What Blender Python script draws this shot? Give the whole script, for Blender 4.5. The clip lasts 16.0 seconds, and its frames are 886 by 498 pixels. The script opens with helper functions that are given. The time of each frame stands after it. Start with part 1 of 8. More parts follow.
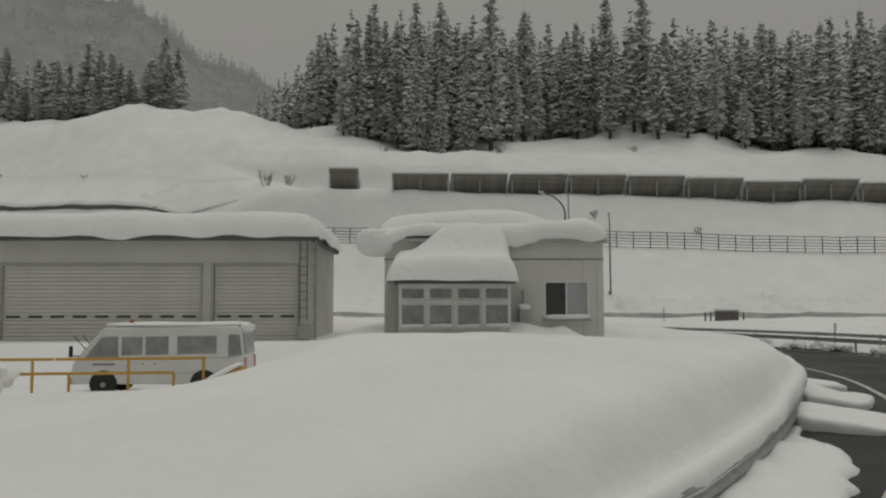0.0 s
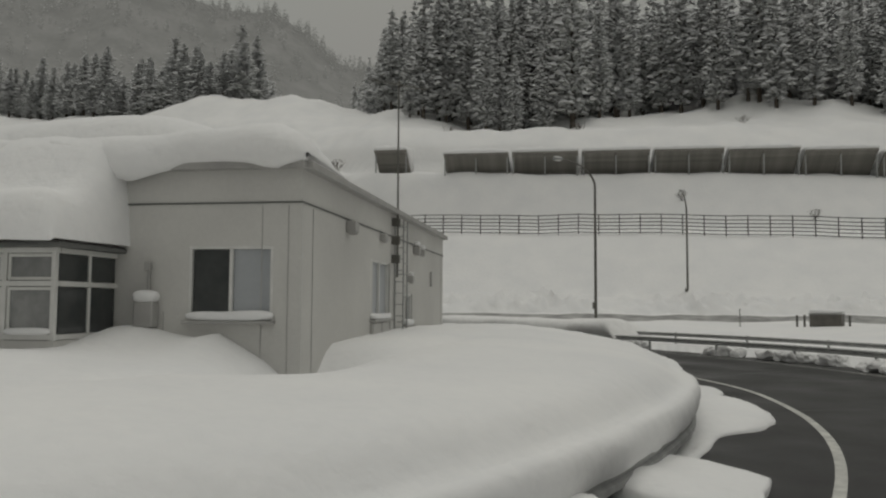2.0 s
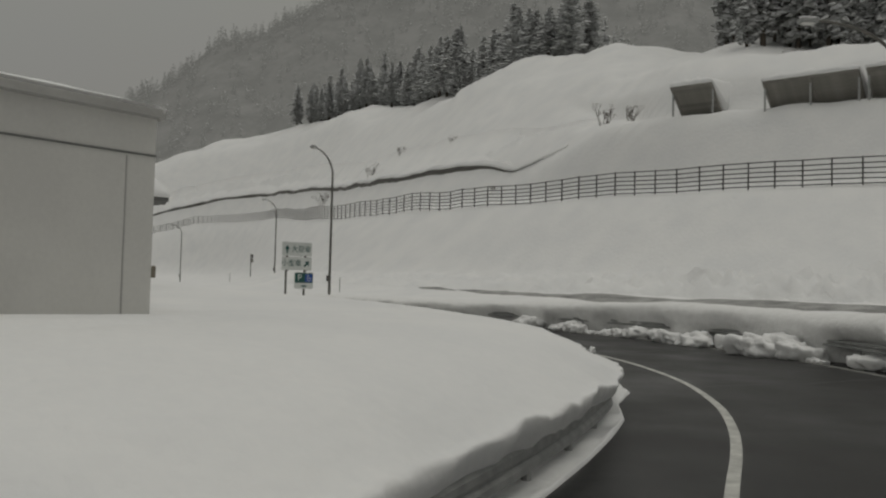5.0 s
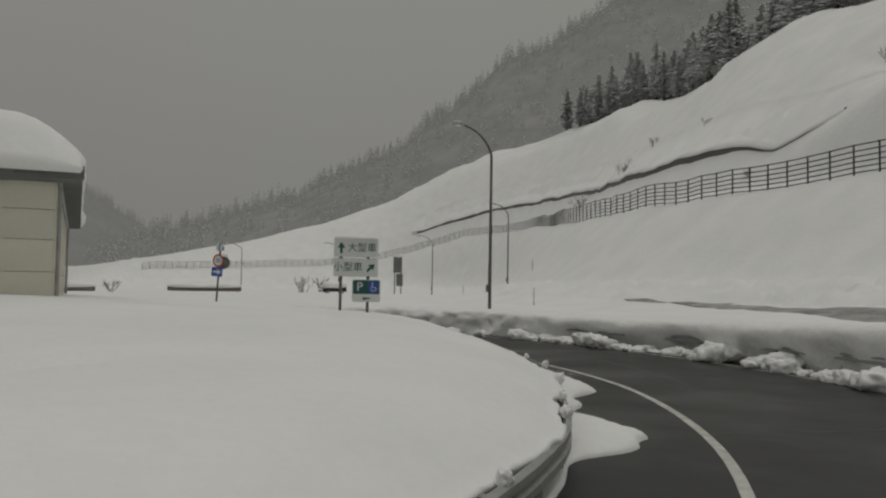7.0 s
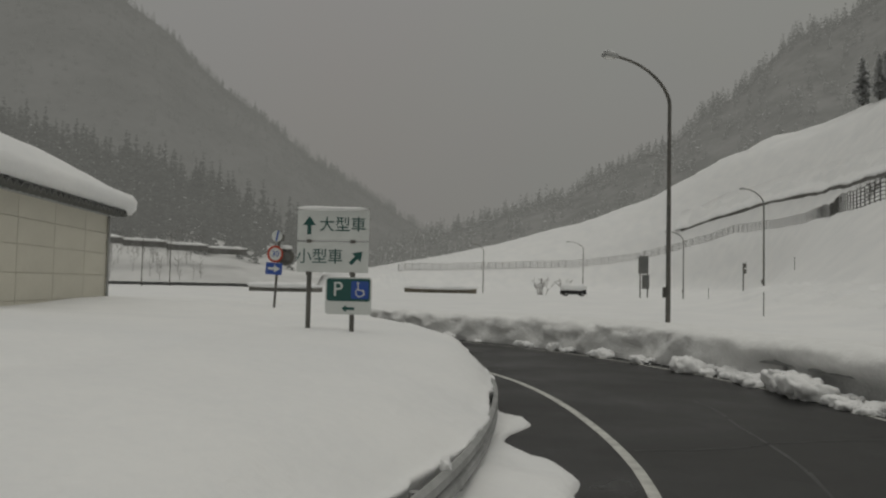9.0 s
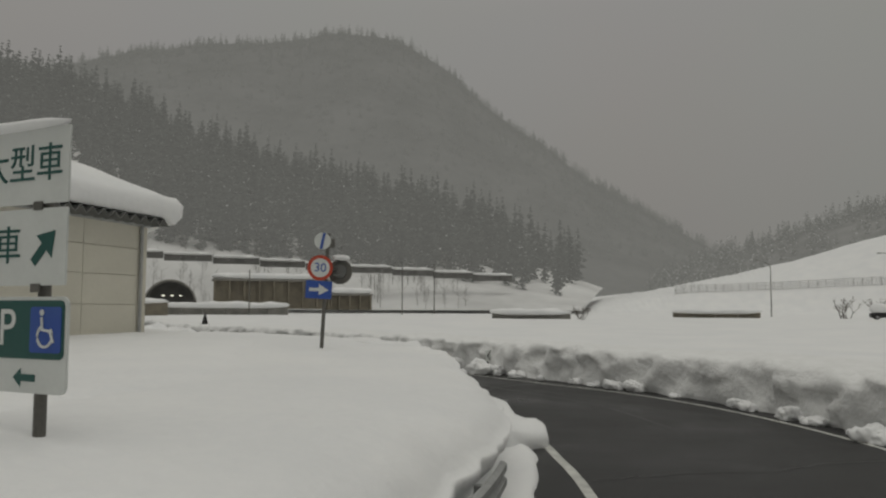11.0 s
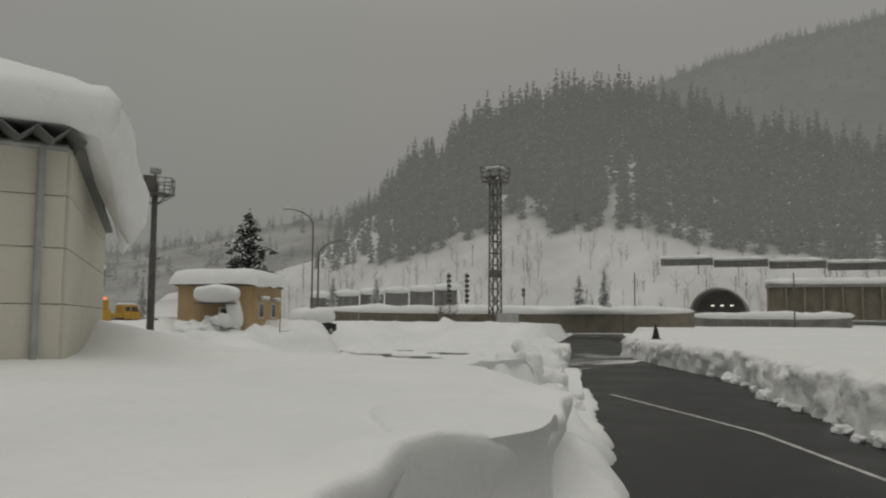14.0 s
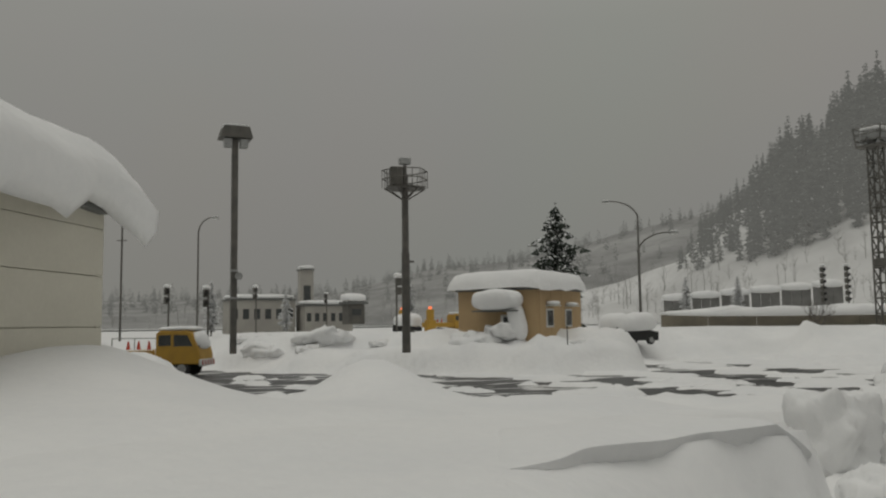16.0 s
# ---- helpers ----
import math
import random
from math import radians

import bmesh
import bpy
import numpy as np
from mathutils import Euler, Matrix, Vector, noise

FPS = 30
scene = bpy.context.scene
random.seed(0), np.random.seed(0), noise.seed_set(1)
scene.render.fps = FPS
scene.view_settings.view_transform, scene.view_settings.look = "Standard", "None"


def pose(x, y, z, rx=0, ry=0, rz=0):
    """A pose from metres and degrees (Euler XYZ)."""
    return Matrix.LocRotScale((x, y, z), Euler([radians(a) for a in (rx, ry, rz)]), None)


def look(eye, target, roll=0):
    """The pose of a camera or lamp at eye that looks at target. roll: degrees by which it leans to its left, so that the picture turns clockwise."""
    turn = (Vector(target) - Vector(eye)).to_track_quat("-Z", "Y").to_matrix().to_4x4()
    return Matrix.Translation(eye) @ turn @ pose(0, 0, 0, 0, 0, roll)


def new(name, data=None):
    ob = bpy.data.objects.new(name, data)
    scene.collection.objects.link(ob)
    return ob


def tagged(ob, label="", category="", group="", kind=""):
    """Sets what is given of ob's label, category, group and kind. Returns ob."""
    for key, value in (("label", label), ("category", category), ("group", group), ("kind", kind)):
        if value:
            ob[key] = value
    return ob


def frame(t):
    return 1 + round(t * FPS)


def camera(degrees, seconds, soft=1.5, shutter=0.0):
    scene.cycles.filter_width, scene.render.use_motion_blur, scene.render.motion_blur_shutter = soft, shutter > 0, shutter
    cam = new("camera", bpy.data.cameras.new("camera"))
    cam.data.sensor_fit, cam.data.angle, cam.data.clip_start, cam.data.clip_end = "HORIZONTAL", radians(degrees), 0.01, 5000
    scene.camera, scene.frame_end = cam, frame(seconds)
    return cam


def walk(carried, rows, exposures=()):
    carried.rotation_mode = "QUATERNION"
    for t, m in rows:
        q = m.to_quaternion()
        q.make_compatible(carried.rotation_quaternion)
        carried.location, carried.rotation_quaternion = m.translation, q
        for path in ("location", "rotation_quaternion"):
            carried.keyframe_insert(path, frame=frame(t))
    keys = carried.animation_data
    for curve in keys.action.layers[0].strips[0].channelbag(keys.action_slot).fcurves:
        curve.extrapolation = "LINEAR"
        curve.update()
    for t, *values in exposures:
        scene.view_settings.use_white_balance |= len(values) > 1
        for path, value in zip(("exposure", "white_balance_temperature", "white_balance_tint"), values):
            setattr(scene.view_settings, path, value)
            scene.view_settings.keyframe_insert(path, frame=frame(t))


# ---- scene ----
cam = camera(57.5, 16.0, soft=2.2)
PATH = [
    (0, (2.504, -3.976, 2.548), (2.568, -1.982, 2.684), -0.1),
    (0.5, (5.524, -0.419, 2.51), (5.534, 1.576, 2.648), 0.3),
    (1, (8.263, 3.071, 2.412), (8.191, 5.064, 2.553), -0.2),
    (1.5, (10.72, 6.294, 2.397), (10.539, 8.282, 2.521), 0.7),
    (2, (12.907, 9.604, 2.326), (12.594, 11.575, 2.465), 0.3),
    (2.5, (14.868, 12.85, 2.288), (14.404, 14.791, 2.412), 0.9),
    (3, (16.573, 16.37, 2.275), (15.948, 18.267, 2.375), 1.0),
    (3.2, (17.129, 17.84, 2.265), (16.441, 19.715, 2.359), 1.2),
    (5.3, (19.343, 32.39, 2.248), (18.01, 33.878, 2.341), 1.6),
    (5.5, (19.209, 33.878, 2.255), (17.823, 35.316, 2.356), 1.8),
    (6, (18.147, 37.574, 2.335), (16.637, 38.881, 2.44), 1.7),
    (6.5, (16.945, 41.12, 2.32), (15.316, 42.275, 2.419), 1.2),
    (7, (15.543, 44.238, 2.293), (13.815, 45.239, 2.391), 0.9),
    (7.5, (13.809, 47.259, 2.318), (11.998, 48.105, 2.41), 0.9),
    (8, (11.784, 50.011, 2.382), (9.91, 50.704, 2.466), 0.6),
    (8.5, (9.483, 52.483, 2.415), (7.559, 53.022, 2.506), -0.0),
    (9, (7.189, 54.583, 2.425), (5.225, 54.947, 2.516), 1.2),
    (9.2, (6.17, 55.33, 2.428), (4.193, 55.621, 2.517), 1.0),
    (11.3, (-5.301, 60.615, 2.488), (-7.245, 60.167, 2.639), -0.1),
    (11.5, (-6.46, 60.932, 2.489), (-8.384, 60.41, 2.641), -0.4),
    (12, (-9.555, 61.4, 2.454), (-11.415, 60.681, 2.605), -0.6),
    (12.5, (-12.652, 61.575, 2.441), (-14.416, 60.643, 2.586), -0.9),
    (13, (-15.887, 61.396, 2.442), (-17.518, 60.248, 2.591), -0.8),
    (13.5, (-19.151, 60.78, 2.423), (-20.619, 59.431, 2.586), -0.3),
    (14, (-21.74, 60.145, 2.396), (-23.009, 58.608, 2.564), 0.3),
    (14.5, (-24.211, 58.934, 2.455), (-25.253, 57.237, 2.635), -0.3),
    (15, (-26.27, 57.501, 2.494), (-27.096, 55.689, 2.678), -0.9),
    (15.5, (-28.143, 55.792, 2.569), (-28.78, 53.905, 2.749), -0.4),
    (16, (-30.05, 54.178, 2.529), (-30.506, 52.239, 2.713), -0.8),
]
walk(cam, [(t, look(eye, target, roll)) for t, eye, target, roll in PATH], [(0.0, 0.0, 6650, 7), (3.2, 0.0, 6650, 7), (5.3, -0.13, 6650, 7), (9.2, -0.13, 6650, 7), (11.3, 0.0, 6650, 7), (12.5, 0.03, 6650, 7), (14.5, 0.05, 6650, 7), (16.0, -0.05, 6650, 7)])

# ---- world and light ----
world = bpy.data.worlds.new("overcast")
scene.world = world
world.use_nodes = True
wn, wl = world.node_tree.nodes, world.node_tree.links
wn.clear()
w_out = wn.new("ShaderNodeOutputWorld")
w_bg = wn.new("ShaderNodeBackground")
w_co = wn.new("ShaderNodeTexCoord")
w_sep = wn.new("ShaderNodeSeparateXYZ")
w_ramp = wn.new("ShaderNodeValToRGB")
w_noise = wn.new("ShaderNodeTexNoise")
w_mix = wn.new("ShaderNodeMix")
w_mix.data_type = "RGBA"
w_mix.blend_type = "MULTIPLY"
w_mix.inputs[0].default_value = 0.10
w_noise.inputs["Scale"].default_value = 2.2
w_noise.inputs["Detail"].default_value = 4
# An overcast sky: three times as bright overhead as at the horizon.
for pos, col in ((0.0, (0.218, 0.216, 0.208)), (0.35, (0.275, 0.273, 0.263)), (1.0, (0.53, 0.526, 0.513))):
    el = w_ramp.color_ramp.elements[0] if pos == 0 else w_ramp.color_ramp.elements[-1] if pos == 1 else w_ramp.color_ramp.elements.new(pos)
    el.position, el.color = pos, (*col, 1)
wl.new(w_co.outputs["Generated"], w_sep.inputs[0])
wl.new(w_co.outputs["Generated"], w_noise.inputs["Vector"])
wl.new(w_sep.outputs["Z"], w_ramp.inputs[0])
wl.new(w_ramp.outputs["Color"], w_mix.inputs[6])
wl.new(w_noise.outputs["Color"], w_mix.inputs[7])
wl.new(w_mix.outputs[2], w_bg.inputs["Color"])
wl.new(w_bg.outputs[0], w_out.inputs["Surface"])
w_bg.inputs["Strength"].default_value = 1.0

sun = new("sun", bpy.data.lights.new("sun", "SUN"))
sun.data.energy, sun.data.angle, sun.data.color = 0.50, radians(46), (1.0, 0.97, 0.92)
sun.matrix_world = look((0, 0, 60), (-8, -8, 0))


# ---- materials ----
def material(name, col, col2=None, scale=3.0, fine=40.0, rough=0.8, metal=0.0, bump=0.1, bump_scale=None, per_object=0.0, specular=0.3, snow=0.0, stretch=None, span=0.11, snow_tone=0.80):
    """A surface in two tones at two scales, with relief; snow: how much snow lies on its upper side."""
    m = bpy.data.materials.new(name)
    m.use_nodes = True
    n, l = m.node_tree.nodes, m.node_tree.links
    b = n["Principled BSDF"]
    col2 = col2 or tuple(c * 0.75 for c in col)
    co = n.new("ShaderNodeTexCoord")
    vec = co.outputs["Object"]
    if stretch:
        mp = n.new("ShaderNodeMapping")
        mp.inputs["Scale"].default_value = stretch
        l.new(vec, mp.inputs["Vector"])
        vec = mp.outputs["Vector"]
    big, small = n.new("ShaderNodeTexNoise"), n.new("ShaderNodeTexNoise")
    for t, s, d in ((big, scale, 5), (small, fine, 3)):
        t.inputs["Scale"].default_value, t.inputs["Detail"].default_value = s, d
        l.new(vec, t.inputs["Vector"])
    add = n.new("ShaderNodeMath")
    add.operation = "MULTIPLY_ADD"
    add.inputs[1].default_value = 0.35
    l.new(small.outputs["Fac"], add.inputs[0])
    l.new(big.outputs["Fac"], add.inputs[2])
    ramp = n.new("ShaderNodeMapRange")
    ramp.inputs["From Min"].default_value, ramp.inputs["From Max"].default_value = 0.5, 0.85
    l.new(add.outputs[0], ramp.inputs[0])
    mix = n.new("ShaderNodeMix")
    mix.data_type = "RGBA"
    mix.inputs[6].default_value, mix.inputs[7].default_value = (*col, 1), (*col2, 1)
    l.new(ramp.outputs[0], mix.inputs[0])
    out = mix.outputs[2]
    if per_object:
        info, hsv, rng = n.new("ShaderNodeObjectInfo"), n.new("ShaderNodeHueSaturation"), n.new("ShaderNodeMapRange")
        rng.inputs["To Min"].default_value, rng.inputs["To Max"].default_value = 1 - per_object, 1 + per_object
        l.new(info.outputs["Random"], rng.inputs[0])
        l.new(rng.outputs[0], hsv.inputs["Value"])
        l.new(out, hsv.inputs["Color"])
        out = hsv.outputs[0]
    if snow:
        geo, sep, cov, sm = n.new("ShaderNodeNewGeometry"), n.new("ShaderNodeSeparateXYZ"), n.new("ShaderNodeMapRange"), n.new("ShaderNodeMix")
        nz, ad = n.new("ShaderNodeTexNoise"), n.new("ShaderNodeMath")
        nz.inputs["Scale"].default_value = scale * 1.7
        l.new(co.outputs["Object"], nz.inputs["Vector"])
        l.new(geo.outputs["Normal"], sep.inputs[0])
        ad.operation = "MULTIPLY_ADD"
        ad.inputs[1].default_value = 1.6
        l.new(nz.outputs["Fac"], ad.inputs[0])
        l.new(sep.outputs["Z"], ad.inputs[2])
        cov.inputs["From Min"].default_value, cov.inputs["From Max"].default_value = 1.75 - snow, 1.95 - snow
        l.new(ad.outputs[0], cov.inputs[0])
        sm.data_type = "RGBA"
        sm.inputs[7].default_value = (snow_tone, snow_tone * 1.01, snow_tone * 1.02, 1)
        l.new(cov.outputs[0], sm.inputs[0])
        l.new(out, sm.inputs[6])
        out = sm.outputs[2]
    l.new(out, b.inputs["Base Color"])
    rr = n.new("ShaderNodeMapRange")
    rr.inputs["To Min"].default_value, rr.inputs["To Max"].default_value = max(rough - span, 0.03), min(rough + span, 1)
    l.new(big.outputs["Fac"], rr.inputs[0])
    l.new(rr.outputs[0], b.inputs["Roughness"])
    b.inputs["Metallic"].default_value = metal
    b.inputs["Specular IOR Level"].default_value = specular
    if bump:
        bp, bn = n.new("ShaderNodeBump"), n.new("ShaderNodeTexNoise")
        bn.inputs["Scale"].default_value, bn.inputs["Detail"].default_value = bump_scale or fine, 6
        l.new(vec, bn.inputs["Vector"])
        bp.inputs["Strength"].default_value, bp.inputs["Distance"].default_value = min(bump * 3, 1), bump * 0.1
        l.new(bn.outputs["Fac"], bp.inputs["Height"])
        l.new(bp.outputs[0], b.inputs["Normal"])
    return m


def snow_material():
    """Settled snow, with faint dust, wind ripples and fine grain."""
    m = material("snow", (0.86, 0.86, 0.855), (0.80, 0.805, 0.81), scale=0.35, fine=6, rough=0.75, bump=0.36, bump_scale=4.0, specular=0.25)
    b = m.node_tree.nodes["Principled BSDF"]
    b.inputs["Sheen Weight"].default_value = 0.1
    return m


def dirty_snow_material():
    """Ploughed snow: crusted, with grit and ice."""
    return material("ploughed snow", (0.86, 0.86, 0.855), (0.78, 0.78, 0.772), scale=3.0, fine=14, rough=0.7, bump=0.45, bump_scale=7, specular=0.3)


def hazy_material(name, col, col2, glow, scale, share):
    """Woods seen far off through falling snow: a matt surface, with the haze painted in as plain emission."""
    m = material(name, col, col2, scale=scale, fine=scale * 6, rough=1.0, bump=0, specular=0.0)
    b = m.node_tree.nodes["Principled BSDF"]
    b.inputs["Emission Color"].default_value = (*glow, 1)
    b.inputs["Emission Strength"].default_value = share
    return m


def glass_material():
    m = material("window glass", (0.035, 0.04, 0.04), (0.05, 0.055, 0.055), scale=2, fine=8, rough=0.12, bump=0.0, specular=0.6)
    return m


SNOW = snow_material()
SLUSH = material("trampled grey slush", (0.20, 0.20, 0.195), (0.42, 0.42, 0.41), scale=0.9, fine=8, rough=0.7, bump=0.6, bump_scale=4, specular=0.3)
DIRTY = dirty_snow_material()
ASPHALT = material("wet asphalt", (0.008, 0.008, 0.008), (0.040, 0.040, 0.039), scale=0.30, fine=45, rough=0.44, bump=0.10, bump_scale=90, specular=0.22, span=0.36)
PAINT_WHITE = material("worn road paint", (0.62, 0.62, 0.58), (0.40, 0.40, 0.38), scale=3, fine=40, rough=0.6, bump=0.05)
GALV = material("galvanised steel", (0.40, 0.405, 0.40), (0.30, 0.305, 0.30), scale=4, fine=60, rough=0.55, metal=0.25, bump=0.04)
STEEL_DARK = material("weathered dark steel", (0.11, 0.11, 0.10), (0.17, 0.16, 0.145), scale=2, fine=30, rough=0.6, metal=0.3, bump=0.08)
GREY_WALL = material("grey painted render", (0.60, 0.595, 0.57), (0.53, 0.525, 0.505), scale=0.5, fine=18, rough=0.85, bump=0.08, bump_scale=60)
TRIM_GREY = material("grey coping", (0.42, 0.415, 0.40), (0.35, 0.345, 0.335), scale=2, fine=30, rough=0.6, bump=0.03)
SHUTTER = material("grey roller shutter", (0.63, 0.625, 0.585), (0.56, 0.555, 0.52), scale=0.8, fine=25, rough=0.55, bump=0.03, per_object=0.03)
BEIGE_WALL = material("beige wall panel", (0.64, 0.615, 0.53), (0.57, 0.548, 0.47), scale=0.6, fine=20, rough=0.85, bump=0.1, bump_scale=40, per_object=0.025)
FASCIA = material("dark grey fascia", (0.13, 0.135, 0.13), (0.17, 0.172, 0.165), scale=1.5, fine=20, rough=0.6, bump=0.03)
ALU = material("aluminium window frame", (0.70, 0.70, 0.68), (0.62, 0.62, 0.60), scale=3, fine=30, rough=0.4, metal=0.2, bump=0.0)
GLASS = glass_material()
CURTAIN = material("pale blind behind glass", (0.40, 0.42, 0.44), (0.35, 0.37, 0.39), scale=1.2, fine=14, rough=0.35, bump=0.0, specular=0.5)
CONCRETE = material("stained concrete", (0.30, 0.29, 0.265), (0.20, 0.195, 0.18), scale=0.7, fine=14, rough=0.9, bump=0.15)
BROWN_CONC = material("brown stained retaining wall", (0.25, 0.225, 0.175), (0.18, 0.162, 0.13), scale=0.6, fine=9, rough=0.9, bump=0.2)
VAN_WHITE = material("white van paint", (0.66, 0.66, 0.65), (0.58, 0.58, 0.57), scale=1.2, fine=20, rough=0.35, bump=0.0, specular=0.5)
RUBBER = material("black rubber", (0.025, 0.025, 0.025), (0.04, 0.04, 0.04), scale=5, fine=40, rough=0.8, bump=0.05)
YELLOW = material("yellow paint", (0.52, 0.31, 0.05), (0.42, 0.25, 0.05), scale=1.6, fine=25, rough=0.5, bump=0.03)
ORANGE = material("ochre hut panel", (0.50, 0.36, 0.20), (0.44, 0.315, 0.18), scale=0.7, fine=16, rough=0.8, bump=0.08, per_object=0.02)
SIGN_WHITE = material("white sign sheet", (0.66, 0.68, 0.66), (0.60, 0.62, 0.60), scale=2, fine=25, rough=0.45, bump=0.0)
SIGN_GREEN = material("dark green sign sheet", (0.022, 0.085, 0.075), (0.03, 0.10, 0.09), scale=2, fine=25, rough=0.45, bump=0.0)
SIGN_BLUE = material("blue sign sheet", (0.035, 0.085, 0.36), (0.045, 0.10, 0.33), scale=2, fine=25, rough=0.45, bump=0.0)
SIGN_RED = material("red sign sheet", (0.50, 0.065, 0.035), (0.44, 0.07, 0.04), scale=2, fine=25, rough=0.45, bump=0.0)
BARK = material("dark conifer bark", (0.06, 0.05, 0.04), (0.10, 0.085, 0.07), scale=1.5, fine=14, rough=0.95, bump=0.3)
# Needle tones lifted far above green to stand in for haze over the wood.
NEEDLES = material("snow-laden needles paled for haze", (0.32, 0.327, 0.317), (0.39, 0.396, 0.385), scale=1.3, fine=9, rough=0.9, bump=0.0, per_object=0.2, snow_tone=0.66, snow=0.64, specular=0.1)
NEEDLES_BARE = material("conifer needles with little snow", (0.050, 0.062, 0.052), (0.07, 0.082, 0.068), scale=3.5, fine=7, rough=0.9, bump=0.0, per_object=0.1, snow=0.42, specular=0.1)
TWIG = material("bare twigs", (0.12, 0.11, 0.10), (0.18, 0.165, 0.15), scale=3, fine=20, rough=0.9, bump=0.0)
LOUVRE = material("rusty steel louvre", (0.19, 0.183, 0.165), (0.28, 0.27, 0.245), scale=0.9, fine=12, rough=0.7, metal=0.2, bump=0.1, per_object=0.12)
# Base holds the misting and also the snow mirrored in and seen through panes.
PALE_GLASS = material("misted glass with snow reflection", (0.20, 0.205, 0.205), (0.30, 0.305, 0.30), scale=2.2, fine=9, rough=0.18, bump=0.0, specular=0.5)
MIRROR = material("convex mirror", (0.80, 0.80, 0.79), (0.74, 0.74, 0.73), scale=3, fine=12, rough=0.13, metal=1.0, bump=0.0)
FENCE_STEEL = material("dark fence steel", (0.055, 0.055, 0.052), (0.09, 0.088, 0.08), scale=2, fine=30, rough=0.6, metal=0.2, bump=0.06)
# Darkness of unlit interiors, painted as a near-black base.
DARK_VOID = material("near-black for unlit rooms", (0.02, 0.02, 0.02), (0.03, 0.03, 0.03), scale=2, fine=10, rough=0.9, bump=0.0)

# ---- building helpers ----
def part(name, bm, mat, parent=None, label="", smooth=False):
    """Links a bmesh as one mesh object, under a thing or a part."""
    me = bpy.data.meshes.new(name)
    bm.to_mesh(me)
    bm.free()
    me.materials.append(mat)
    if smooth:
        for p in me.polygons:
            p.use_smooth = True
    ob = new(name, me)
    ob.parent = parent
    if label:
        ob["label"] = label
    return ob


def thing(name, m, label, category, group="", kind=""):
    """An Empty at the base of a thing, which parents its parts."""
    ob = new(name)
    ob.empty_display_size = 0.2
    ob.matrix_world = m
    return tagged(ob, label, category, group, kind)


def box(bm, c, s, bevel=0.0, rot=None):
    """Adds a box with centre c and size s."""
    r = bmesh.ops.create_cube(bm, size=1.0)
    vs = r["verts"]
    mat = Matrix.Translation(c) @ (rot or Matrix.Identity(4)) @ Matrix.Diagonal((*s, 1))
    bmesh.ops.transform(bm, matrix=mat, verts=vs)
    if bevel:
        es = list({e for v in vs for e in v.link_edges})
        bmesh.ops.bevel(bm, geom=es, offset=bevel, segments=2, affect="EDGES", profile=0.5)
    return bm


def tube(bm, points, r, seg=10, r2=None, cap=True):
    """Adds a round tube along the points, tapering from r to r2."""
    pts = [Vector(p) for p in points]
    r2 = r if r2 is None else r2
    rings = []
    ref = Vector((0, 0, 1)) if abs((pts[-1] - pts[0]).normalized().z) < 0.9 else Vector((1, 0, 0))
    for i, p in enumerate(pts):
        d = (pts[min(i + 1, len(pts) - 1)] - pts[max(i - 1, 0)]).normalized()
        a = d.cross(ref).normalized()
        b = d.cross(a)
        rr = r + (r2 - r) * i / max(len(pts) - 1, 1)
        rings.append([bm.verts.new(p + (a * math.cos(k * math.tau / seg) + b * math.sin(k * math.tau / seg)) * rr) for k in range(seg)])
    for q, w in zip(rings, rings[1:]):
        for k in range(seg):
            bm.faces.new((q[k], q[(k + 1) % seg], w[(k + 1) % seg], w[k]))
    if cap:
        bm.faces.new(rings[0][::-1])
        bm.faces.new(rings[-1])
    return bm


def disc(bm, c, r, depth, seg=32, normal=(0, -1, 0)):
    """Adds a thick round plate at c that faces along normal."""
    n = Vector(normal).normalized()
    tube(bm, [Vector(c) - n * depth / 2, Vector(c) + n * depth / 2], r, seg)
    return bm


def extrude_outline(bm, outline, y0, y1):
    """Adds a prism from an outline of (x, z), between two depths y."""
    a = [bm.verts.new((x, y0, z)) for x, z in outline]
    b = [bm.verts.new((x, y1, z)) for x, z in outline]
    n = len(outline)
    bm.faces.new(a)
    bm.faces.new(b[::-1])
    for k in range(n):
        bm.faces.new((a[(k + 1) % n], a[k], b[k], b[(k + 1) % n]))
    return bm


def fbm(x, y, scale, seed=0.0, octaves=4):
    """Smooth noise about 0 for arrays, from a few turned sine waves."""
    rng = np.random.RandomState(int(seed * 10) + 7)
    out, amp = np.zeros_like(x, dtype=float), 1.0
    for o in range(octaves):
        for _ in range(3):
            a, ph = rng.uniform(0, math.tau), rng.uniform(0, math.tau)
            k = 2 ** o / scale * rng.uniform(0.7, 1.4)
            out += amp * np.sin((x * math.cos(a) + y * math.sin(a)) * k * math.tau + ph + 1.3 * np.sin((x * math.sin(a) - y * math.cos(a)) * k * 3.1 + ph * 2)) / 3
        amp *= 0.5
    return out


def sstep(x, a, b):
    u = np.clip((x - a) / (b - a), 0, 1)
    return u * u * (3 - 2 * u)


def spline(ctl, n=24):
    """A smooth curve through the points."""
    c, out = np.array(ctl, float), []
    for i in range(len(c) - 1):
        p0, p1, p2, p3 = c[max(i - 1, 0)], c[i], c[i + 1], c[min(i + 2, len(c) - 1)]
        for k in range(n):
            u = k / n
            out.append(0.5 * (2 * p1 + (p2 - p0) * u + (2 * p0 - 5 * p1 + 4 * p2 - p3) * u * u + (3 * p1 - p0 - 3 * p2 + p3) * u**3))
    return np.array(out + [c[-1]])


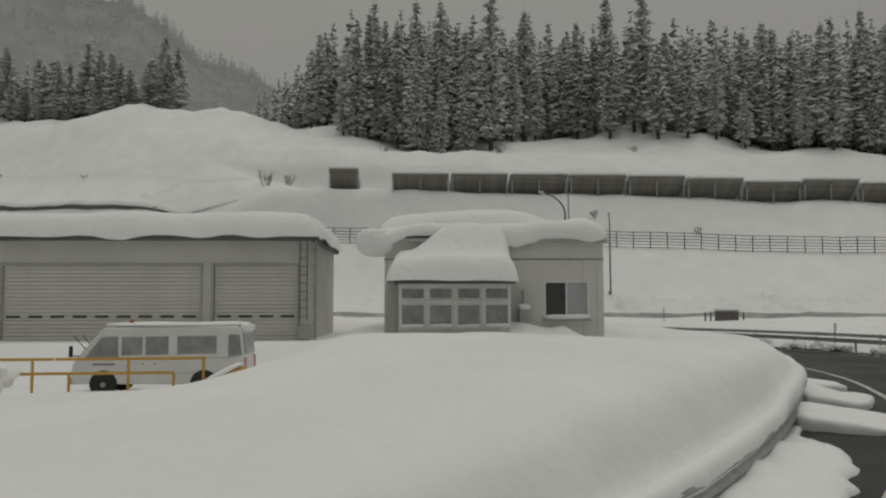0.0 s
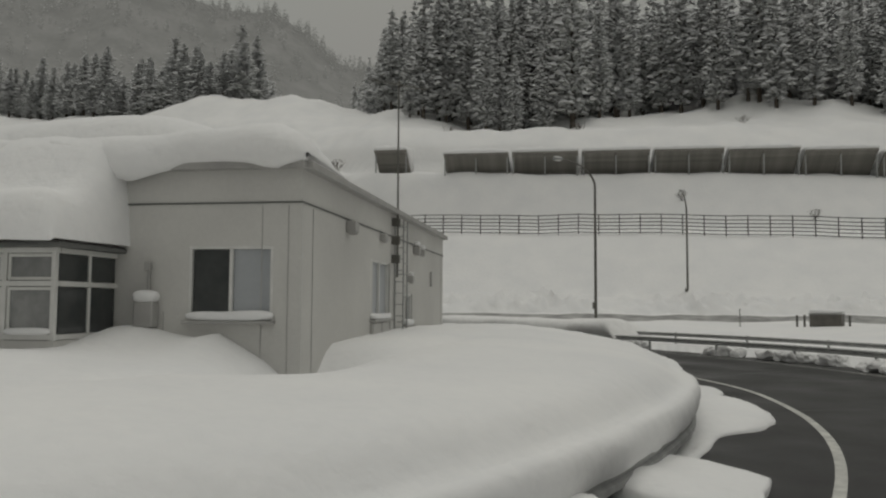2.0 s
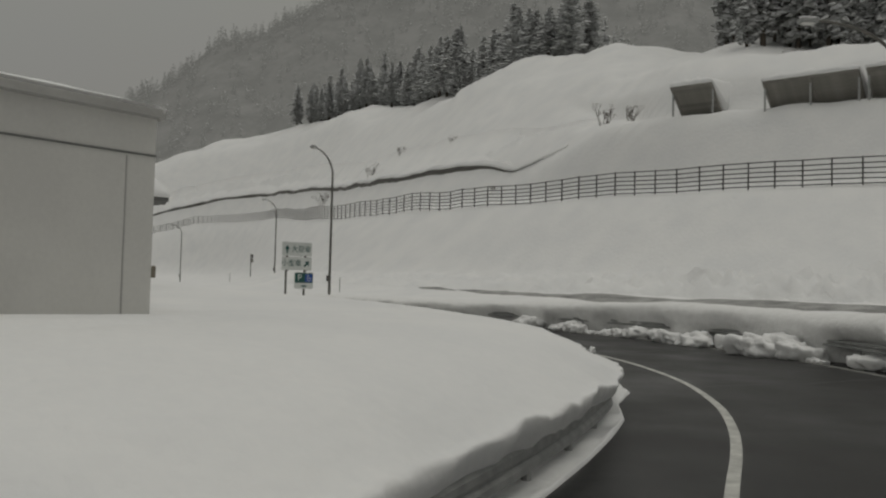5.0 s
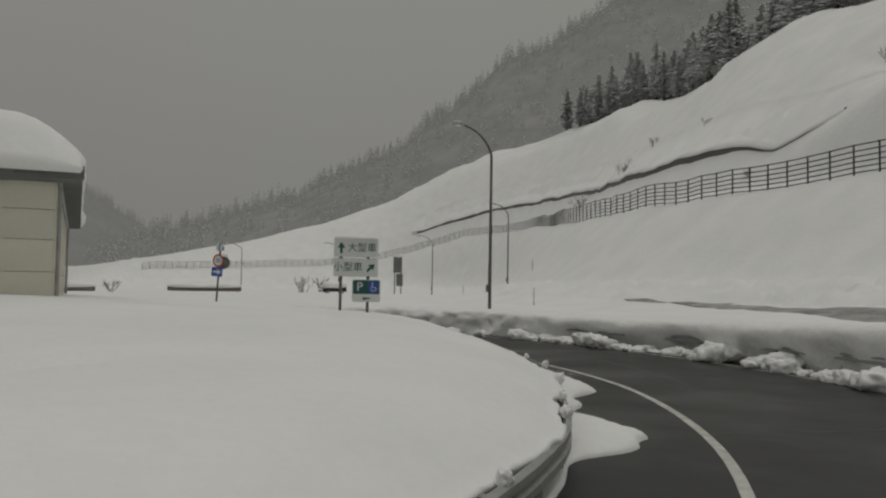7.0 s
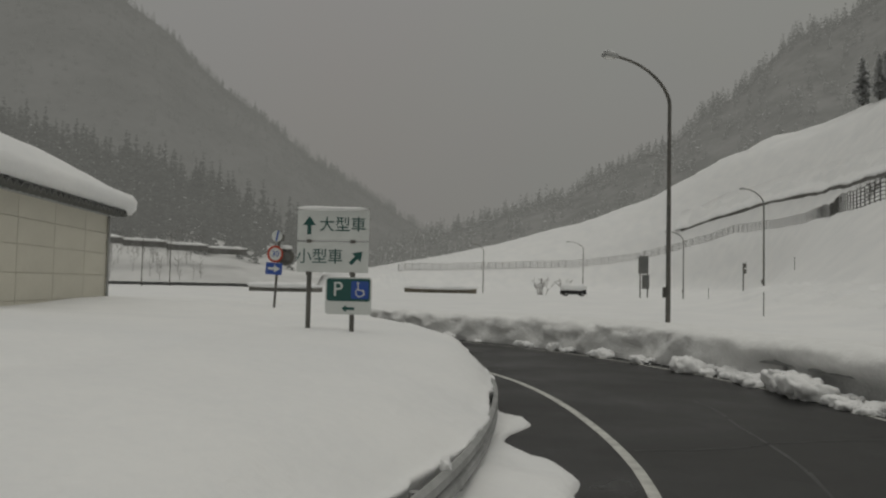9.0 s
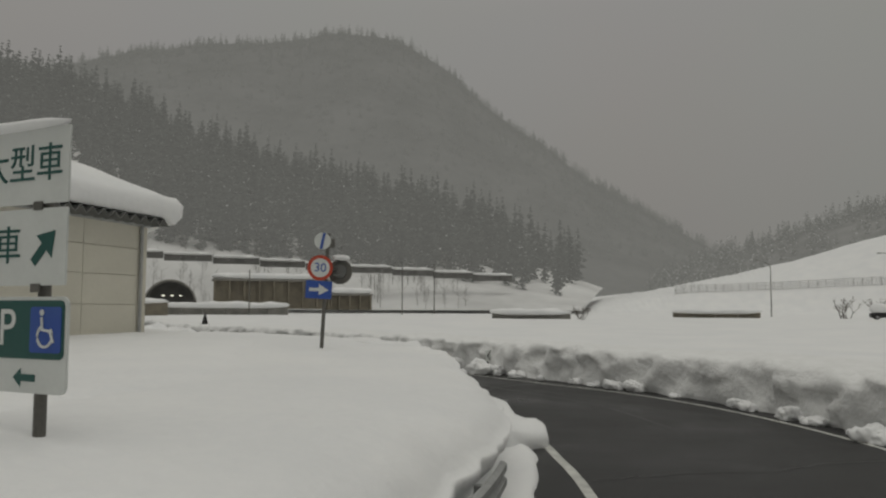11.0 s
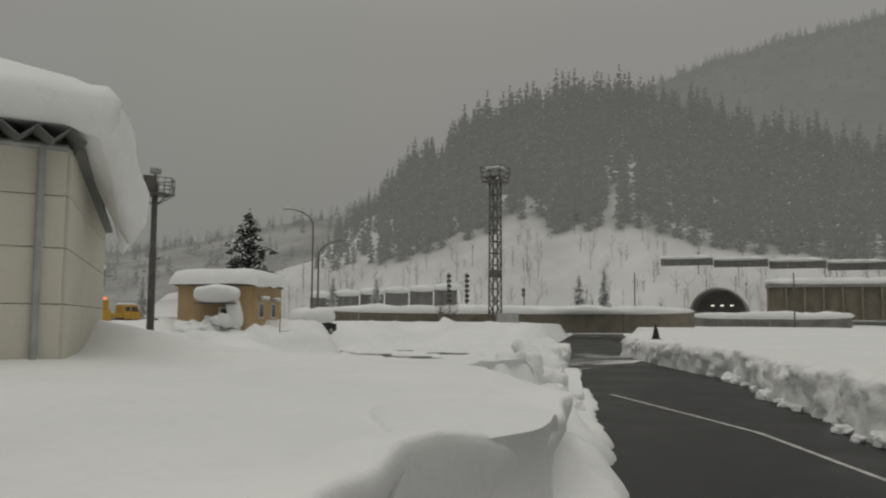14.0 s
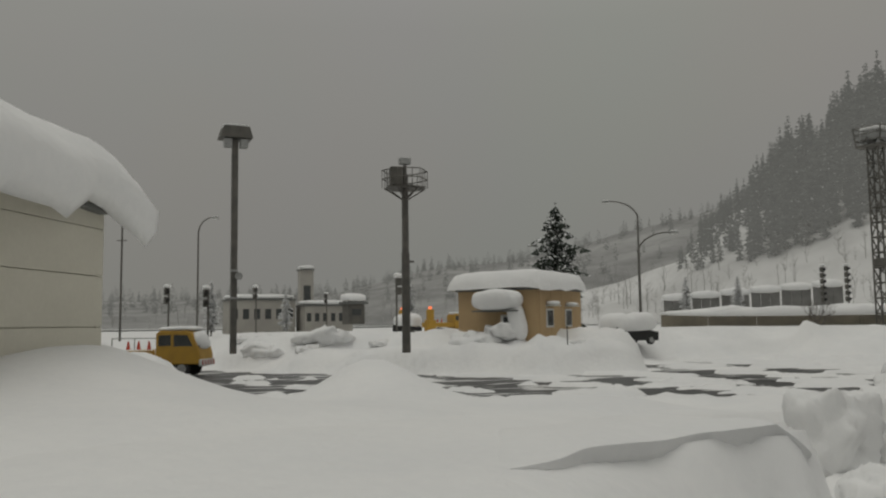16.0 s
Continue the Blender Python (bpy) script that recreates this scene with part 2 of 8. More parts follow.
class Way:
    """A curve on the ground; at() gives, for places, how far along it they lie and how far to its left."""

    def __init__(self, ctl, n=24):
        self.p = spline(ctl, n)
        self.d = np.gradient(self.p, axis=0)
        self.d /= np.linalg.norm(self.d, axis=1)[:, None]
        self.s = np.r_[0, np.cumsum(np.linalg.norm(np.diff(self.p, axis=0), axis=1))]

    def at(self, x, y):
        x, y = np.ravel(x), np.ravel(y)
        s, d = np.empty_like(x), np.empty_like(x)
        for a in range(0, len(x), 4000):
            vx, vy = x[a:a + 4000, None] - self.p[:, 0], y[a:a + 4000, None] - self.p[:, 1]
            q = vx * vx + vy * vy
            i = q.argmin(1)
            r = np.arange(len(i))
            side = -self.d[i, 1] * vx[r, i] + self.d[i, 0] * vy[r, i]
            s[a:a + 4000], d[a:a + 4000] = self.s[i], np.where(side < 0, -1, 1) * np.sqrt(q[r, i])
        return s, d

    def place(self, s, off=0.0):
        x, y = np.interp(s, self.s, self.p[:, 0]), np.interp(s, self.s, self.p[:, 1])
        dx, dy = np.interp(s, self.s, self.d[:, 0]), np.interp(s, self.s, self.d[:, 1])
        k = np.hypot(dx, dy)
        return np.array([x - dy / k * off, y + dx / k * off]), np.array([dx / k, dy / k])


# ---- the plan ----
# The curve along which the bus drives, anticlockwise round the snow-covered island.
ROAD = Way([(-40, -55), (-14, -24), (-6, -14.2), (2.5, -4.0), (8.3, 3.1), (12.9, 9.6), (16.6, 16.4), (18.9, 24.2), (19.3, 32.4), (18.1, 37.6), (15.5, 44.2), (11.8, 50.0), (7.2, 54.6),
            (1.3, 58.3), (-5.3, 60.6), (-12.7, 61.6), (-19.2, 60.8), (-24.2, 58.9), (-28.1, 55.8), (-32.2, 52.5), (-40, 46.4), (-47.9, 40.0), (-55.0, 32.6), (-64.4, 23.8), (-91, 2), (-120, -22)])
# The cleared lane of the parking area behind the island.
LANE = Way([(-15, 6), (-24, 12), (-31, 18), (-40, 23.5), (-50, 25.5), (-62, 20)])
# The snow fence along the motorway, at the top of the first slope.
FENCE = Way([(120, 85), (60, 84), (40, 85.3), (21, 86.5), (0, 88.5), (-20, 92), (-39, 97), (-66, 110), (-98, 131), (-130, 149), (-165, 157), (-190, 146), (-205, 118), (-210, 87), (-207, 55)])


def edge_left(s):
    """How far left of the driven line the snow bank begins."""
    return np.interp(s, [0, 76, 86, 92, 98, 104, 112, 120, 124, 130, 134, 140, 146, 155, 160, 163, 165.5, 167.5, 169.5, 171, 172.5, 175, 177.5, 182, 187, 194, 210, 233, 254], [3.5, 3.45, 3.85, 3.95, 3.8, 3.85, 3.35, 2.75, 2.85, 2.8, 3.05, 2.95, 2.9, 2.65, 2.5, 2.7, 2.8, 2.4, 2.1, 1.45, 1.2, 1.15, 1.45, 1.6, 1.5, 2.0, 2.3, 2.9, 3.0])


def edge_right(s):
    return np.interp(s, [0, 95, 110, 125, 140, 155, 170, 178, 182, 188, 195, 203, 218, 244], [4.6, 4.7, 6.0, 6.2, 6.0, 5.3, 4.9, 4.7, 4.35, 3.9, 4.0, 3.2, 2.3, 4.4])


def line_left(s):
    return np.interp(s, [0, 94, 103, 110, 116, 122, 126, 133, 141, 145, 149, 160, 400], [1.8, 1.8, 1.5, 1.45, 1.2, 0.8, 0.66, 0.6, 0.6, 0.75, 0.98, 1.5, 1.5])


SCREEN_Y = 95.0


def shelf_line(x):
    """Where the wind-packed snow has broken off in an upright front."""
    return np.interp(-x, [29.3, 30.3, 31.1, 32.2, 32.7, 33.5, 34.4, 35.2, 36.0, 36.5, 37.3, 39.5, 42.6], [50.2, 49.4, 48.95, 48.5, 48.05, 47.5, 47.0, 46.72, 46.45, 45.3, 43.3, 41.0, 38.7])


def isle_height(x, y):
    """The island's deep soft cover, with its humps, the van's yard and the drift before the garage."""
    g = lambda cx, cy, r, h: h * np.exp(-((x - cx) ** 2 + (y - cy) ** 2) / (2 * r * r))
    isle = 1.42 + 0.06 * fbm(x, y, 14, 1) + g(2.2, 11.5, 4.2, 0.45) * sstep(x, -2.0, 1.6) + g(7.5, 9.5, 4.5, 0.2) + g(-7, 45, 5, 0.55) + g(-24, 46, 5, 0.4) + g(9, 28, 6, 0.22) + g(12, 38, 6, 0.25) + g(4.5, 18.8, 1.6, 0.25)
    # the drift blown against the office front, with a scoop at the porch and at the corner
    drift = np.interp(x, [3.4, 4.0, 4.42, 4.92, 5.72, 6.3, 6.72, 7.2, 8.17, 8.6, 9.3, 10.5], [1.1, 0.75, 1.2, 1.72, 2.02, 1.86, 1.76, 1.85, 1.3, 0.82, 1.1, 1.45])
    by_wall = np.exp(-(np.clip(21.9 - y, 0, 99) / np.interp(x, [7, 8.6], [1.0, 1.9])) ** 2) * (1 - sstep(y, 22.6, 24.0)) * sstep(x, 3.6, 4.6) * (1 - sstep(x, 9.2, 10.4))
    isle = isle * (1 - by_wall) + drift * by_wall
    # thinner cover towards the lane, a hump before it, and the drift against the depot
    yy = y - np.interp(-x, [28, 30, 40, 60], [-0.5, 0, 5.0, 9.0])
    slope = np.interp(yy, [24, 28, 33, 38, 43.5], [0.03, 0.12, 0.5, 0.92, 1.42])
    slope = slope + (1.85 + 0.4 * np.exp(-((x + 44) / 6) ** 2 - ((y - 11.5) / 6) ** 2) - slope) * sstep(np.interp(-x, [15, 24, 31, 40, 50, 62], [6, 12, 18, 23.5, 25.5, 20]) - y, 5, 7.5)
    thin = sstep(-x, 26.5, 28.5)
    isle = isle * (1 - thin) + thin * (isle - 1.42 + slope)
    isle = isle + 1.05 * np.exp(-((x + 32.6) / 1.35) ** 2 - ((y - 36.3) / 3.0) ** 2) + 0.3 * np.exp(-((x + 36.5) / 2.2) ** 2 - ((y - 38.5) / 3.0) ** 2)
    isle = isle + 0.9 * np.exp(-(np.clip(-27.6 - x, 0, 99) / 1.9) ** 2) * sstep(-x, 25.5, 27) * np.exp(-((y - 39) / 4.5) ** 2)
    # where a block of the bank has broken away, with a sharp upright cut
    cut = shelf_line(x)
    gone = sstep(y, cut + 0.02, cut + 0.3) * (1 - sstep(y, cut + 5.0, cut + 8.0)) * sstep(-x + 0.62 * (y - 53.4), 29.0, 31.8) * (1 - sstep(-x, 41, 44))
    isle = isle - 1.2 * gone
    yard = sstep(-x, -1.2, 1.6) * (0.14 * sstep(y, 2.5, 6.5) + 0.86 * sstep(y, 7.4, 12.8)) * (1 - sstep(-x, 20, 24)) * (1 - sstep(y, 22.5, 25.5))
    deep = 0.5 - 0.42 * sstep(y, 14.8, 17.5)
    isle = isle * (1 - yard) + deep * yard
    front = sstep(-x, -0.5, 1.5) * sstep(y, 24, 26) * (1 - sstep(y, 38, 41)) * (1 - sstep(-x, 24, 26.5))
    return isle * (1 - front) + 1.1 * front


def hill_height(x, y):
    """Right of the road: a flat cover, the slope up to the motorway, and the hill above it."""
    fs, o = FENCE.at(x, y)
    o = -o
    # between the fence and the row of screens the slope is stretched to fit
    fy = np.interp(x, [-10, 0, 21, 40, 60, 120], [90.0, 88.5, 86.5, 85.3, 84, 85])
    k = 9.2 / (SCREEN_Y - fy - 3)
    near = np.where(o > 3, 3 + (o - 3) * k, o)
    near = np.where(near < 12.2, near, o + 12.2 - (3 + 9.2 / k))
    w = sstep(x, -30, -9)
    o = o * (1 - w) + near * w
    fade = np.interp(fs, [0, 240, 270, 304, 340, 390, 420], [1, 1, 0.9, 0.62, 0.3, 0.1, 0.0])
    crest = np.interp(fs, [0, 120, 140, 156, 178, 192, 225, 239, 273, 299, 316, 325, 334, 349, 381, 420], [28, 28, 29.5, 32.8, 34.6, 35.2, 38, 41, 47, 47.5, 44.5, 38.5, 31, 22.5, 12.2, 1.8])
    low = np.interp(o, [-60, -16.4, -12.6, -8.5, -7.5, -0.6, 0.5, 3], [1.2, 1.2, 1.75, 2.75, 3.1, 8.3, 8.5, 8.9])
    up = np.interp(o, [3, 5, 11.2, 12.4, 15.9, 16.8, 20, 30, 60, 120, 250], [0, 0.5, 6.3, 6.7, 7.2, 10.4, 13.5, 16.5, 26, 40, 60]) * w
    rise = np.interp(o, [3, 5, 8, 12, 20, 30, 40, 60, 120, 250], [0, 0.04, 0.24, 0.44, 0.8, 1.0, 1.05, 1.04, 1.4, 2.1]) * (1 - w)
    climb = np.interp(fs, [0, 71, 93, 116, 131, 151, 182, 215, 250, 295, 304, 317, 325, 334, 349, 420], [-0.4, -0.4, 0.4, 0.85, 1.2, 1.25, 1.95, 4.1, 6.9, 8.0, 8.1, 6.0, 4.3, 2.6, 0.9, 0]) * sstep(o, -7.5, -0.6)
    low = low + climb
    low = 1.25 + (low - 1.25) * np.interp(fs, [0, 300, 340, 395, 424], [1, 1, 0.9, 0.7, 0.0])
    h = low + up * fade + rise * np.clip(crest - low, 0, 99)
    wob = sstep(o, -9, 12)
    h = h + wob * (0.22 * fbm(x, y, 22, 2) + 0.07 * fbm(x, y, 5, 3)) + sstep(o, 13.6, 24) * fade * (1.5 * fbm(x, y, 60, 4) + 0.8 * fbm(x, y, 25, 8))
    # crusted, thrown-up snow along the foot of the slope
    foot = np.exp(-((o + 9.5) / 2.5) ** 2)
    h = h + foot * (0.26 * fbm(x, y, 3.0, 12) + 0.20 * fbm(x, y, 1.3, 13))
    # a broad drift on the crest
    h = h + 2.0 * np.exp(-((x + 46) / 10) ** 2 - ((y - 128) / 6) ** 2)
    return h + 0.05 * fbm(x, y, 9, 5)


def bank_rise(off, s):
    """How much of the island's depth the snow has reached at a distance in from the bank's edge."""
    rim = np.interp(s, [76, 82, 87, 98, 104, 112, 122, 150, 160, 164, 166, 177, 181], [0.38, 0.40, 0.60, 0.62, 0.55, 0.50, 0.45, 0.45, 0.66, 0.78, 0.95, 0.95, 0.8])
    steep = np.interp(off, [0, 0.12, 0.35, 0.7, 1.2, 1.9, 2.7, 3.6], [0, 0.26, 0.52, 0.70, 0.81, 0.90, 0.97, 1])
    soft = np.interp(off, [0, 0.2, 0.6, 1.1, 2.1, 3.4, 5.0], [0, 0.12, 0.32, 0.54, 0.76, 0.93, 1.0])
    w = sstep(s, 96, 102) * (1 - sstep(s, 144, 154))
    return rim + (1 - rim) * (steep * (1 - w) + soft * w)


def ground_height(x, y):
    x, y = np.asarray(x, float), np.asarray(y, float)
    shape = x.shape
    x, y = x.ravel(), y.ravel()
    s, d = ROAD.at(x, y)
    _, dl = LANE.at(x, y)
    left, right = d - edge_left(s), -d - edge_right(s)
    hl, hr = isle_height(x, y), hill_height(x, y)
    far_side = sstep(np.hypot(x + 20, y - 45), 120, 200)
    hl = hl * (1 - far_side) + 1.2 * far_side
    hl = np.where(left > 5.0, hl, hl * bank_rise(left, s) - 0.14 * (1 - sstep(left, 4.2, 5.0)) - 0.7 * (1 - sstep(left, 0.5, 1.0)))
    begin = np.where(s < 160, 1.15, 0.55)
    hr = np.where(right > begin + 0.5, hr, hr * (1 - (1 - np.clip((right - begin) / 0.5, 0, 1)) ** 2) ** 0.8 - 0.3 * (1 - np.clip(right, 0, 1)))
    # before the wall begins, only a low strip of snow lies at the guardrail
    open_side = 1 - sstep(s, 128.2, 129.6 + 0.3 * np.clip(right, 0, 20))
    hr = hr + (np.minimum(hr, 0.34) - hr) * open_side * (1 - sstep(right, 4, 19))
    h = np.where(d > 0, hl, hr)
    h = np.where((left <= 0.9) & (right <= begin), -0.08, h)
    # the cleared lane, with ragged ploughed sides
    edge = np.abs(dl) - 6.6 - 0.8 * fbm(x, y, 7, 9) - np.where(dl > 0, 7.5 * sstep(-x, 48, 53) * (1 - sstep(-x, 72, 78)), 0)
    ragged = h + 0.25 * np.exp(-((edge - 1.6) / 1.2) ** 2) * (1 + 0.7 * fbm(x, y, 3, 14))
    # the far side is trodden down in uneven tiers, the near side falls off sharply
    ramp = np.where(dl > 0, 5.2 + 2.6 * fbm(x, y, 8, 15), 1.3)
    ragged = ragged + np.where(dl > 0, 0.22 * fbm(x, y, 4.5, 16) * sstep(edge, 0.3, 2) * (1 - sstep(edge, 9, 14)), 0)
    lane_u = np.clip(edge / np.maximum(ramp, 0.8), 0, 1)
    lane_u = np.where(dl > 0, lane_u - 0.07 * np.sin(lane_u * math.tau * 2), lane_u)
    h = np.where((d > 0) & (h > 0), np.where(edge < 0, -0.06, -0.06 + (ragged + 0.06) * np.where(dl > 0, lane_u * (1.5 - 0.5 * lane_u), (1 - (1 - lane_u) ** 2) ** 0.55)), h)
    return h.reshape(shape)


def sheet(name, xs, ys, zs, mat):
    nx, ny = len(xs), len(ys)
    gx, gy = np.meshgrid(xs, ys, indexing="ij")
    verts = np.stack([gx, gy, zs], -1).reshape(-1, 3)
    i = np.arange(nx * ny).reshape(nx, ny)
    quads = np.stack([i[:-1, :-1], i[1:, :-1], i[1:, 1:], i[:-1, 1:]], -1).reshape(-1, 4)
    me = bpy.data.meshes.new(name)
    me.vertices.add(len(verts))
    me.vertices.foreach_set("co", verts.ravel())
    me.loops.add(quads.size)
    me.loops.foreach_set("vertex_index", quads.ravel().astype(np.int32))
    me.polygons.add(len(quads))
    me.polygons.foreach_set("loop_start", np.arange(0, quads.size, 4, dtype=np.int32))
    me.polygons.foreach_set("use_smooth", np.ones(len(quads), bool))
    me.update(calc_edges=True)
    me.materials.append(mat)
    return new(name, me)


def spaced(a, b, fine0, fine1, mid0, mid1, step, grow=1.18, most=40.0, middling=1.7):
    """Coordinates from a to b, fine between fine0 and fine1, middling out to mid0 and mid1, coarser beyond."""
    mid = list(np.arange(fine0, fine1 + 1e-6, step))
    lo, hi, w = [], [], step
    p = fine0
    while p > a:
        w = min(w * grow, middling if p > mid0 else most)
        p -= w
        lo.append(p)
    p, w = mid[-1], step
    while p < b:
        w = min(w * grow, middling if p < mid1 else most)
        p += w
        hi.append(p)
    return np.array(lo[::-1] + mid + hi)


GX, GY = spaced(-1500, 1500, -62, 42, -235, 110, 0.4), spaced(-1500, 1500, -14, 108, -40, 190, 0.4)
_gx, _gy = np.meshgrid(GX, GY, indexing="ij")
GZ = ground_height(_gx, _gy)
ground = tagged(sheet("ground", GX, GY, GZ, SNOW), "deep soft white snow over island, slope and fields", "ground", kind="structure")


def ground_at(x, y):
    return float(ground_height(np.array([float(x)]), np.array([float(y)]))[0])


# ---- road ----
def ribbon(name, way, s0, s1, o0, o1, z, mat, step=1.0, parent=None):
    bm = bmesh.new()
    rows = []
    for s in np.arange(s0, s1 + 1e-6, step):
        a, b = (way.place(s, o(s) if callable(o) else o)[0] for o in (o0, o1))
        rows.append((bm.verts.new((*a, z)), bm.verts.new((*b, z))))
    for (a, b), (c, e) in zip(rows, rows[1:]):
        bm.faces.new((a, b, e, c))
    bmesh.ops.recalc_face_normals(bm, faces=bm.faces)
    if bm.faces and sum(f.normal.z for f in bm.faces) < 0:
        bmesh.ops.reverse_faces(bm, faces=bm.faces)
    return part(name, bm, mat, parent)


END = float(ROAD.s[-1])
road = tagged(ribbon("road", ROAD, 2, END - 2, lambda s: -edge_right(s) - 1.6, lambda s: edge_left(s) + 1.2, 0.0, ASPHALT), "wet dark asphalt slip road between snow banks", "road", kind="structure")
tagged(ribbon("road_line_left", ROAD, 20, 168, lambda s: line_left(s) - 0.08, lambda s: line_left(s) + 0.08, 0.006, PAINT_WHITE), "worn white edge line on wet asphalt", "road marking", kind="structure")
# the right line leaves the wall where the slip road meets the lane, and crosses to the left bank
line_right = lambda s: float(np.interp(s, [0, 95, 110, 125, 140, 155, 170, 176.5, 182.4, 186, 190.5], [-4.1, -4.15, -5.4, -5.6, -5.4, -4.7, -4.15, -3.65, -2.4, -1.0, 0.8]))
tagged(ribbon("road_line_right", ROAD, 20, 190.5, lambda s: line_right(s) - 0.06, lambda s: line_right(s) + 0.06, 0.006, PAINT_WHITE, step=0.5), "worn edge line along the ploughed wall", "road marking", kind="structure")
lane = tagged(ribbon("lane", LANE, 0.5, float(LANE.s[-1]) - 0.5, -9.5, lambda s: 9.5 + 6.5 * float(sstep(np.array(s), 32, 42)), 0.004, ASPHALT), "wet asphalt of the cleared parking lane", "road", kind="structure")


def make_crack(s0, o0, s1, o1, seed):
    """A dark sealed crack that wanders over the asphalt."""
    bm = bmesh.new()
    prev = None
    n = 26
    for k in range(n + 1):
        u = k / n
        s, o = s0 + (s1 - s0) * u, o0 + (o1 - o0) * u
        s += 0.35 * noise.noise(Vector((u * 4, seed, 0))) + 0.1 * noise.noise(Vector((u * 15, seed, 3)))
        o += 0.12 * noise.noise(Vector((u * 5, seed, 7)))
        (x, y), t = ROAD.place(s, o)
        w = 0.022 + 0.02 * abs(noise.noise(Vector((u * 9, seed, 11))))
        along = Vector((t[0], t[1])) if abs(o1 - o0) > abs(s1 - s0) else Vector((-t[1], t[0]))
        ring = (bm.verts.new((x - along.x * w, y - along.y * w, 0.004)), bm.verts.new((x + along.x * w, y + along.y * w, 0.004)))
        if prev:
            bm.faces.new((prev[0], prev[1], ring[1], ring[0]))
        prev = ring
    bmesh.ops.recalc_face_normals(bm, faces=bm.faces)
    if sum(f.normal.z for f in bm.faces) < 0:
        bmesh.ops.reverse_faces(bm, faces=bm.faces)
    return tagged(part("road_crack", bm, TAR), "dark sealed crack across wet asphalt", "road crack", kind="structure")


TAR = material("wet sealing tar", (0.006, 0.006, 0.006), (0.010, 0.010, 0.010), scale=2, fine=30, rough=0.3, bump=0.05)
for k, (s0, o0, s1, o1) in enumerate(((104, 1.4, 107, -4.0), (113, 0.9, 116, -5.2), (125.5, 0.5, 128, -5.3), (134.5, 0.5, 136, -5.2), (141, -1.2, 152, -2.0), (146.5, 0.6, 148.5, -4.8), (158, 1.3, 160, -4.6), (163, -1.6, 176, -1.9), (170, 1.2, 172.5, -3.8))):
    make_crack(s0, o0, s1, o1, k + 1.5)


# ---- snow banks along the road ----
def strip_mesh(name, px, py, pz, flip, mat):
    nx, ny = px.shape
    idx = np.arange(nx * ny).reshape(nx, ny)
    quads = np.stack([idx[:-1, :-1], idx[:-1, 1:], idx[1:, 1:], idx[1:, :-1]], -1).reshape(-1, 4)
    me = bpy.data.meshes.new(name)
    me.from_pydata(np.stack([px, py, pz], -1).reshape(-1, 3).tolist(), [], (quads[:, ::-1] if flip else quads).tolist())
    me.materials.append(mat)
    for p in me.polygons:
        p.use_smooth = True
    return new(name, me)


def beside_road(ss, off, side):
    px, py = np.empty_like(off), np.empty_like(off)
    for i in range(len(ss)):
        c, t = ROAD.place(ss[i])
        px[i], py[i] = c[0] - side * t[1] * off[i], c[1] + side * t[0] * off[i]
    return px, py


def left_bank(s0, s1, step):
    """The island's edge: an upright broken front above the guardrail, a crisp rim, and the soft rise behind it."""
    ss = np.arange(s0, s1 + 1e-6, step)
    face_e = np.array([0.40, 0.36, 0.30, 0.20, 0.10, 0.0, -0.06, -0.09, -0.085, -0.06])
    face_u = np.array([-0.05, 0.14, 0.30, 0.46, 0.60, 0.73, 0.84, 0.93, 0.975, 1.0])
    top_e = np.array([-0.03, 0.06, 0.16, 0.3, 0.5, 0.75, 1.05, 1.4, 1.9, 2.5, 3.2, 4.1, 5.0])
    es = np.concatenate([face_e, top_e])
    nf = len(face_e)
    gs, ge = np.meshgrid(ss, es, indexing="ij")
    gu = np.broadcast_to(np.concatenate([face_u, np.ones(len(top_e))]), gs.shape)
    body = np.clip(1 - ge / 1.0, 0, 1)
    # the front breaks off in shallow facets, some deeper than others
    calm = 1 - 0.7 * (1 - sstep(gs, 104, 114))
    facet = calm * (0.10 * fbm(gs, gs * 0, 6.5, 21) + 0.06 * np.abs(fbm(gs, gu * 0.8, 2.2, 22, 3)) + 0.03 * fbm(gs, gu * 2.0, 0.9, 23, 2))
    # at first the snow rolls out over the rail and leaves it in a hollow
    hollow = np.interp(gu, [0, 0.30, 0.46, 0.60, 0.73, 0.84, 1], [0.05, 0.08, -0.18, -0.14, -0.07, -0.02, 0]) * (1 - sstep(gs, 106, 114))
    turn_in = np.concatenate([[0, 0, 0, 0, 0, 0, 0.02, 0.07, 0.12, 0.18], [0.22, 0.24, 0.25, 0.22, 0.15, 0.08], np.zeros(len(top_e) - 6)])
    off = edge_left(gs) + ge + facet * body + np.where(np.arange(len(es)) < nf, hollow, 0) + turn_in * (1 - sstep(gs, 106, 114))
    px, py = beside_road(ss, off, 1)
    deep = isle_height(px.ravel(), py.ravel()).reshape(gs.shape)
    rim = deep[:, nf + 1] * bank_rise(np.zeros(len(ss)), ss) * (1 + calm[:, 0] * (0.10 * fbm(ss, ss * 0, 5.0, 31) + 0.03 * fbm(ss, ss * 0, 1.3, 32)))
    soft = deep * bank_rise(np.clip(ge, 0, 9), gs)
    near = np.clip(1 - ge / 0.9, 0, 1)
    top = soft + (rim[:, None] - soft[:, nf:nf + 1]) * near + 0.02 * fbm(gs, ge * 2, 2.4, 26)
    pz = np.where(np.arange(len(es)) < nf, rim[:, None] * gu, top)
    pz[:, 0] = -0.06
    pz[:, -1] -= 0.10
    return tagged(strip_mesh("snow_bank_left", px, py, pz, True, SNOW), "tall bank of soft snow with a broken front over a guardrail", "snow bank", kind="structure")


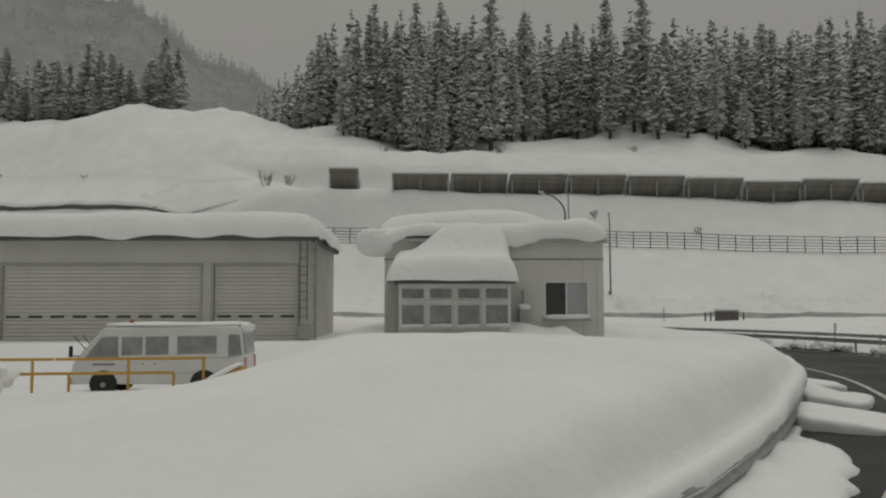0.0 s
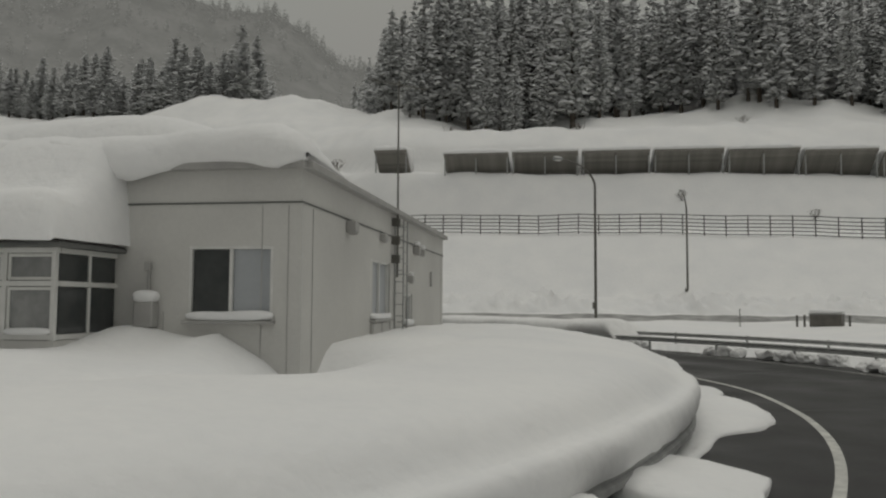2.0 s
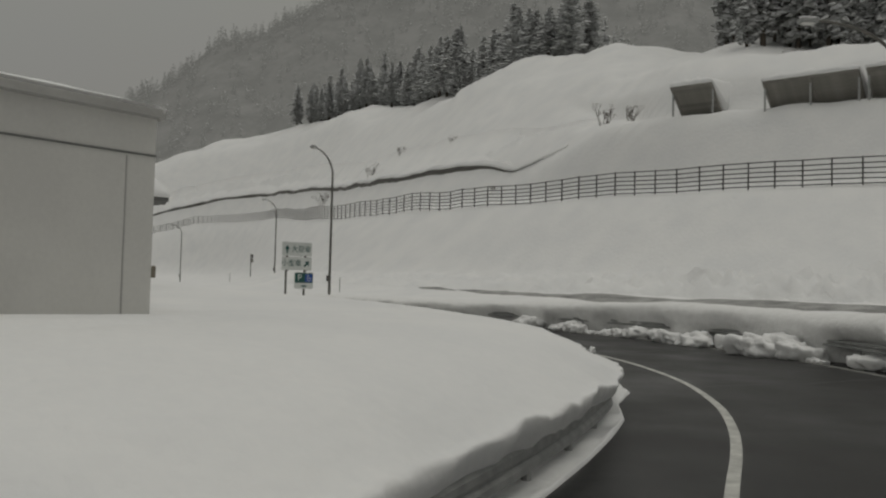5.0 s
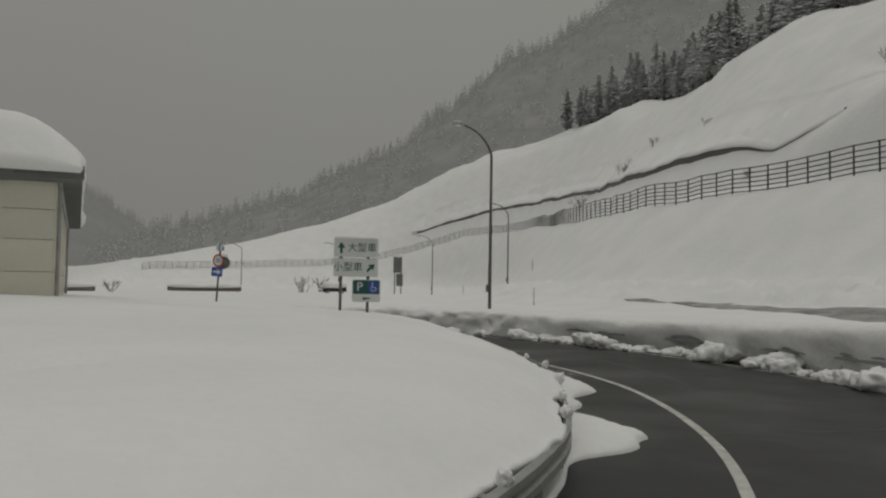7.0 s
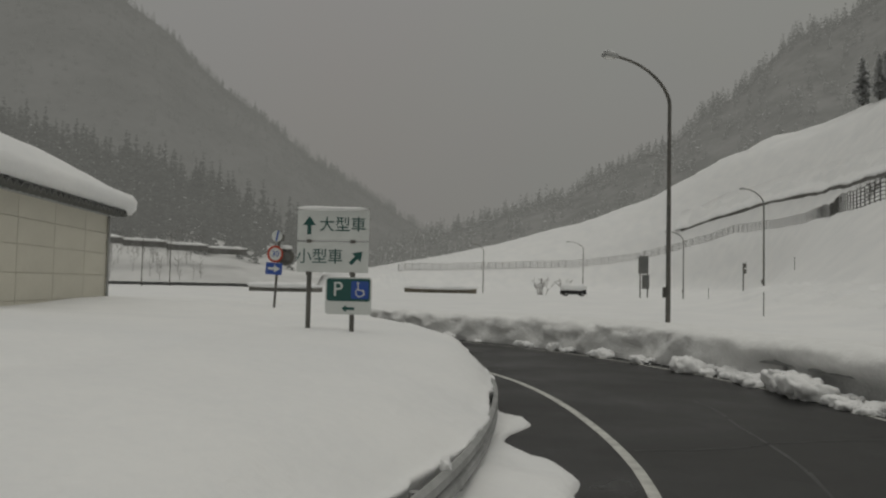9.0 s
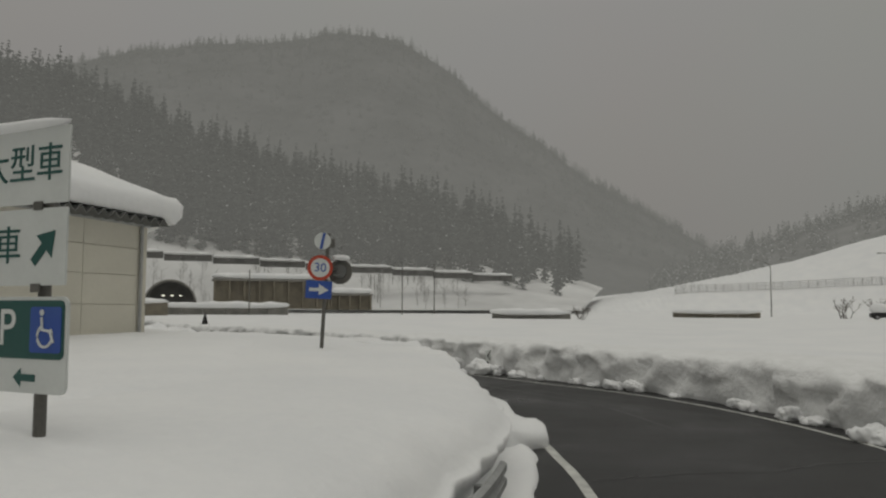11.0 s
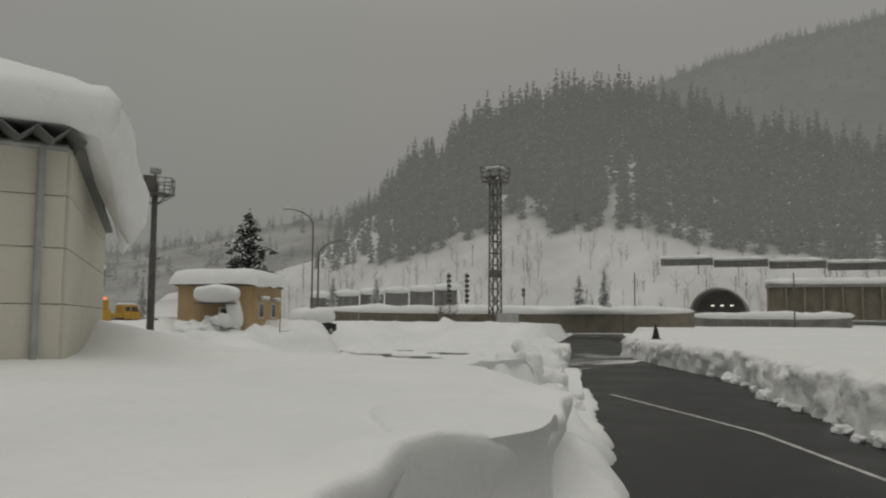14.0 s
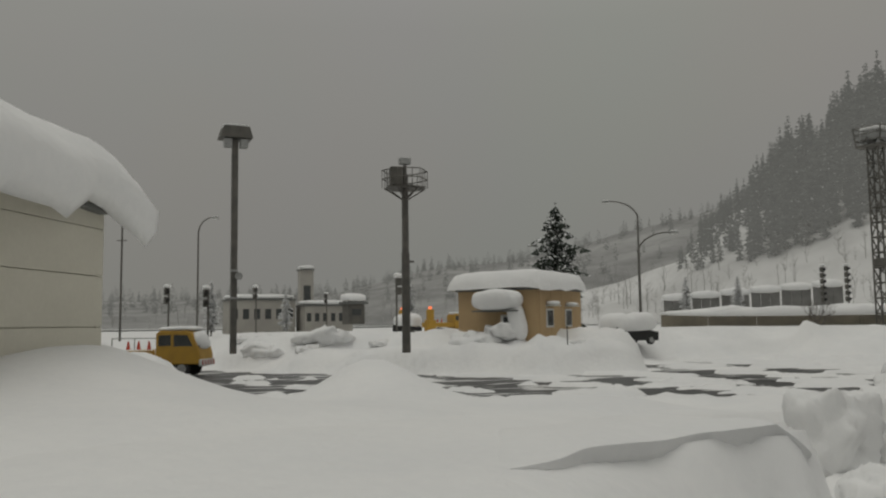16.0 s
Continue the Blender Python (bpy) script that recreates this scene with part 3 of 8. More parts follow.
def right_bank(s0, s1, step):
    """The ploughed wall: a smooth overhanging roll where it begins, farther on a gouged icy front."""
    ss = np.arange(s0, s1 + 1e-6, step)
    es = np.array([0.05, 0.03, 0.0, -0.02, -0.03, -0.02, 0.02, 0.08, 0.17, 0.3, 0.47, 0.7, 0.98, 1.3, 1.7, 2.3, 3.1])
    us = np.array([-0.06, 0.14, 0.28, 0.42, 0.54, 0.65, 0.75, 0.83, 0.89, 0.935, 0.965, 0.985, 0.995, 1.0, 1.0, 1.0, 1.0])
    gs, ge = np.meshgrid(ss, es, indexing="ij")
    gu = np.broadcast_to(us, gs.shape)
    body = np.clip(1 - ge / 1.2, 0, 1)
    rough = 0.30 + 0.92 * sstep(gs, 150, 164)
    n1 = fbm(gs, gu * 2.0, 9, 20) * 0.16 + fbm(gs, gu * 1.5, 3.4, 21) * 0.08
    n2 = 0.10 * fbm(gs, gu * 2.2, 1.1, 22) + (0.05 * fbm(gs, gu * 1.2, 0.7, 29, 2) + 0.20 * np.abs(fbm(gs, gu * 0.5, 1.4, 27, 3)) ** 1.5 + 0.16 * np.abs(fbm(gs, gu * 0.9, 3.1, 28, 2))) * np.clip(gu * 2.5, 0, 1)
    # hollows under the roll, where pieces have slid out
    slid = np.clip(fbm(gs, gs * 0, 5.5, 33, 2) - 0.25, 0, 1) * (1 - sstep(gs, 156, 166)) * np.clip(1 - np.abs(gu - 0.32) / 0.34, 0, 1)
    # the foot is undercut, so that the roll hangs over it
    under = np.interp(gu, [0, 0.28, 0.42, 0.54, 0.65, 0.8, 1], [0.55, 0.48, 0.30, 0.10, -0.02, -0.05, 0]) * (1 - sstep(gs, 152, 162)) * (0.75 + 0.5 * fbm(gs, gs * 0, 4.0, 35, 2))
    off = edge_right(gs) + ge + (n1 + n2 * rough) * body + 1.1 * slid + under
    px, py = beside_road(ss, off, -1)
    top = hill_height(px.ravel(), py.ravel()).reshape(gs.shape)
    top = top + 0.38 * (1 - sstep(gs, 138, 152)) * (1 - sstep(ge, 0.9, 3.0))
    pz = top * gu + 0.04 + (fbm(gs, gu * 3, 1.3, 24) * 0.06 * rough + fbm(gs, gu, 5, 26) * 0.04) * np.clip(gu * 3, 0, 1) * body
    # the wall begins with a rounded end
    pz = pz * (sstep(gs, s0 - 0.4, s0 + 0.9) * 0.75 + 0.25)
    pz[:, 0] = -0.06
    pz[:, -1] -= 0.12
    return tagged(strip_mesh("snow_bank_right", px, py, pz, False, DIRTY), "ploughed snow wall, smooth at first, then icy and gouged", "snow bank", kind="structure")


left_bank(18, 205, 0.22)
right_bank(128.6, 240, 0.2)


def make_apron():
    """Snow that has slid from the left bank and lies in tongues over the asphalt."""
    ss = np.arange(72, 192, 0.2)
    reach = np.interp(ss, [72, 77, 81, 82.4, 83.2, 87, 90, 92.5, 95, 96.4, 99.5, 100.8, 102.5, 104.8, 106.2, 107.2, 108.2, 109.1, 110.6, 111.3, 122, 123.8, 125.6, 126.5, 131.5, 132.6, 134, 135, 136, 137.3, 138.4, 139.5, 142, 144.5, 146, 147, 148.4, 149.5, 153, 157, 160, 165, 168, 171, 173.5, 176, 180.5, 185, 192],
                      [1.0, 1.35, 1.2, 0.6, 0.1, 0.1, 0.1, 0.1, 0.1, 0.1, 0.3, 1.2, 1.65, 1.55, 0.75, 1.2, 1.1, 0.05, 0.45, 0.05, 0.05, 0.5, 0.45, 0.05, 0.1, 1.2, 1.4, 0.9, 0.25, 0.75, 0.5, 1.4, 1.3, 1.3, 0.4, 0.2, 0.8, 0.2, 0.3, 0.45, 0.6, 0.8, 0.8, 0.75, 0.7, 0.75, 0.8, 0.4, 0.3])
    reach = np.convolve(np.pad(reach, 2, mode="edge"), np.ones(5) / 5, "valid") * (1 + (0.07 + 0.08 * sstep(ss, 164, 170)) * fbm(ss, ss * 0, 1.2, 65, 2)) + 0.04
    cols = np.array([-1.8, -0.9, -0.3, 0.0, 0.25, 0.5, 0.7, 0.85, 0.94, 0.985, 1.0])
    verts, quads = [], []
    for i, s in enumerate(ss):
        c, t = ROAD.place(s)
        for j, u in enumerate(cols):
            d = edge_left(s) - (reach[i] * u if u > 0 else u)
            n = float(fbm(np.array([s]), np.array([u * 2.0]), 1.7, 63)[0])
            thick = (0.05 + 0.12 * min(reach[i], 1.2)) * (1 - 0.9 * max(u, 0.0) ** 7) * (1 + 0.35 * n)
            thick += 0.62 * math.exp(-((s - 176.5) / 4.5) ** 4) * (1 - max(u, 0.0)) ** 0.8 * (1 + 0.3 * n)
            verts.append((c[0] - t[1] * d, c[1] + t[0] * d, thick if j < len(cols) - 1 else -0.02))
    k = len(cols)
    for i in range(len(ss) - 1):
        for j in range(k - 1):
            quads.append((i * k + j, i * k + j + 1, (i + 1) * k + j + 1, (i + 1) * k + j))
    me = bpy.data.meshes.new("snow_apron")
    me.from_pydata(verts, [], quads)
    me.materials.append(SNOW)
    for p in me.polygons:
        p.use_smooth = True
    return tagged(new("snow_apron", me), "tongues of snow slid from the bank onto wet asphalt", "snow", kind="structure")


make_apron()


def make_slab(s, o, along, across, high, seed):
    """A thick smooth slab that has slid off the bank and lies across the edge of the asphalt."""
    (x, y), t = ROAD.place(s, o)
    n = 22
    bm = bmesh.new()
    rings = []
    for scale, z in ((0.98, -0.02), (1.0, 0.5), (0.985, 0.8), (0.94, 0.93), (0.80, 0.98), (0.55, 1.0), (0.25, 1.0)):
        ring = []
        for k in range(n):
            a = k * math.tau / n
            c, q = math.cos(a), math.sin(a)
            r = (abs(c) ** 4.0 + abs(q) ** 4.0) ** -0.25 * (1 + 0.30 * noise.noise(Vector((c * 1.1, q * 1.1, seed * 1.7))) + 0.10 * noise.noise(Vector((c * 3.5, q * 3.5, seed * 2.9))))
            u, v = c * r * along / 2 * scale, q * r * across / 2 * scale
            # thicker towards the bank it fell from
            lift = high * z * (0.55 + 0.75 * max(v / across + 0.5, 0) ** 1.6 + 0.5 * noise.noise(Vector((u * 0.8, v * 0.8, seed))))
            ring.append(bm.verts.new((x + t[0] * u - t[1] * v, y + t[1] * u + t[0] * v, lift if z > 0 else -0.02)))
        rings.append(ring)
    for a, b in zip(rings, rings[1:]):
        for k in range(n):
            bm.faces.new((a[k], a[(k + 1) % n], b[(k + 1) % n], b[k]))
    bm.faces.new(rings[-1])
    bmesh.ops.recalc_face_normals(bm, faces=bm.faces)
    return tagged(part("snow_slab", bm, SNOW, smooth=True), "thick slab of snow slid from the bank onto wet asphalt", "snow", "fallen slabs")


for s, o, along, across, high, seed in ((94.0, 3.4, 2.5, 1.8, 0.30, 1), (90.0, 3.30, 2.7, 1.9, 0.36, 2), (85.5, 2.9, 2.4, 1.9, 0.30, 3), (163.0, 2.25, 5.0, 1.6, 0.55, 4), (167.9, 1.75, 2.2, 1.3, 0.42, 5)):
    make_slab(s, o, along, across, high, seed)


def make_slush_track():
    """The trampled, half cleared track along the foot of the slope."""
    bm = bmesh.new()
    prev = None
    for s in np.arange(45, 141, 1.0):
        ring = []
        for q in range(6):
            wide = 0.75 * min(1.0, (141 - s) / 25)
            p, _ = FENCE.place(s, 12.6 + wide * q + 0.3 * math.sin(s * 0.7 + q))
            ring.append(bm.verts.new((*p, ground_at(*p) + (0.05 if 0 < q < 5 else -0.08))))
        if prev:
            for j in range(5):
                bm.faces.new((prev[j], ring[j], ring[j + 1], prev[j + 1]))
        prev = ring
    bmesh.ops.recalc_face_normals(bm, faces=bm.faces)
    if sum(f.normal.z for f in bm.faces) < 0:
        bmesh.ops.reverse_faces(bm, faces=bm.faces)
    return tagged(part("track", bm, SLUSH, smooth=True), "grey slushy track along the foot of the slope", "track", kind="structure")


make_slush_track()


def make_rubble(s0, s1):
    """Crusted lumps thrown up along the track, lying on the foot of the slope."""
    ss, os = np.arange(s0, s1, 0.42), np.arange(7.4, 12.9, 0.36)
    gs, go = np.meshgrid(ss, os, indexing="ij")
    px, py = np.empty_like(gs), np.empty_like(gs)
    for i in range(len(ss)):
        c, t = FENCE.place(ss[i])
        px[i], py[i] = c[0] - t[1] * go[i], c[1] + t[0] * go[i]
    lumps = (0.8 * np.abs(fbm(gs, go, 2.6, 81, 3)) + 0.75 * np.abs(fbm(gs, go, 1.2, 82, 2)) - 0.1) * (1 - 0.75 * sstep(gs, 118, 140))
    rim = np.clip((go - os[0]) / 1.6, 0, 1) * np.clip((os[-1] - go) / 0.9, 0, 1)
    pz = ground_height(px, py) - 0.12 + (0.16 + lumps * (0.8 + 0.4 * fbm(gs, gs * 0, 14, 83, 2))) * rim
    return tagged(strip_mesh("snow_rubble", px, py, pz, True, SNOW), "rough crusted snow thrown up along the foot of the slope", "snow", kind="structure")


make_rubble(45, 165)

# ---- snow fence of the motorway ----
def make_fence():
    step, s0, s1 = 1.9, 40.0, 398.0
    n = int((s1 - s0) / step)
    fence = thing("snow_fence", pose(0, 0, 0), "grey steel rail fence standing in snow atop the slope", "fence")
    bp = bmesh.new()
    box(bp, (0, 0, 0.75), (0.09, 0.09, 2.3), 0.012)
    post0 = part("post", bp, FENCE_STEEL, fence)
    first = True
    for k in range(n + 1):
        p, d = FENCE.place(s0 + k * step)
        q, _ = FENCE.place(s0 + (k + 1) * step)
        z, z2 = ground_at(*p), ground_at(*q)
        m = Matrix.Translation((*p, z)) @ Matrix.Rotation(math.atan2(d[1], d[0]), 4, "Z")
        if first:
            post0.matrix_world = m
            first = False
        else:
            o = new("post", post0.data)
            o.parent = fence
            o.matrix_world = m
        if k == n:
            break
    for h in (0.12, 0.45, 0.78, 1.11, 1.45, 1.82):
        bm = bmesh.new()
        pts = []
        for s in np.arange(s0, s1, step):
            p, d = FENCE.place(s, 0.07)
            pts.append((*p, ground_at(*FENCE.place(s)[0]) + h))
        tube(bm, pts, 0.042, 6)
        part("rail", bm, FENCE_STEEL, fence)
    return fence


make_fence()


# ---- avalanche screens on the hill ----
def make_retaining_wall():
    t = thing("retaining_wall", pose(0, 0, 0), "long dark retaining wall edge half buried on the hillside", "wall", kind="structure")
    bm = bmesh.new()
    prev = None
    for s in np.arange(143, 326, 1.5):
        side = -7.6 + 1.2 * (1 - float(sstep(np.array(s), 141, 160)))
        hgt = -0.1 + float(sstep(np.array(s), 143, 160)) * 0.75 + 0.08 * math.sin(s * 0.31) + 0.05 * math.sin(s * 0.83)
        (x, y), d = FENCE.place(s, side)
        (x2, y2), _ = FENCE.place(s, side - 0.7)
        z = ground_at(x, y)
        ring = [bm.verts.new(v) for v in ((x, y, z - 0.7), (x, y, z + hgt), (x2, y2, z + hgt), (x2, y2, z - 0.7))]
        if prev:
            for j in range(4):
                bm.faces.new((prev[j], prev[(j + 1) % 4], ring[(j + 1) % 4], ring[j]))
        prev = ring
    bmesh.ops.recalc_face_normals(bm, faces=bm.faces)
    part("face", bm, STEEL_DARK, t)
    bm = bmesh.new()
    prev = None
    for s in np.arange(142, 327, 1.0):
        side = -7.6 + 1.2 * (1 - float(sstep(np.array(s), 141, 160)))
        (x, y), d = FENCE.place(s, side + 0.15)
        (x2, y2), _ = FENCE.place(s, side - 4.4)
        z = ground_at(*FENCE.place(s, side)[0]) - 0.2 + 0.72 * float(sstep(np.array(s), 143, 160)) + 0.08 * math.sin(s * 0.31) + 0.05 * math.sin(s * 0.83)
        zb = ground_at(x2, y2)
        (xm, ym), _ = FENCE.place(s, side - 1.0)
        ring = [bm.verts.new(v) for v in ((x, y, z), (x, y, z + 0.3), (xm, ym, z + 0.85), (x2, y2, zb + 0.15), (x2, y2, zb - 0.8))]
        if prev:
            for j in range(5):
                bm.faces.new((prev[j], prev[(j + 1) % 5], ring[(j + 1) % 5], ring[j]))
        prev = ring
    bmesh.ops.recalc_face_normals(bm, faces=bm.faces)
    part("snow_top", bm, SNOW, t, smooth=True)
    return t


make_retaining_wall()


def make_screen(x, w, front, z0, z1, lean=4.1):
    """A louvred screen that leans out over the slope on front posts, its crown under snow; front: where its upper edge hangs."""
    t = thing("avalanche_screen", pose(x, front + lean, 0), "dark rusty louvred avalanche screen on steel posts in snow", "avalanche barrier", "avalanche screens")
    n = 14
    zb = z0 - 0.05
    h = z1 - zb
    slope = math.hypot(lean, h)
    tip = math.degrees(math.atan2(lean, h))
    slat = None
    for k in range(n):
        u = (k + 0.5) / n
        m = pose(0, -lean * u, zb + h * u) @ Matrix.Rotation(radians(tip - 20), 4, "X")
        if slat is None:
            bm = bmesh.new()
            box(bm, (0, 0, 0), (w - 0.12, 0.05, slope / n * 0.86), 0.01)
            slat = part("slat", bm, LOUVRE, t)
            slat.matrix_local = m
        else:
            o = new("slat", slat.data)
            o.parent = t
            o.matrix_local = m
    k = max(1, round(w / 3.3))
    for i in range(k + 1):
        px = -w / 2 + 0.1 + (w - 0.2) * i / k
        bm = bmesh.new()
        tube(bm, [(px, 0.3, zb - 0.25), (px, -lean + 0.1, z1 - 0.08)], 0.12, 6)
        part("rafter", bm, LOUVRE, t)
        bm = bmesh.new()
        box(bm, (px, -lean + 0.45, (z0 - 0.7 + z1) / 2), (0.14, 0.14, z1 - z0 + 0.5), 0.02)
        part("post", bm, GALV, t)
    bm = bmesh.new()
    box(bm, (0, -lean + 0.02, z1 - 0.02), (w, 0.12, 0.2), 0.02)
    part("edge_beam", bm, LOUVRE, t)
    bm = bmesh.new()
    nx = 14
    ring = []
    for i in range(nx + 1):
        px = -w / 2 - 0.05 + (w + 0.1) * i / nx
        end = 1 - abs(2 * i / nx - 1) ** 6
        bulge = 0.12 * math.sin(i * 1.7 + x) + 0.08 * math.sin(i * 3.1 + x * 2)
        prof = [(-lean - 0.06 - bulge * 0.5, z1 + 0.06), (-lean - 0.14 - bulge * 0.6, z1 + 0.24), (-lean + 0.15, z1 + 0.30 + 0.28 * end + bulge * 0.5), (-lean / 2, z1 + 0.35 + 0.5 * end), (0.3, z1 + 0.75 + 0.3 * end), (2.6, z1 + 1.3), (2.6, zb + 0.6), (0.4, zb + 0.4), (-lean + 0.2, z1 + 0.08)]
        ring.append([bm.verts.new((px, py, pz)) for py, pz in prof])
    for a, b in zip(ring, ring[1:]):
        for j in range(len(a)):
            bm.faces.new((a[j], a[(j + 1) % len(a)], b[(j + 1) % len(a)], b[j]))
    bm.faces.new(ring[0][::-1])
    bm.faces.new(ring[-1])
    bmesh.ops.recalc_face_normals(bm, faces=bm.faces)
    part("snow_cap", bm, SNOW, t, "thick rounded snow cover", smooth=True)
    return t


make_screen(-6.6, 3.6, 95.2, ground_at(-6.6, 95.0) - 0.1, ground_at(-6.6, 95.0) + 2.6, 3.6)
for i in range(11):
    sx = 2.9 + i * 7.35
    sz = ground_at(sx, SCREEN_Y - 0.7)
    make_screen(sx, 6.9, SCREEN_Y - 0.6, sz - 0.1, sz + 2.85)


# ---- trees ----
def conifer_mesh(name, h, r, levels, per, seed, mat, droop=0.55, tufts=3, tuft=0.46):
    """The crown of a conifer: uneven whorls of drooping boughs, each a row of small overhanging tufts."""
    rng = random.Random(seed)
    verts, faces = [], []

    def clump(c, a, s):
        ca, sa = math.cos(a), math.sin(a)
        b = len(verts)
        verts.append((c[0] - 0.25 * ca * s, c[1] - 0.25 * sa * s, c[2] + 0.22 * s))
        for turn, far, low in ((0.0, 1.25, 0.42), (2.2, 0.85, 0.62), (-2.2, 0.85, 0.62)):
            q, f = a + turn + rng.uniform(-0.35, 0.35), s * far * rng.uniform(0.75, 1.2)
            verts.append((c[0] + math.cos(q) * f, c[1] + math.sin(q) * f, c[2] - s * low * rng.uniform(0.6, 1.4)))
        faces.extend(((b, b + 1, b + 2), (b, b + 2, b + 3), (b, b + 3, b + 1)))

    lean = [rng.uniform(0.75, 1.2) for _ in range(6)]
    for k in range(levels):
        u = k / (levels - 1)
        z = h * (0.13 + 0.86 * u ** 0.95)
        rad = r * min(1.0, 1.9 * (1 - u)) ** 0.8 * min(1.0, 0.62 + 2.2 * u) * rng.uniform(0.7, 1.15) + 0.08
        n = max(3, round(per * (1 - 0.55 * u)))
        a0 = rng.uniform(0, 6.28)
        for j in range(n):
            a = a0 + j * math.tau / n + rng.uniform(-0.35, 0.35)
            ln = rad * rng.uniform(0.55, 1.12) * lean[int(a / math.tau * 6) % 6]
            dz = rng.uniform(-0.8, 0.8) * h / levels
            for q in range(tufts):
                v = (q + rng.uniform(0.5, 0.95)) / tufts
                s = tuft * (0.55 + 0.6 * min(rad / r, 1.0)) * rng.uniform(0.7, 1.25)
                clump((math.cos(a) * ln * v + rng.uniform(-0.15, 0.15), math.sin(a) * ln * v + rng.uniform(-0.15, 0.15), z + dz + ln * (0.12 * v - droop * v * v)), a, s)
    for k in range(3):
        clump((0, 0, h * (0.97 + 0.03 * k)), rng.uniform(0, 6.28), 0.24 - 0.06 * k)
    me = bpy.data.meshes.new(name)
    me.from_pydata(verts, [], faces)
    me.materials.append(mat)
    return me


def trunk_mesh(h):
    bm = bmesh.new()
    tube(bm, [(0, 0, -0.6), (0, 0, h * 0.5), (0, 0, h * 0.97)], 0.012 * h + 0.06, 6, 0.03)
    me = bpy.data.meshes.new("trunk")
    bm.to_mesh(me)
    bm.free()
    me.materials.append(BARK)
    return me


TREES = []
for i, (h, r) in enumerate(((15.5, 1.8), (17, 1.75), (13.5, 1.75), (18.5, 1.9), (14.5, 1.6), (11.5, 1.5), (7.6, 2.1))):
    TREES.append((conifer_mesh("crown", h, r, int(h * (1.75 if i < 6 else 3.4)), 8 if i < 6 else 11, 50 + i, NEEDLES if i < 6 else NEEDLES_BARE, droop=0.6 if i < 6 else 0.3, tuft=0.46 if i < 6 else 0.34, tufts=3 if i < 6 else 4), trunk_mesh(h), h))


def plant(x, y, z, kind, turn, size, wide=1.0, label="tall dark conifer laden with snow on the hillside", group="hillside conifers"):
    crown, trunk, h = TREES[kind]
    t = thing("conifer_tree", pose(x, y, z, 0, 0, turn) @ Matrix.Diagonal((size * wide, size * wide, size, 1)), label, "tree", group)
    for nm, me in (("crown", crown), ("trunk", trunk)):
        o = new(nm, me)
        o.parent = t
    return t


def forest():
    """The wood above the screens: the front trees singly, those behind joined."""
    rng = random.Random(11)
    spots = []
    for s in np.arange(20, 300, 3.0):
        for off in np.arange(24, 84, 3.4):
            p, _ = FENCE.place(s + rng.uniform(-1.5, 1.5), -(off + rng.uniform(-1.6, 1.6)))
            x, y = p
            front = 25 + 5 * math.sin(s * 0.075 + 1) + 4 * math.sin(s * 0.21)
            # a clearing on the hump left of the lone screen
            if x < -9 and off < 31 + 3 * math.sin(s * 0.1):
                continue
            # and a gap in the wood behind that hump
            if -32 - 0.29 * (y - 111) < x < -12 - 0.36 * (y - 118):
                continue
            if s > 300:
                continue
            if off < front:
                continue
            spots.append((off, x, y))
    spots.sort()
    near, rest = spots[:290], spots[290:]
    for off, x, y in near:
        low = 1 - 0.30 * float(sstep(np.array(-x), 4, 26))
        plant(x, y, ground_at(x, y) - 0.3, rng.randrange(6), rng.uniform(0, 360), wide=1 / low ** 1.3, size=low * rng.choice((0.75, 0.9, 1.0, 1.1, 1.25)) * rng.uniform(0.92, 1.08))
    join_trees("far_conifers", [(x, y, ground_at(x, y) - 0.3, rng.randrange(6), rng.uniform(0, 6.28), rng.uniform(0.8, 1.2) * (1 - 0.36 * float(sstep(np.array(-x), 4, 26)))) for _, x, y in rest], NEEDLES, "dense snowy conifer wood higher on the hillside", LOW)


def join_trees(name, spots, mat, label, kinds):
    vs, fs, base = [], [], 0
    for x, y, z, kind, turn, size in spots:
        v, f = kinds[kind % len(kinds)]
        c, s = math.cos(turn) * size, math.sin(turn) * size
        vs.append(np.stack([v[:, 0] * c - v[:, 1] * s + x, v[:, 0] * s + v[:, 1] * c + y, v[:, 2] * size + z], -1))
        fs.append(f + base)
        base += len(v)
    if not vs:
        return None
    vs, fs = np.concatenate(vs), np.concatenate(fs)
    me = bpy.data.meshes.new(name)
    me.vertices.add(len(vs))
    me.vertices.foreach_set("co", vs.ravel())
    me.loops.add(fs.size)
    me.loops.foreach_set("vertex_index", fs.ravel().astype(np.int32))
    me.polygons.add(len(fs))
    me.polygons.foreach_set("loop_start", np.arange(0, fs.size, 3, dtype=np.int32))
    me.update(calc_edges=True)
    me.materials.append(mat)
    return tagged(new(name, me), label, "trees", kind="stuff")


def as_arrays(me):
    me.calc_loop_triangles()
    v = np.empty(len(me.vertices) * 3)
    me.vertices.foreach_get("co", v)
    f = np.empty(len(me.loop_triangles) * 3, np.int32)
    me.loop_triangles.foreach_get("vertices", f)
    return v.reshape(-1, 3), f.reshape(-1, 3)


LOW = []
for i, (h, r) in enumerate(((15, 1.9), (17, 1.9), (13, 1.8), (18, 2.0))):
    LOW.append(as_arrays(conifer_mesh("low_crown", h, r, int(h * 0.9), 6, 90 + i, NEEDLES, tufts=2, tuft=0.72)))
forest()


# ---- far mountains ----
def ridge_height(knots, b):
    return float(np.interp(b, [k[0] for k in knots], [k[1] for k in knots]))


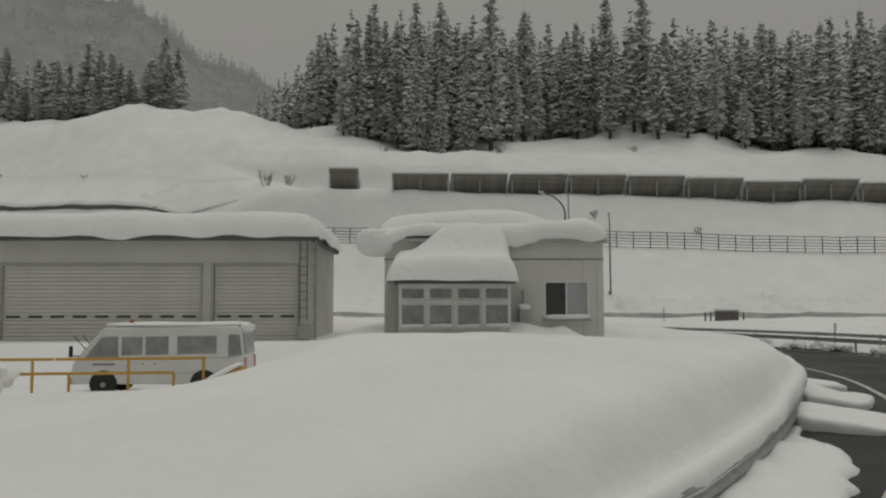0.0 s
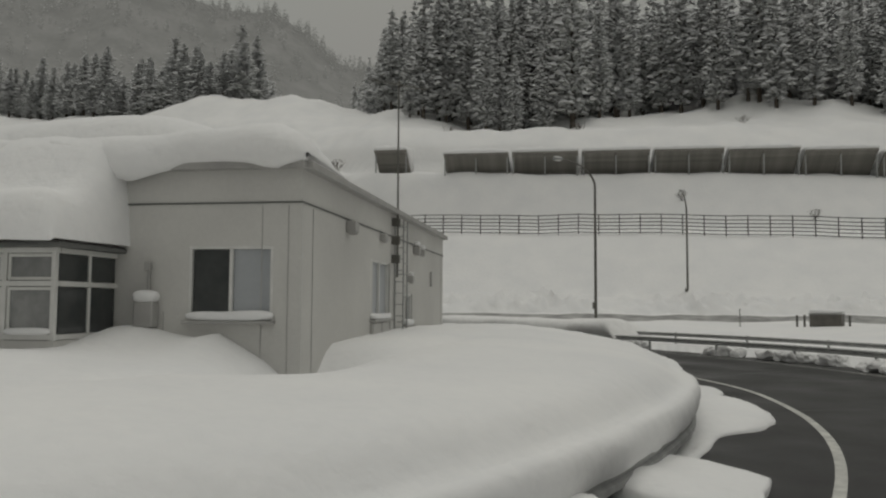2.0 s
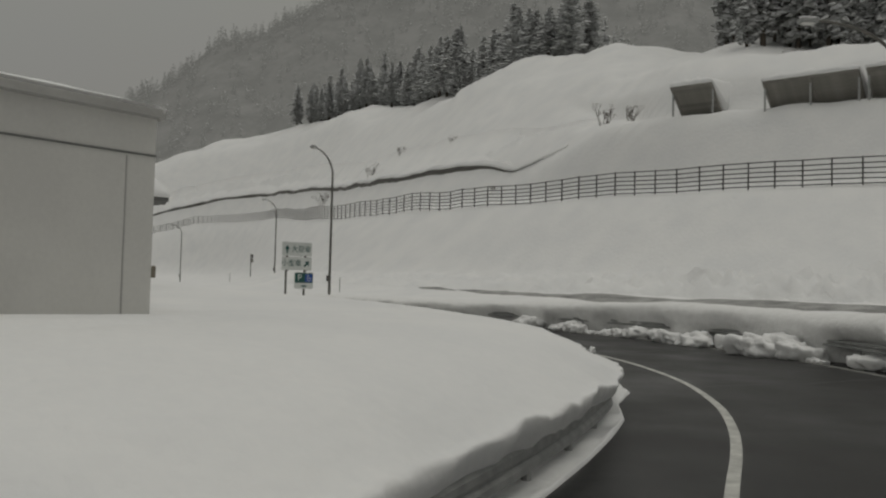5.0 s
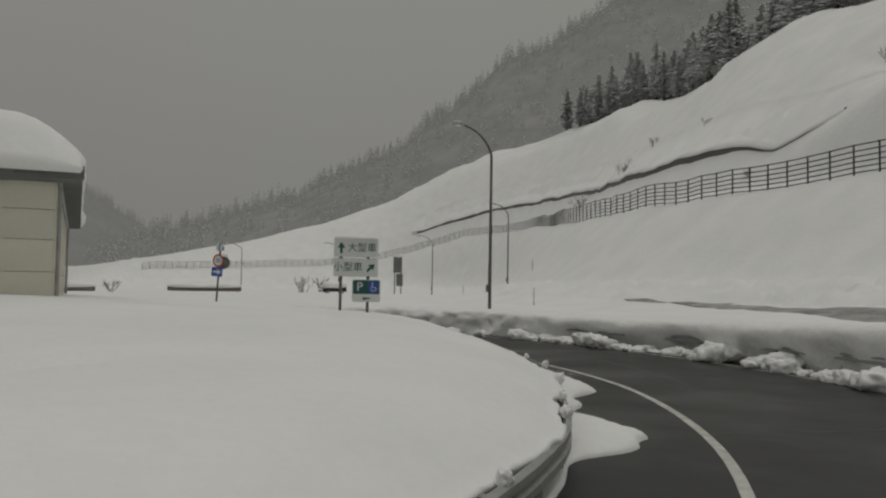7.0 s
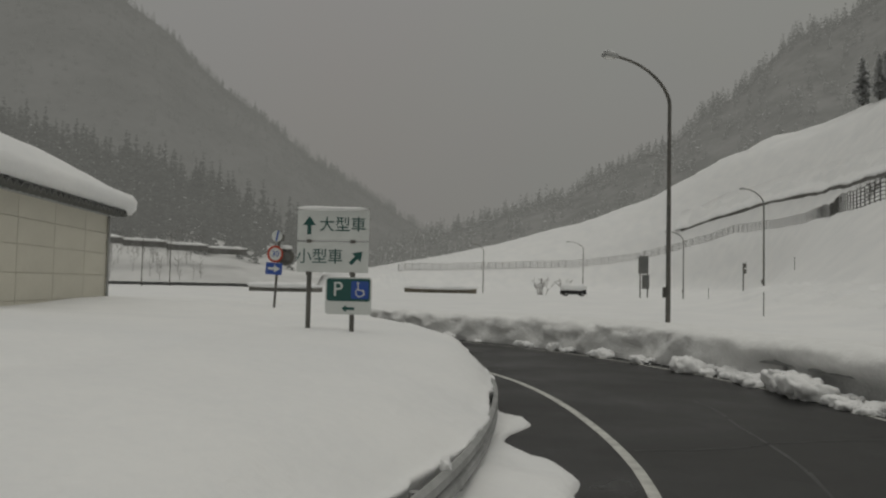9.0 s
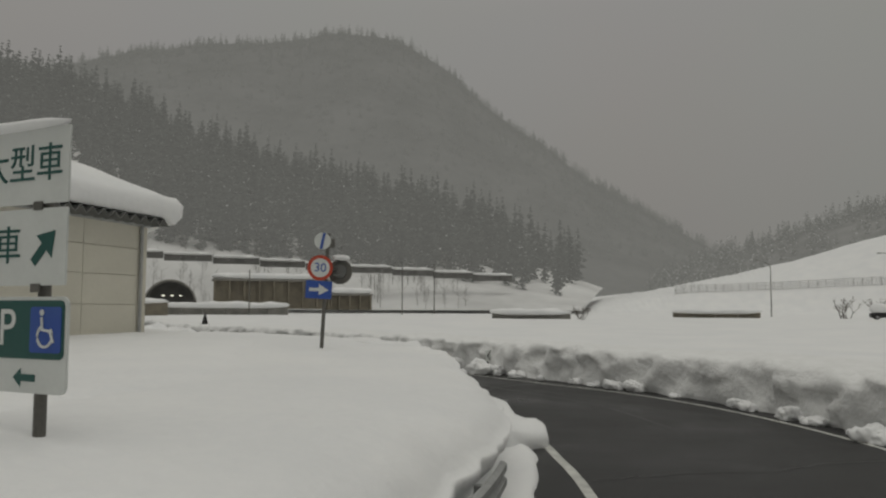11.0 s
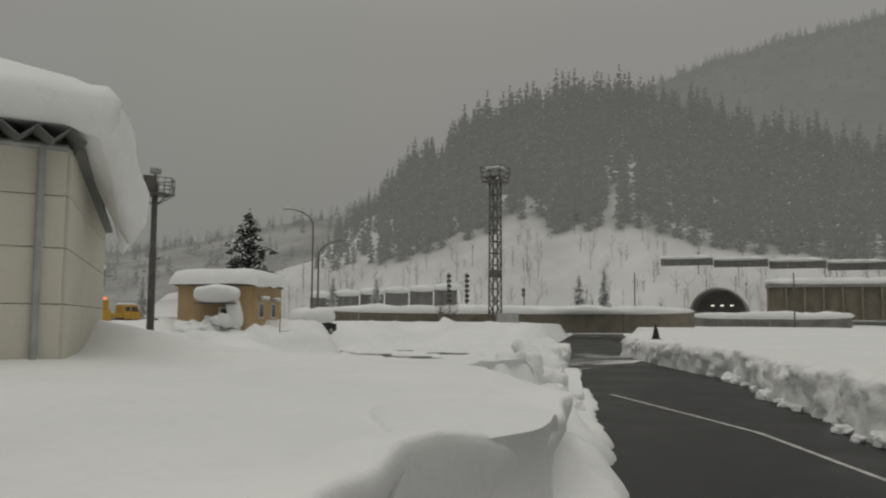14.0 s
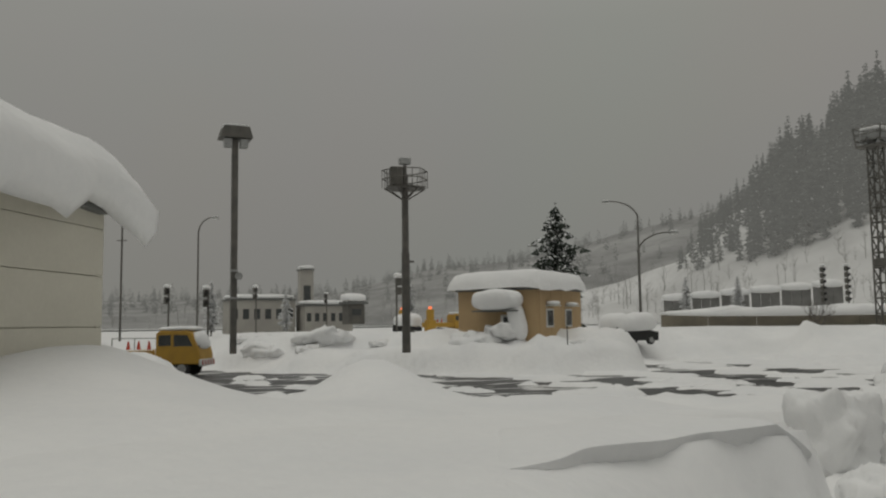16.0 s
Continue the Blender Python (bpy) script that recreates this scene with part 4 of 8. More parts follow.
def ridge(name, label, knots, dist, mat, seed, deep=0.7, base=2.0, rough=0.06, trees=0, tree_mat=None, tree_from=0.25, tree_size=1.0, tree_end=999, kinds=None, scrub=0):
    """A far mountainside round the valley: knots of (bearing left of north, rise of the crest in degrees), seen from the island."""
    n, rows = 150, 16
    b0, b1 = knots[0][0], knots[-1][0]
    rng = random.Random(seed)

    def spot(b, u):
        top = dist * (1 + deep) * math.tan(radians(ridge_height(knots, b)))
        top *= 1 + rough * float(fbm(np.array([b * 1.0]), np.array([0.0]), 9, seed)[0])
        rad = dist * (1 + deep * u)
        wob = float(fbm(np.array([b * 0.5]), np.array([u * 5.0]), 5, seed + 1)[0])
        z = base + (top - base) * u ** 0.9 + top * rough * 0.8 * wob * math.sin(u * math.pi)
        return (-10 - rad * math.sin(radians(b)), 48 + rad * math.cos(radians(b)), z)

    verts = [spot(b0 + (b1 - b0) * i / n, j / rows) for i in range(n + 1) for j in range(rows + 1)]
    quads = [(i * (rows + 1) + j, (i + 1) * (rows + 1) + j, (i + 1) * (rows + 1) + j + 1, i * (rows + 1) + j + 1) for i in range(n) for j in range(rows)]
    me = bpy.data.meshes.new(name)
    me.from_pydata(verts, [], quads)
    me.materials.append(mat)
    for p in me.polygons:
        p.use_smooth = True
    ob = tagged(new(name, me), label, "mountain", kind="structure")
    if trees:
        spots = []
        for k in range(trees):
            b = rng.uniform(b0, b1)
            u = 1.0 - rng.random() ** 1.3 * (1 - tree_from) if k % 3 else rng.uniform(0.93, 1.0)
            if ridge_height(knots, b) < 2.0 or rng.random() > min((tree_end + 3 - b) / 7, (b - b0) / 14):
                continue
            x, y, z = spot(b, u)
            spots.append((x, y, z - 1.0, rng.randrange(4), rng.uniform(0, 6.28), rng.uniform(0.6, 1.1) * tree_size * min(1.0, max(0.45, (tree_end + 2 - b) / 8))))
        join_trees(name + "_woods", spots, tree_mat, "snowy woods on the far hillside, paled by painted haze", kinds or FAR)
    if scrub:
        spots = []
        for k in range(scrub):
            b = rng.uniform(b0 + 8, b1 - 4)
            x, y, z = spot(b, rng.random() ** 1.4 * 0.36)
            spots.append((x, y, z - 0.3, rng.randrange(3), rng.uniform(0, 6.28), rng.uniform(0.5, 1.1)))
        join_trees(name + "_scrub", spots, SCRUB, "bare leafless scrub on the snowy foot of the hill", SAPLINGS)
    return ob


FAR = []
for i, (h, r) in enumerate(((14, 2.6), (17, 2.8), (12, 2.4), (15, 3.2))):
    FAR.append(as_arrays(conifer_mesh("far_crown", h, r, 8, 5, 130 + i, NEEDLES, tufts=1, tuft=1.25)))


def hazy_woods(name, glow, col=(0.05, 0.055, 0.05), snow=0.5):
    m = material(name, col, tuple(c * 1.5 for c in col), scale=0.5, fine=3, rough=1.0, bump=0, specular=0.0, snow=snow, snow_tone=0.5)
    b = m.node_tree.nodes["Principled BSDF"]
    # haze over the trees put in as a flat grey emission
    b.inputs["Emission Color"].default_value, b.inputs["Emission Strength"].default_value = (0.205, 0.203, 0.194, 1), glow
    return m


def sapling(seed):
    """A leafless young tree: a thin stem with rising twigs."""
    rng = random.Random(seed)
    bm = bmesh.new()
    h = rng.uniform(4.5, 7.5)
    tube(bm, [(0, 0, -0.3), (rng.uniform(-0.2, 0.2), rng.uniform(-0.2, 0.2), h * 0.5), (rng.uniform(-0.4, 0.4), rng.uniform(-0.4, 0.4), h)], 0.09, 3, 0.02, cap=False)
    for k in range(11):
        z, a, ln = h * rng.uniform(0.25, 0.9), rng.uniform(0, 6.28), rng.uniform(0.7, 1.7)
        tube(bm, [(0, 0, z), (math.cos(a) * ln * 0.6, math.sin(a) * ln * 0.6, z + ln * 0.5), (math.cos(a) * ln, math.sin(a) * ln, z + ln * 1.1)], 0.04, 3, 0.015, cap=False)
    bmesh.ops.triangulate(bm, faces=bm.faces)
    me = bpy.data.meshes.new("sapling")
    bm.to_mesh(me)
    bm.free()
    return as_arrays(me)


SAPLINGS = [sapling(k) for k in range(3)]
# Twig colour made pale to imitate the haze over the distant scrub.
SCRUB = material("bare twigs paled for haze", (0.34, 0.335, 0.325), (0.48, 0.475, 0.465), scale=0.3, fine=3, rough=0.95, bump=0)
# Hillside surfaces whose grey emission stands in for the haze before them.
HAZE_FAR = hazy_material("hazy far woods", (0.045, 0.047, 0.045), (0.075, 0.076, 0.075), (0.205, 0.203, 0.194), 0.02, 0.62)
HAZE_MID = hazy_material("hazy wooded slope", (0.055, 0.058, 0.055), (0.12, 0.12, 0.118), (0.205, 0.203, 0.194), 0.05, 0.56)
HAZE_NEAR = hazy_material("hazy snowy wooded slope", (0.55, 0.55, 0.545), (0.74, 0.74, 0.735), (0.205, 0.203, 0.194), 0.03, 0.06)
ridge("backdrop_north", "hazy wooded mountainside in falling snow", [(-40, 10), (5, 13), (12.2, 17.3), (16.3, 19), (20.3, 21), (28, 22.5), (36, 22), (44.5, 20.8), (49, 19.5), (52.5, 17.2), (54.5, 16.4), (58, 13.5), (60, 12.7), (62.4, 10.6), (66.8, 8.4), (70, 6.6), (77.3, 4.5), (84, 2)], 330, HAZE_MID, 3, trees=2600, tree_mat=hazy_woods("north far woods", 0.58, snow=-0.08), tree_size=0.78, rough=0.03)
ridge("backdrop_west", "pale wooded mountain across the valley in falling snow", [(72, 1), (80, 4), (87.8, 8.8), (92, 11.7), (95, 13.8), (98.4, 16.7), (101.5, 18.6), (103.7, 19.3), (107.2, 19.1), (111.5, 18.4), (116.5, 17.9), (120.5, 17.3), (124, 15.9), (128.5, 14.9), (140, 9), (150, 3)], 460, HAZE_FAR, 6, trees=2600, tree_mat=hazy_woods("west far woods", 0.66, snow=0.0), tree_size=0.72, rough=0.02)
ridge("backdrop_south_west", "wooded hill with snowy foot beyond the motorway", [(86, 2), (96, 5.5), (104, 7.2), (112, 9), (118, 11.5), (124.4, 13.4), (128.5, 13.6), (130.7, 13.2), (132.7, 12.5), (134.5, 11.9), (136.6, 10.4), (138.4, 9.6), (140.8, 8.5), (143.6, 6.9), (146, 4.5), (150, 3.2), (156, 2)], 175, HAZE_NEAR, 9, deep=0.55, trees=2300, tree_mat=hazy_woods("hill woods", 0.46, snow=-0.22), tree_from=0.30, tree_size=1.15, tree_end=144, kinds=LOW, rough=0.02, scrub=300)
ridge("backdrop_south", "low hazy hills with scattered woods", [(138, 9), (145.6, 7.8), (148.5, 7.0), (152.5, 6.0), (160.8, 4.4), (166, 4.2), (169, 3.3), (172, 2.5), (185, 2.1), (200, 2.0), (240, 4)], 320, hazy_material("hazy hills", (0.16, 0.16, 0.158), (0.30, 0.30, 0.295), (0.205, 0.203, 0.194), 0.03, 0.28), 12, trees=900, tree_mat=hazy_woods("south far woods", 0.5, snow=0.0), tree_size=0.6, rough=0.03, scrub=420)

# ---- snow lying on things ----
def mound(size, seed, k=5.0, amp=0.06, n=(16, 10, 6), droop=0.0, flat=0.0):
    """A cushion of snow as a bmesh about the origin, its foot at z=0: a rounded block, uneven, with drooping rims."""
    bm = bmesh.new()
    sx, sy, sz = size
    nx, ny, nz = n
    grid = {}

    def vert(i, j, m):
        key = (i, j, m)
        if key in grid:
            return grid[key]
        c = np.array([2 * i / nx - 1, 2 * j / ny - 1, 2 * m / nz - 1])
        r = (np.abs(c) ** k).sum() ** (1 / k)
        c = c / max(r, 1e-6) * np.abs(c).max() ** 0
        top = c[2] > -0.2
        x, y, z = c[0] * sx / 2, c[1] * sy / 2, (c[2] + 1) * sz / 2
        v = Vector((x + seed * 3.1, y - seed * 1.7, z))
        w = (noise.noise(v * 0.55) * 1.6 + noise.noise(v * 1.6) * 0.6) * amp
        z += w * (1.0 if top else 0.3) * (c[2] + 1)
        x += w * 0.8 * c[0]
        y += w * 0.8 * c[1]
        rim = max(abs(c[0]), abs(c[1]))
        z -= droop * max(0.0, rim - 0.8) * 5 * (0.6 + 0.5 * math.sin(x * 2.1 + seed) * math.sin(y * 1.7 + seed * 2))
        z *= 1.0 - flat * (c[0] + 1) / 2 if c[2] > 0 else 1.0
        grid[key] = bm.verts.new((x, y, z))
        return grid[key]

    for i in range(nx):
        for j in range(ny):
            bm.faces.new((vert(i, j, nz), vert(i + 1, j, nz), vert(i + 1, j + 1, nz), vert(i, j + 1, nz)))
            bm.faces.new((vert(i, j, 0), vert(i, j + 1, 0), vert(i + 1, j + 1, 0), vert(i + 1, j, 0)))
    for i in range(nx):
        for m in range(nz):
            bm.faces.new((vert(i, 0, m), vert(i + 1, 0, m), vert(i + 1, 0, m + 1), vert(i, 0, m + 1)))
            bm.faces.new((vert(i, ny, m), vert(i, ny, m + 1), vert(i + 1, ny, m + 1), vert(i + 1, ny, m)))
    for j in range(ny):
        for m in range(nz):
            bm.faces.new((vert(0, j, m), vert(0, j, m + 1), vert(0, j + 1, m + 1), vert(0, j + 1, m)))
            bm.faces.new((vert(nx, j, m), vert(nx, j + 1, m), vert(nx, j + 1, m + 1), vert(nx, j, m + 1)))
    return bm


def moved(bm, m):
    bmesh.ops.transform(bm, matrix=m, verts=bm.verts)
    return bm


def snow_on(parent, m, size, seed, name="snow_cover", label="thick soft snow cover", **kw):
    ob = part(name, mound(size, seed, **kw), SNOW, parent, label, smooth=True)
    ob.matrix_local = m
    return ob


def snow_lump(x, y, z, size, seed, turn=0.0, mat=None, name="snow_lump", label="rounded lump of fallen snow beside the road", group="fallen snow lumps"):
    bm = mound(size, seed, k=2.7, amp=0.10 * min(size), n=(16, 14, 9))
    # knock the cushion into an uneven, broken chunk
    m = max(size)
    for v in bm.verts:
        q = v.co / m * 3.2 + Vector((seed * 2.3, seed * 1.1, seed * 0.7))
        push = 0.27 * noise.noise(q) + 0.17 * noise.noise(q * 2.7) + 0.07 * noise.noise(q * 6.1)
        v.co += Vector((v.co.x, v.co.y, (v.co.z - size[2] * 0.4) * 1.2)).normalized() * push * m * 0.55
        v.co.x += 0.22 * math.sin(seed * 1.9) * v.co.z
        v.co.y += 0.18 * math.sin(seed * 2.7) * v.co.z
    ob = part(name, bm, mat or SNOW, smooth=True)
    ob.matrix_world = pose(x, y, z - size[2] * 0.16, 4 * math.sin(seed * 3.3), 4 * math.sin(seed * 4.1), turn)
    return tagged(ob, label, "snow", group)


def roof_snow(parent, x0, x1, y0, y1, z, thick, over, sag, seed, soft=0.8, step=0.4, m=None, tilt=None, label="thick soft snow on the flat roof"):
    """Snow on a flat roof: thins towards its rims, juts over each side (over: x0, x1, y0, y1) and sags there (sag, same order)."""
    nx, ny = max(6, round((x1 - x0 + over[0] + over[1]) / step)), max(6, round((y1 - y0 + over[2] + over[3]) / step))
    bm = bmesh.new()
    top, low = {}, {}
    for i in range(nx + 1):
        for j in range(ny + 1):
            u, v = i / nx, j / ny
            # crowd the rows towards the rims
            u, v = (0.5 - 0.5 * math.cos(math.pi * q) for q in (u, v))
            ox0, ox1, oy0, oy1 = (o * (1 + 0.55 * noise.noise(Vector((seed + q * 7, (v if q < 2 else u) * (y1 - y0 if q < 2 else x1 - x0) * 0.45, 0)))) for q, o in enumerate(over))
            x = (x0 - ox0) + (x1 - x0 + ox0 + ox1) * u
            y = (y0 - oy0) + (y1 - y0 + oy0 + oy1) * v
            e = max(min(x - x0 + ox0, x1 + ox1 - x, y - y0 + oy0, y1 + oy1 - y), 0.0)
            th = thick * (tilt(x, y) if tilt else 1.0) * (1 - (1 - min(e / soft, 1)) ** 2.6) ** 0.6 * (1 + 0.12 * noise.noise(Vector((x * 0.3, y * 0.3, seed))) + 0.05 * noise.noise(Vector((x, y, seed))))
            drop = 0.0
            for q, out in enumerate((x0 - x, x - x1, y0 - y, y - y1)):
                if out > 0:
                    drop = max(drop, sag[q] * min(out / max(over[q], 0.05), 1.3) ** 1.5 * (0.75 + 0.6 * noise.noise(Vector((x * 0.7, y * 0.7, seed + 3)))))
            rim = i in (0, nx) or j in (0, ny)
            top[i, j] = bm.verts.new((x, y, z + th * (1 if not rim else 0.0) - drop + (0.12 * thick if rim else 0)))
            low[i, j] = top[i, j] if rim else bm.verts.new((x, y, z - 0.01 - drop * 1.15))
    for i in range(nx):
        for j in range(ny):
            bm.faces.new((top[i, j], top[i + 1, j], top[i + 1, j + 1], top[i, j + 1]))
            a = (low[i, j], low[i, j + 1], low[i + 1, j + 1], low[i + 1, j])
            if len(set(a)) == 4 and not all(q in top.values() for q in ()):
                try:
                    bm.faces.new(a)
                except ValueError:
                    pass
    bmesh.ops.recalc_face_normals(bm, faces=bm.faces)
    ob = part("roof_snow", bm, SNOW, parent, label, smooth=True)
    if m:
        ob.matrix_local = m
    return ob


def front_drape(parent):
    """The wavy lip of snow that hangs over the front edge of the office roof."""
    bm = bmesh.new()
    prev = None
    for x in np.arange(1.0, 8.76, 0.12):
        bot = float(np.interp(x, [1.0, 1.6, 2.2, 4.4, 5.0, 5.35, 5.7, 6.1, 6.6, 7.1, 7.7, 8.0, 8.2, 8.45, 8.7], [4.6, 4.4, 4.75, 4.82, 4.7, 4.44, 4.37, 4.5, 4.63, 4.66, 4.63, 4.55, 4.53, 4.6, 4.68]))
        top = float(np.interp(x, [1.0, 2.5, 5.0, 6.5, 7.6, 8.1, 8.45, 8.62, 8.72], [4.95, 5.2, 5.2, 5.28, 5.36, 5.38, 5.22, 4.98, 4.74])) + 0.02 * math.sin(x * 5)
        out = (0.30 + 0.10 * math.sin(x * 1.7) + 0.25 * max(0.0, 4.66 - bot)) * float(sstep(np.array(8.85 - x), 0.0, 0.5)) + 0.02
        h = top - bot
        y = OY0
        rows = ((y + 2.4, OZ + 0.16), (y + 1.5, OZ + 0.2 + 0.72 * (top - OZ - 0.2)), (y + 0.8, top - 0.02), (y + 0.3, top), (y - out * 0.25, top - 0.10 * h), (y - out * 0.72, top - 0.28 * h), (y - out * 0.97, top - 0.52 * h), (y - out, bot + 0.26 * h), (y - out * 0.9, bot + 0.09 * h), (y - out * 0.65, bot), (y - out * 0.3, bot + 0.02), (y - 0.16, bot + 0.12), (y + 0.1, OZ + 0.13))
        ring = [bm.verts.new((x, q + 0.03 * noise.noise(Vector((x * 1.6, k * 0.6, 3))), z + 0.03 * noise.noise(Vector((x * 1.3, k * 0.5, 9))))) for k, (q, z) in enumerate(rows)]
        if prev:
            for j in range(len(ring)):
                bm.faces.new((prev[j], prev[(j + 1) % len(ring)], ring[(j + 1) % len(ring)], ring[j]))
        else:
            bm.faces.new(ring)
        prev = ring
    bm.faces.new(prev[::-1])
    bmesh.ops.recalc_face_normals(bm, faces=bm.faces)
    return part("snow_lip", bm, SNOW, parent, "wavy lip of snow over the roof edge", smooth=True)


# ---- walls, windows, doors ----
def wall_panel(bm, a, b, z0, z1, thick=0.2, holes=()):
    """A wall between two places on the plan, thickness to the left of a->b, with rectangular openings (along0, along1, z0, z1)."""
    a, b = Vector((*a, 0)), Vector((*b, 0))
    d = (b - a).normalized()
    nrm = Vector((-d.y, d.x, 0))
    ln = (b - a).length
    xs = sorted({0.0, ln, *[h[0] for h in holes], *[h[1] for h in holes]})
    zs = sorted({z0, z1, *[h[2] for h in holes], *[h[3] for h in holes]})
    for x0, x1 in zip(xs, xs[1:]):
        for q0, q1 in zip(zs, zs[1:]):
            cx, cz = (x0 + x1) / 2, (q0 + q1) / 2
            if any(h[0] < cx < h[1] and h[2] < cz < h[3] for h in holes):
                continue
            rot = Matrix.Rotation(math.atan2(d.y, d.x), 4, "Z")
            c = a + d * cx + nrm * thick / 2
            box(bm, (c.x, c.y, cz), (x1 - x0, thick, q1 - q0), rot=rot)
    bmesh.ops.remove_doubles(bm, verts=bm.verts, dist=1e-4)
    return bm


def window(parent, m, w, h, panes, sill=True, snow=True, seed=1, dark=None):
    """A sliding window in its opening: frame, panes and sill; m has x along the wall, -y outward, at the foot's middle."""
    win = new("window")
    win.parent = parent
    win.matrix_local = m
    bm = bmesh.new()
    f = 0.055
    for c, s in (((0, 0, f / 2), (w, 0.1, f)), ((0, 0, h - f / 2), (w, 0.1, f)), ((-w / 2 + f / 2, 0, h / 2), (f, 0.1, h - 2 * f)), ((w / 2 - f / 2, 0, h / 2), (f, 0.1, h - 2 * f))):
        box(bm, c, s, 0.006)
    for k in range(1, panes):
        box(bm, (-w / 2 + w * k / panes, -0.01, h / 2), (0.06, 0.07, h - 2 * f), 0.006)
    part("frame", bm, ALU, win)
    for k in range(panes):
        bm = bmesh.new()
        box(bm, (-w / 2 + w * (k + 0.5) / panes, 0.02, h / 2), (w / panes - 0.07, 0.012, h - 2 * f))
        mat = CURTAIN if dark is not None and k not in dark else GLASS
        part("pane", bm, mat, win)
    if sill:
        bm = bmesh.new()
        box(bm, (0, -0.09, -0.03), (w + 0.1, 0.2, 0.05), 0.01)
        part("sill", bm, TRIM_GREY, win)
        if snow:
            o = part("snow_ledge", mound((w + 0.05, 0.22, 0.17), seed, k=3.5, amp=0.02, n=(10, 4, 4)), SNOW, win, smooth=True)
            o.matrix_local = pose(0, -0.08, -0.01)
    return win


# ---- the office ----
OX0, OX1, OY0, OY1, OZ = 1.45, 8.58, 22.2, 36.8, 4.55


def make_office():
    t = thing("office_building", pose(0, 0, 0), "flat-roofed grey rendered office half buried in snow", "building")
    bm = bmesh.new()
    wall_panel(bm, (OX0, OY0), (OX1, OY0), 0, OZ, 0.2, [(5.18, 6.65, 2.06, 3.29)])
    part("wall", bm, GREY_WALL, t)
    bm = bmesh.new()
    wall_panel(bm, (OX1, OY0 + 0.2), (OX1, OY1), 0, OZ, 0.2, [(4.57, 6.29, 2.0, 3.33), (8.12, 9.09, 1.8, 2.63)])
    part("wall", bm, GREY_WALL, t)
    bm = bmesh.new()
    wall_panel(bm, (OX1 - 0.2, OY1), (OX0, OY1), 0, OZ, 0.2)
    part("wall", bm, GREY_WALL, t)
    bm = bmesh.new()
    wall_panel(bm, (OX0, OY1 - 0.2), (OX0, OY0 + 0.2), 0, OZ, 0.2)
    part("wall", bm, GREY_WALL, t)
    bm = bmesh.new()
    box(bm, ((OX0 + OX1) / 2, (OY0 + OY1) / 2, OZ - 0.12), (OX1 - OX0 - 0.4, OY1 - OY0 - 0.4, 0.2))
    part("roof", bm, CONCRETE, t)
    bm = bmesh.new()
    for c, s in (((5.015, OY0 - 0.02, OZ + 0.06), (OX1 - OX0 + 0.14, 0.3, 0.12)), ((OX1 + 0.02, (OY0 + OY1) / 2, OZ + 0.061), (0.3, OY1 - OY0, 0.12)), ((5.015, OY1, OZ + 0.062), (OX1 - OX0, 0.3, 0.12))):
        box(bm, c, s, 0.015)
    part("coping", bm, TRIM_GREY, t)
    bm = bmesh.new()
    box(bm, (5.015, OY0 - 0.012, 4.0), (OX1 - OX0 + 0.03, 0.02, 0.03), 0.006)
    part("string_course", bm, FASCIA, t)
    bm = bmesh.new()
    box(bm, (OX1 + 0.012, (OY0 + OY1) / 2, 4.0), (0.02, OY1 - OY0 + 0.02, 0.03), 0.006)
    part("string_course", bm, FASCIA, t)
    for y in (22.75, 36.35):
        bm = bmesh.new()
        box(bm, (OX1 + 0.006, y, 2.2), (0.008, 0.02, 3.5))
        part("joint", bm, TRIM_GREY, t)
    for x in (7.9, 8.35, 6.2):
        bm = bmesh.new()
        box(bm, (x, OY0 - 0.005, 1.9 if x < 7 else 2.2), (0.015, 0.008, 0.6 if x < 7 else 3.5))
        part("joint", bm, TRIM_GREY, t)
    window(t, pose(7.365, OY0 + 0.05, 2.06), 1.47, 1.23, 2, seed=3, dark=(0,))
    window(t, pose(OX1 - 0.05, 27.63, 2.0, 0, 0, 90), 1.72, 1.33, 2, seed=4, dark=())
    window(t, pose(OX1 - 0.05, 30.80, 1.8, 0, 0, 90), 0.97, 0.83, 2, seed=5, dark=(0,))
    # boarded boxes under the side windows
    for y, w, z in ((27.63, 1.72, 1.97), (30.80, 0.97, 1.77)):
        bm = bmesh.new()
        box(bm, (OX1 + 0.03, y, z - 0.5), (0.06, w, 0.92), 0.01)
        b = part("window_apron", bm, GREY_WALL, t)
        for k in range(3):
            bm = bmesh.new()
            box(bm, (OX1 + 0.068, y + (k - 1) * (w / 2 - 0.03), z - 0.5), (0.015, 0.04, 0.92), 0.004)
            part("batten", bm, TRIM_GREY, b)
    # a near-black box stands in for the unlit inside behind the glass
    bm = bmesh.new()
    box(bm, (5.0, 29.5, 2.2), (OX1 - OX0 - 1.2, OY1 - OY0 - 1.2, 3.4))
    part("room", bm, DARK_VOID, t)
    # ladder to the roof
    lad = new("ladder")
    lad.parent = t
    for x, y in ((0.03, 29.12), (0.24, 29.12), (0.24, 29.58)):
        bm = bmesh.new()
        tube(bm, [(OX1 + x, y, 1.2), (OX1 + x, y, 4.42)], 0.02, 8)
        part("stile", bm, GALV, lad)
    for k in range(11):
        bm = bmesh.new()
        tube(bm, [(OX1 + 0.24, 29.12, 1.4 + 0.28 * k), (OX1 + 0.24, 29.58, 1.4 + 0.28 * k)], 0.015, 6)
        part("rung", bm, GALV, lad)
        bm = bmesh.new()
        tube(bm, [(OX1 + 0.03, 29.12, 1.5 + 0.28 * k), (OX1 + 0.24, 29.12, 1.5 + 0.28 * k)], 0.012, 6)
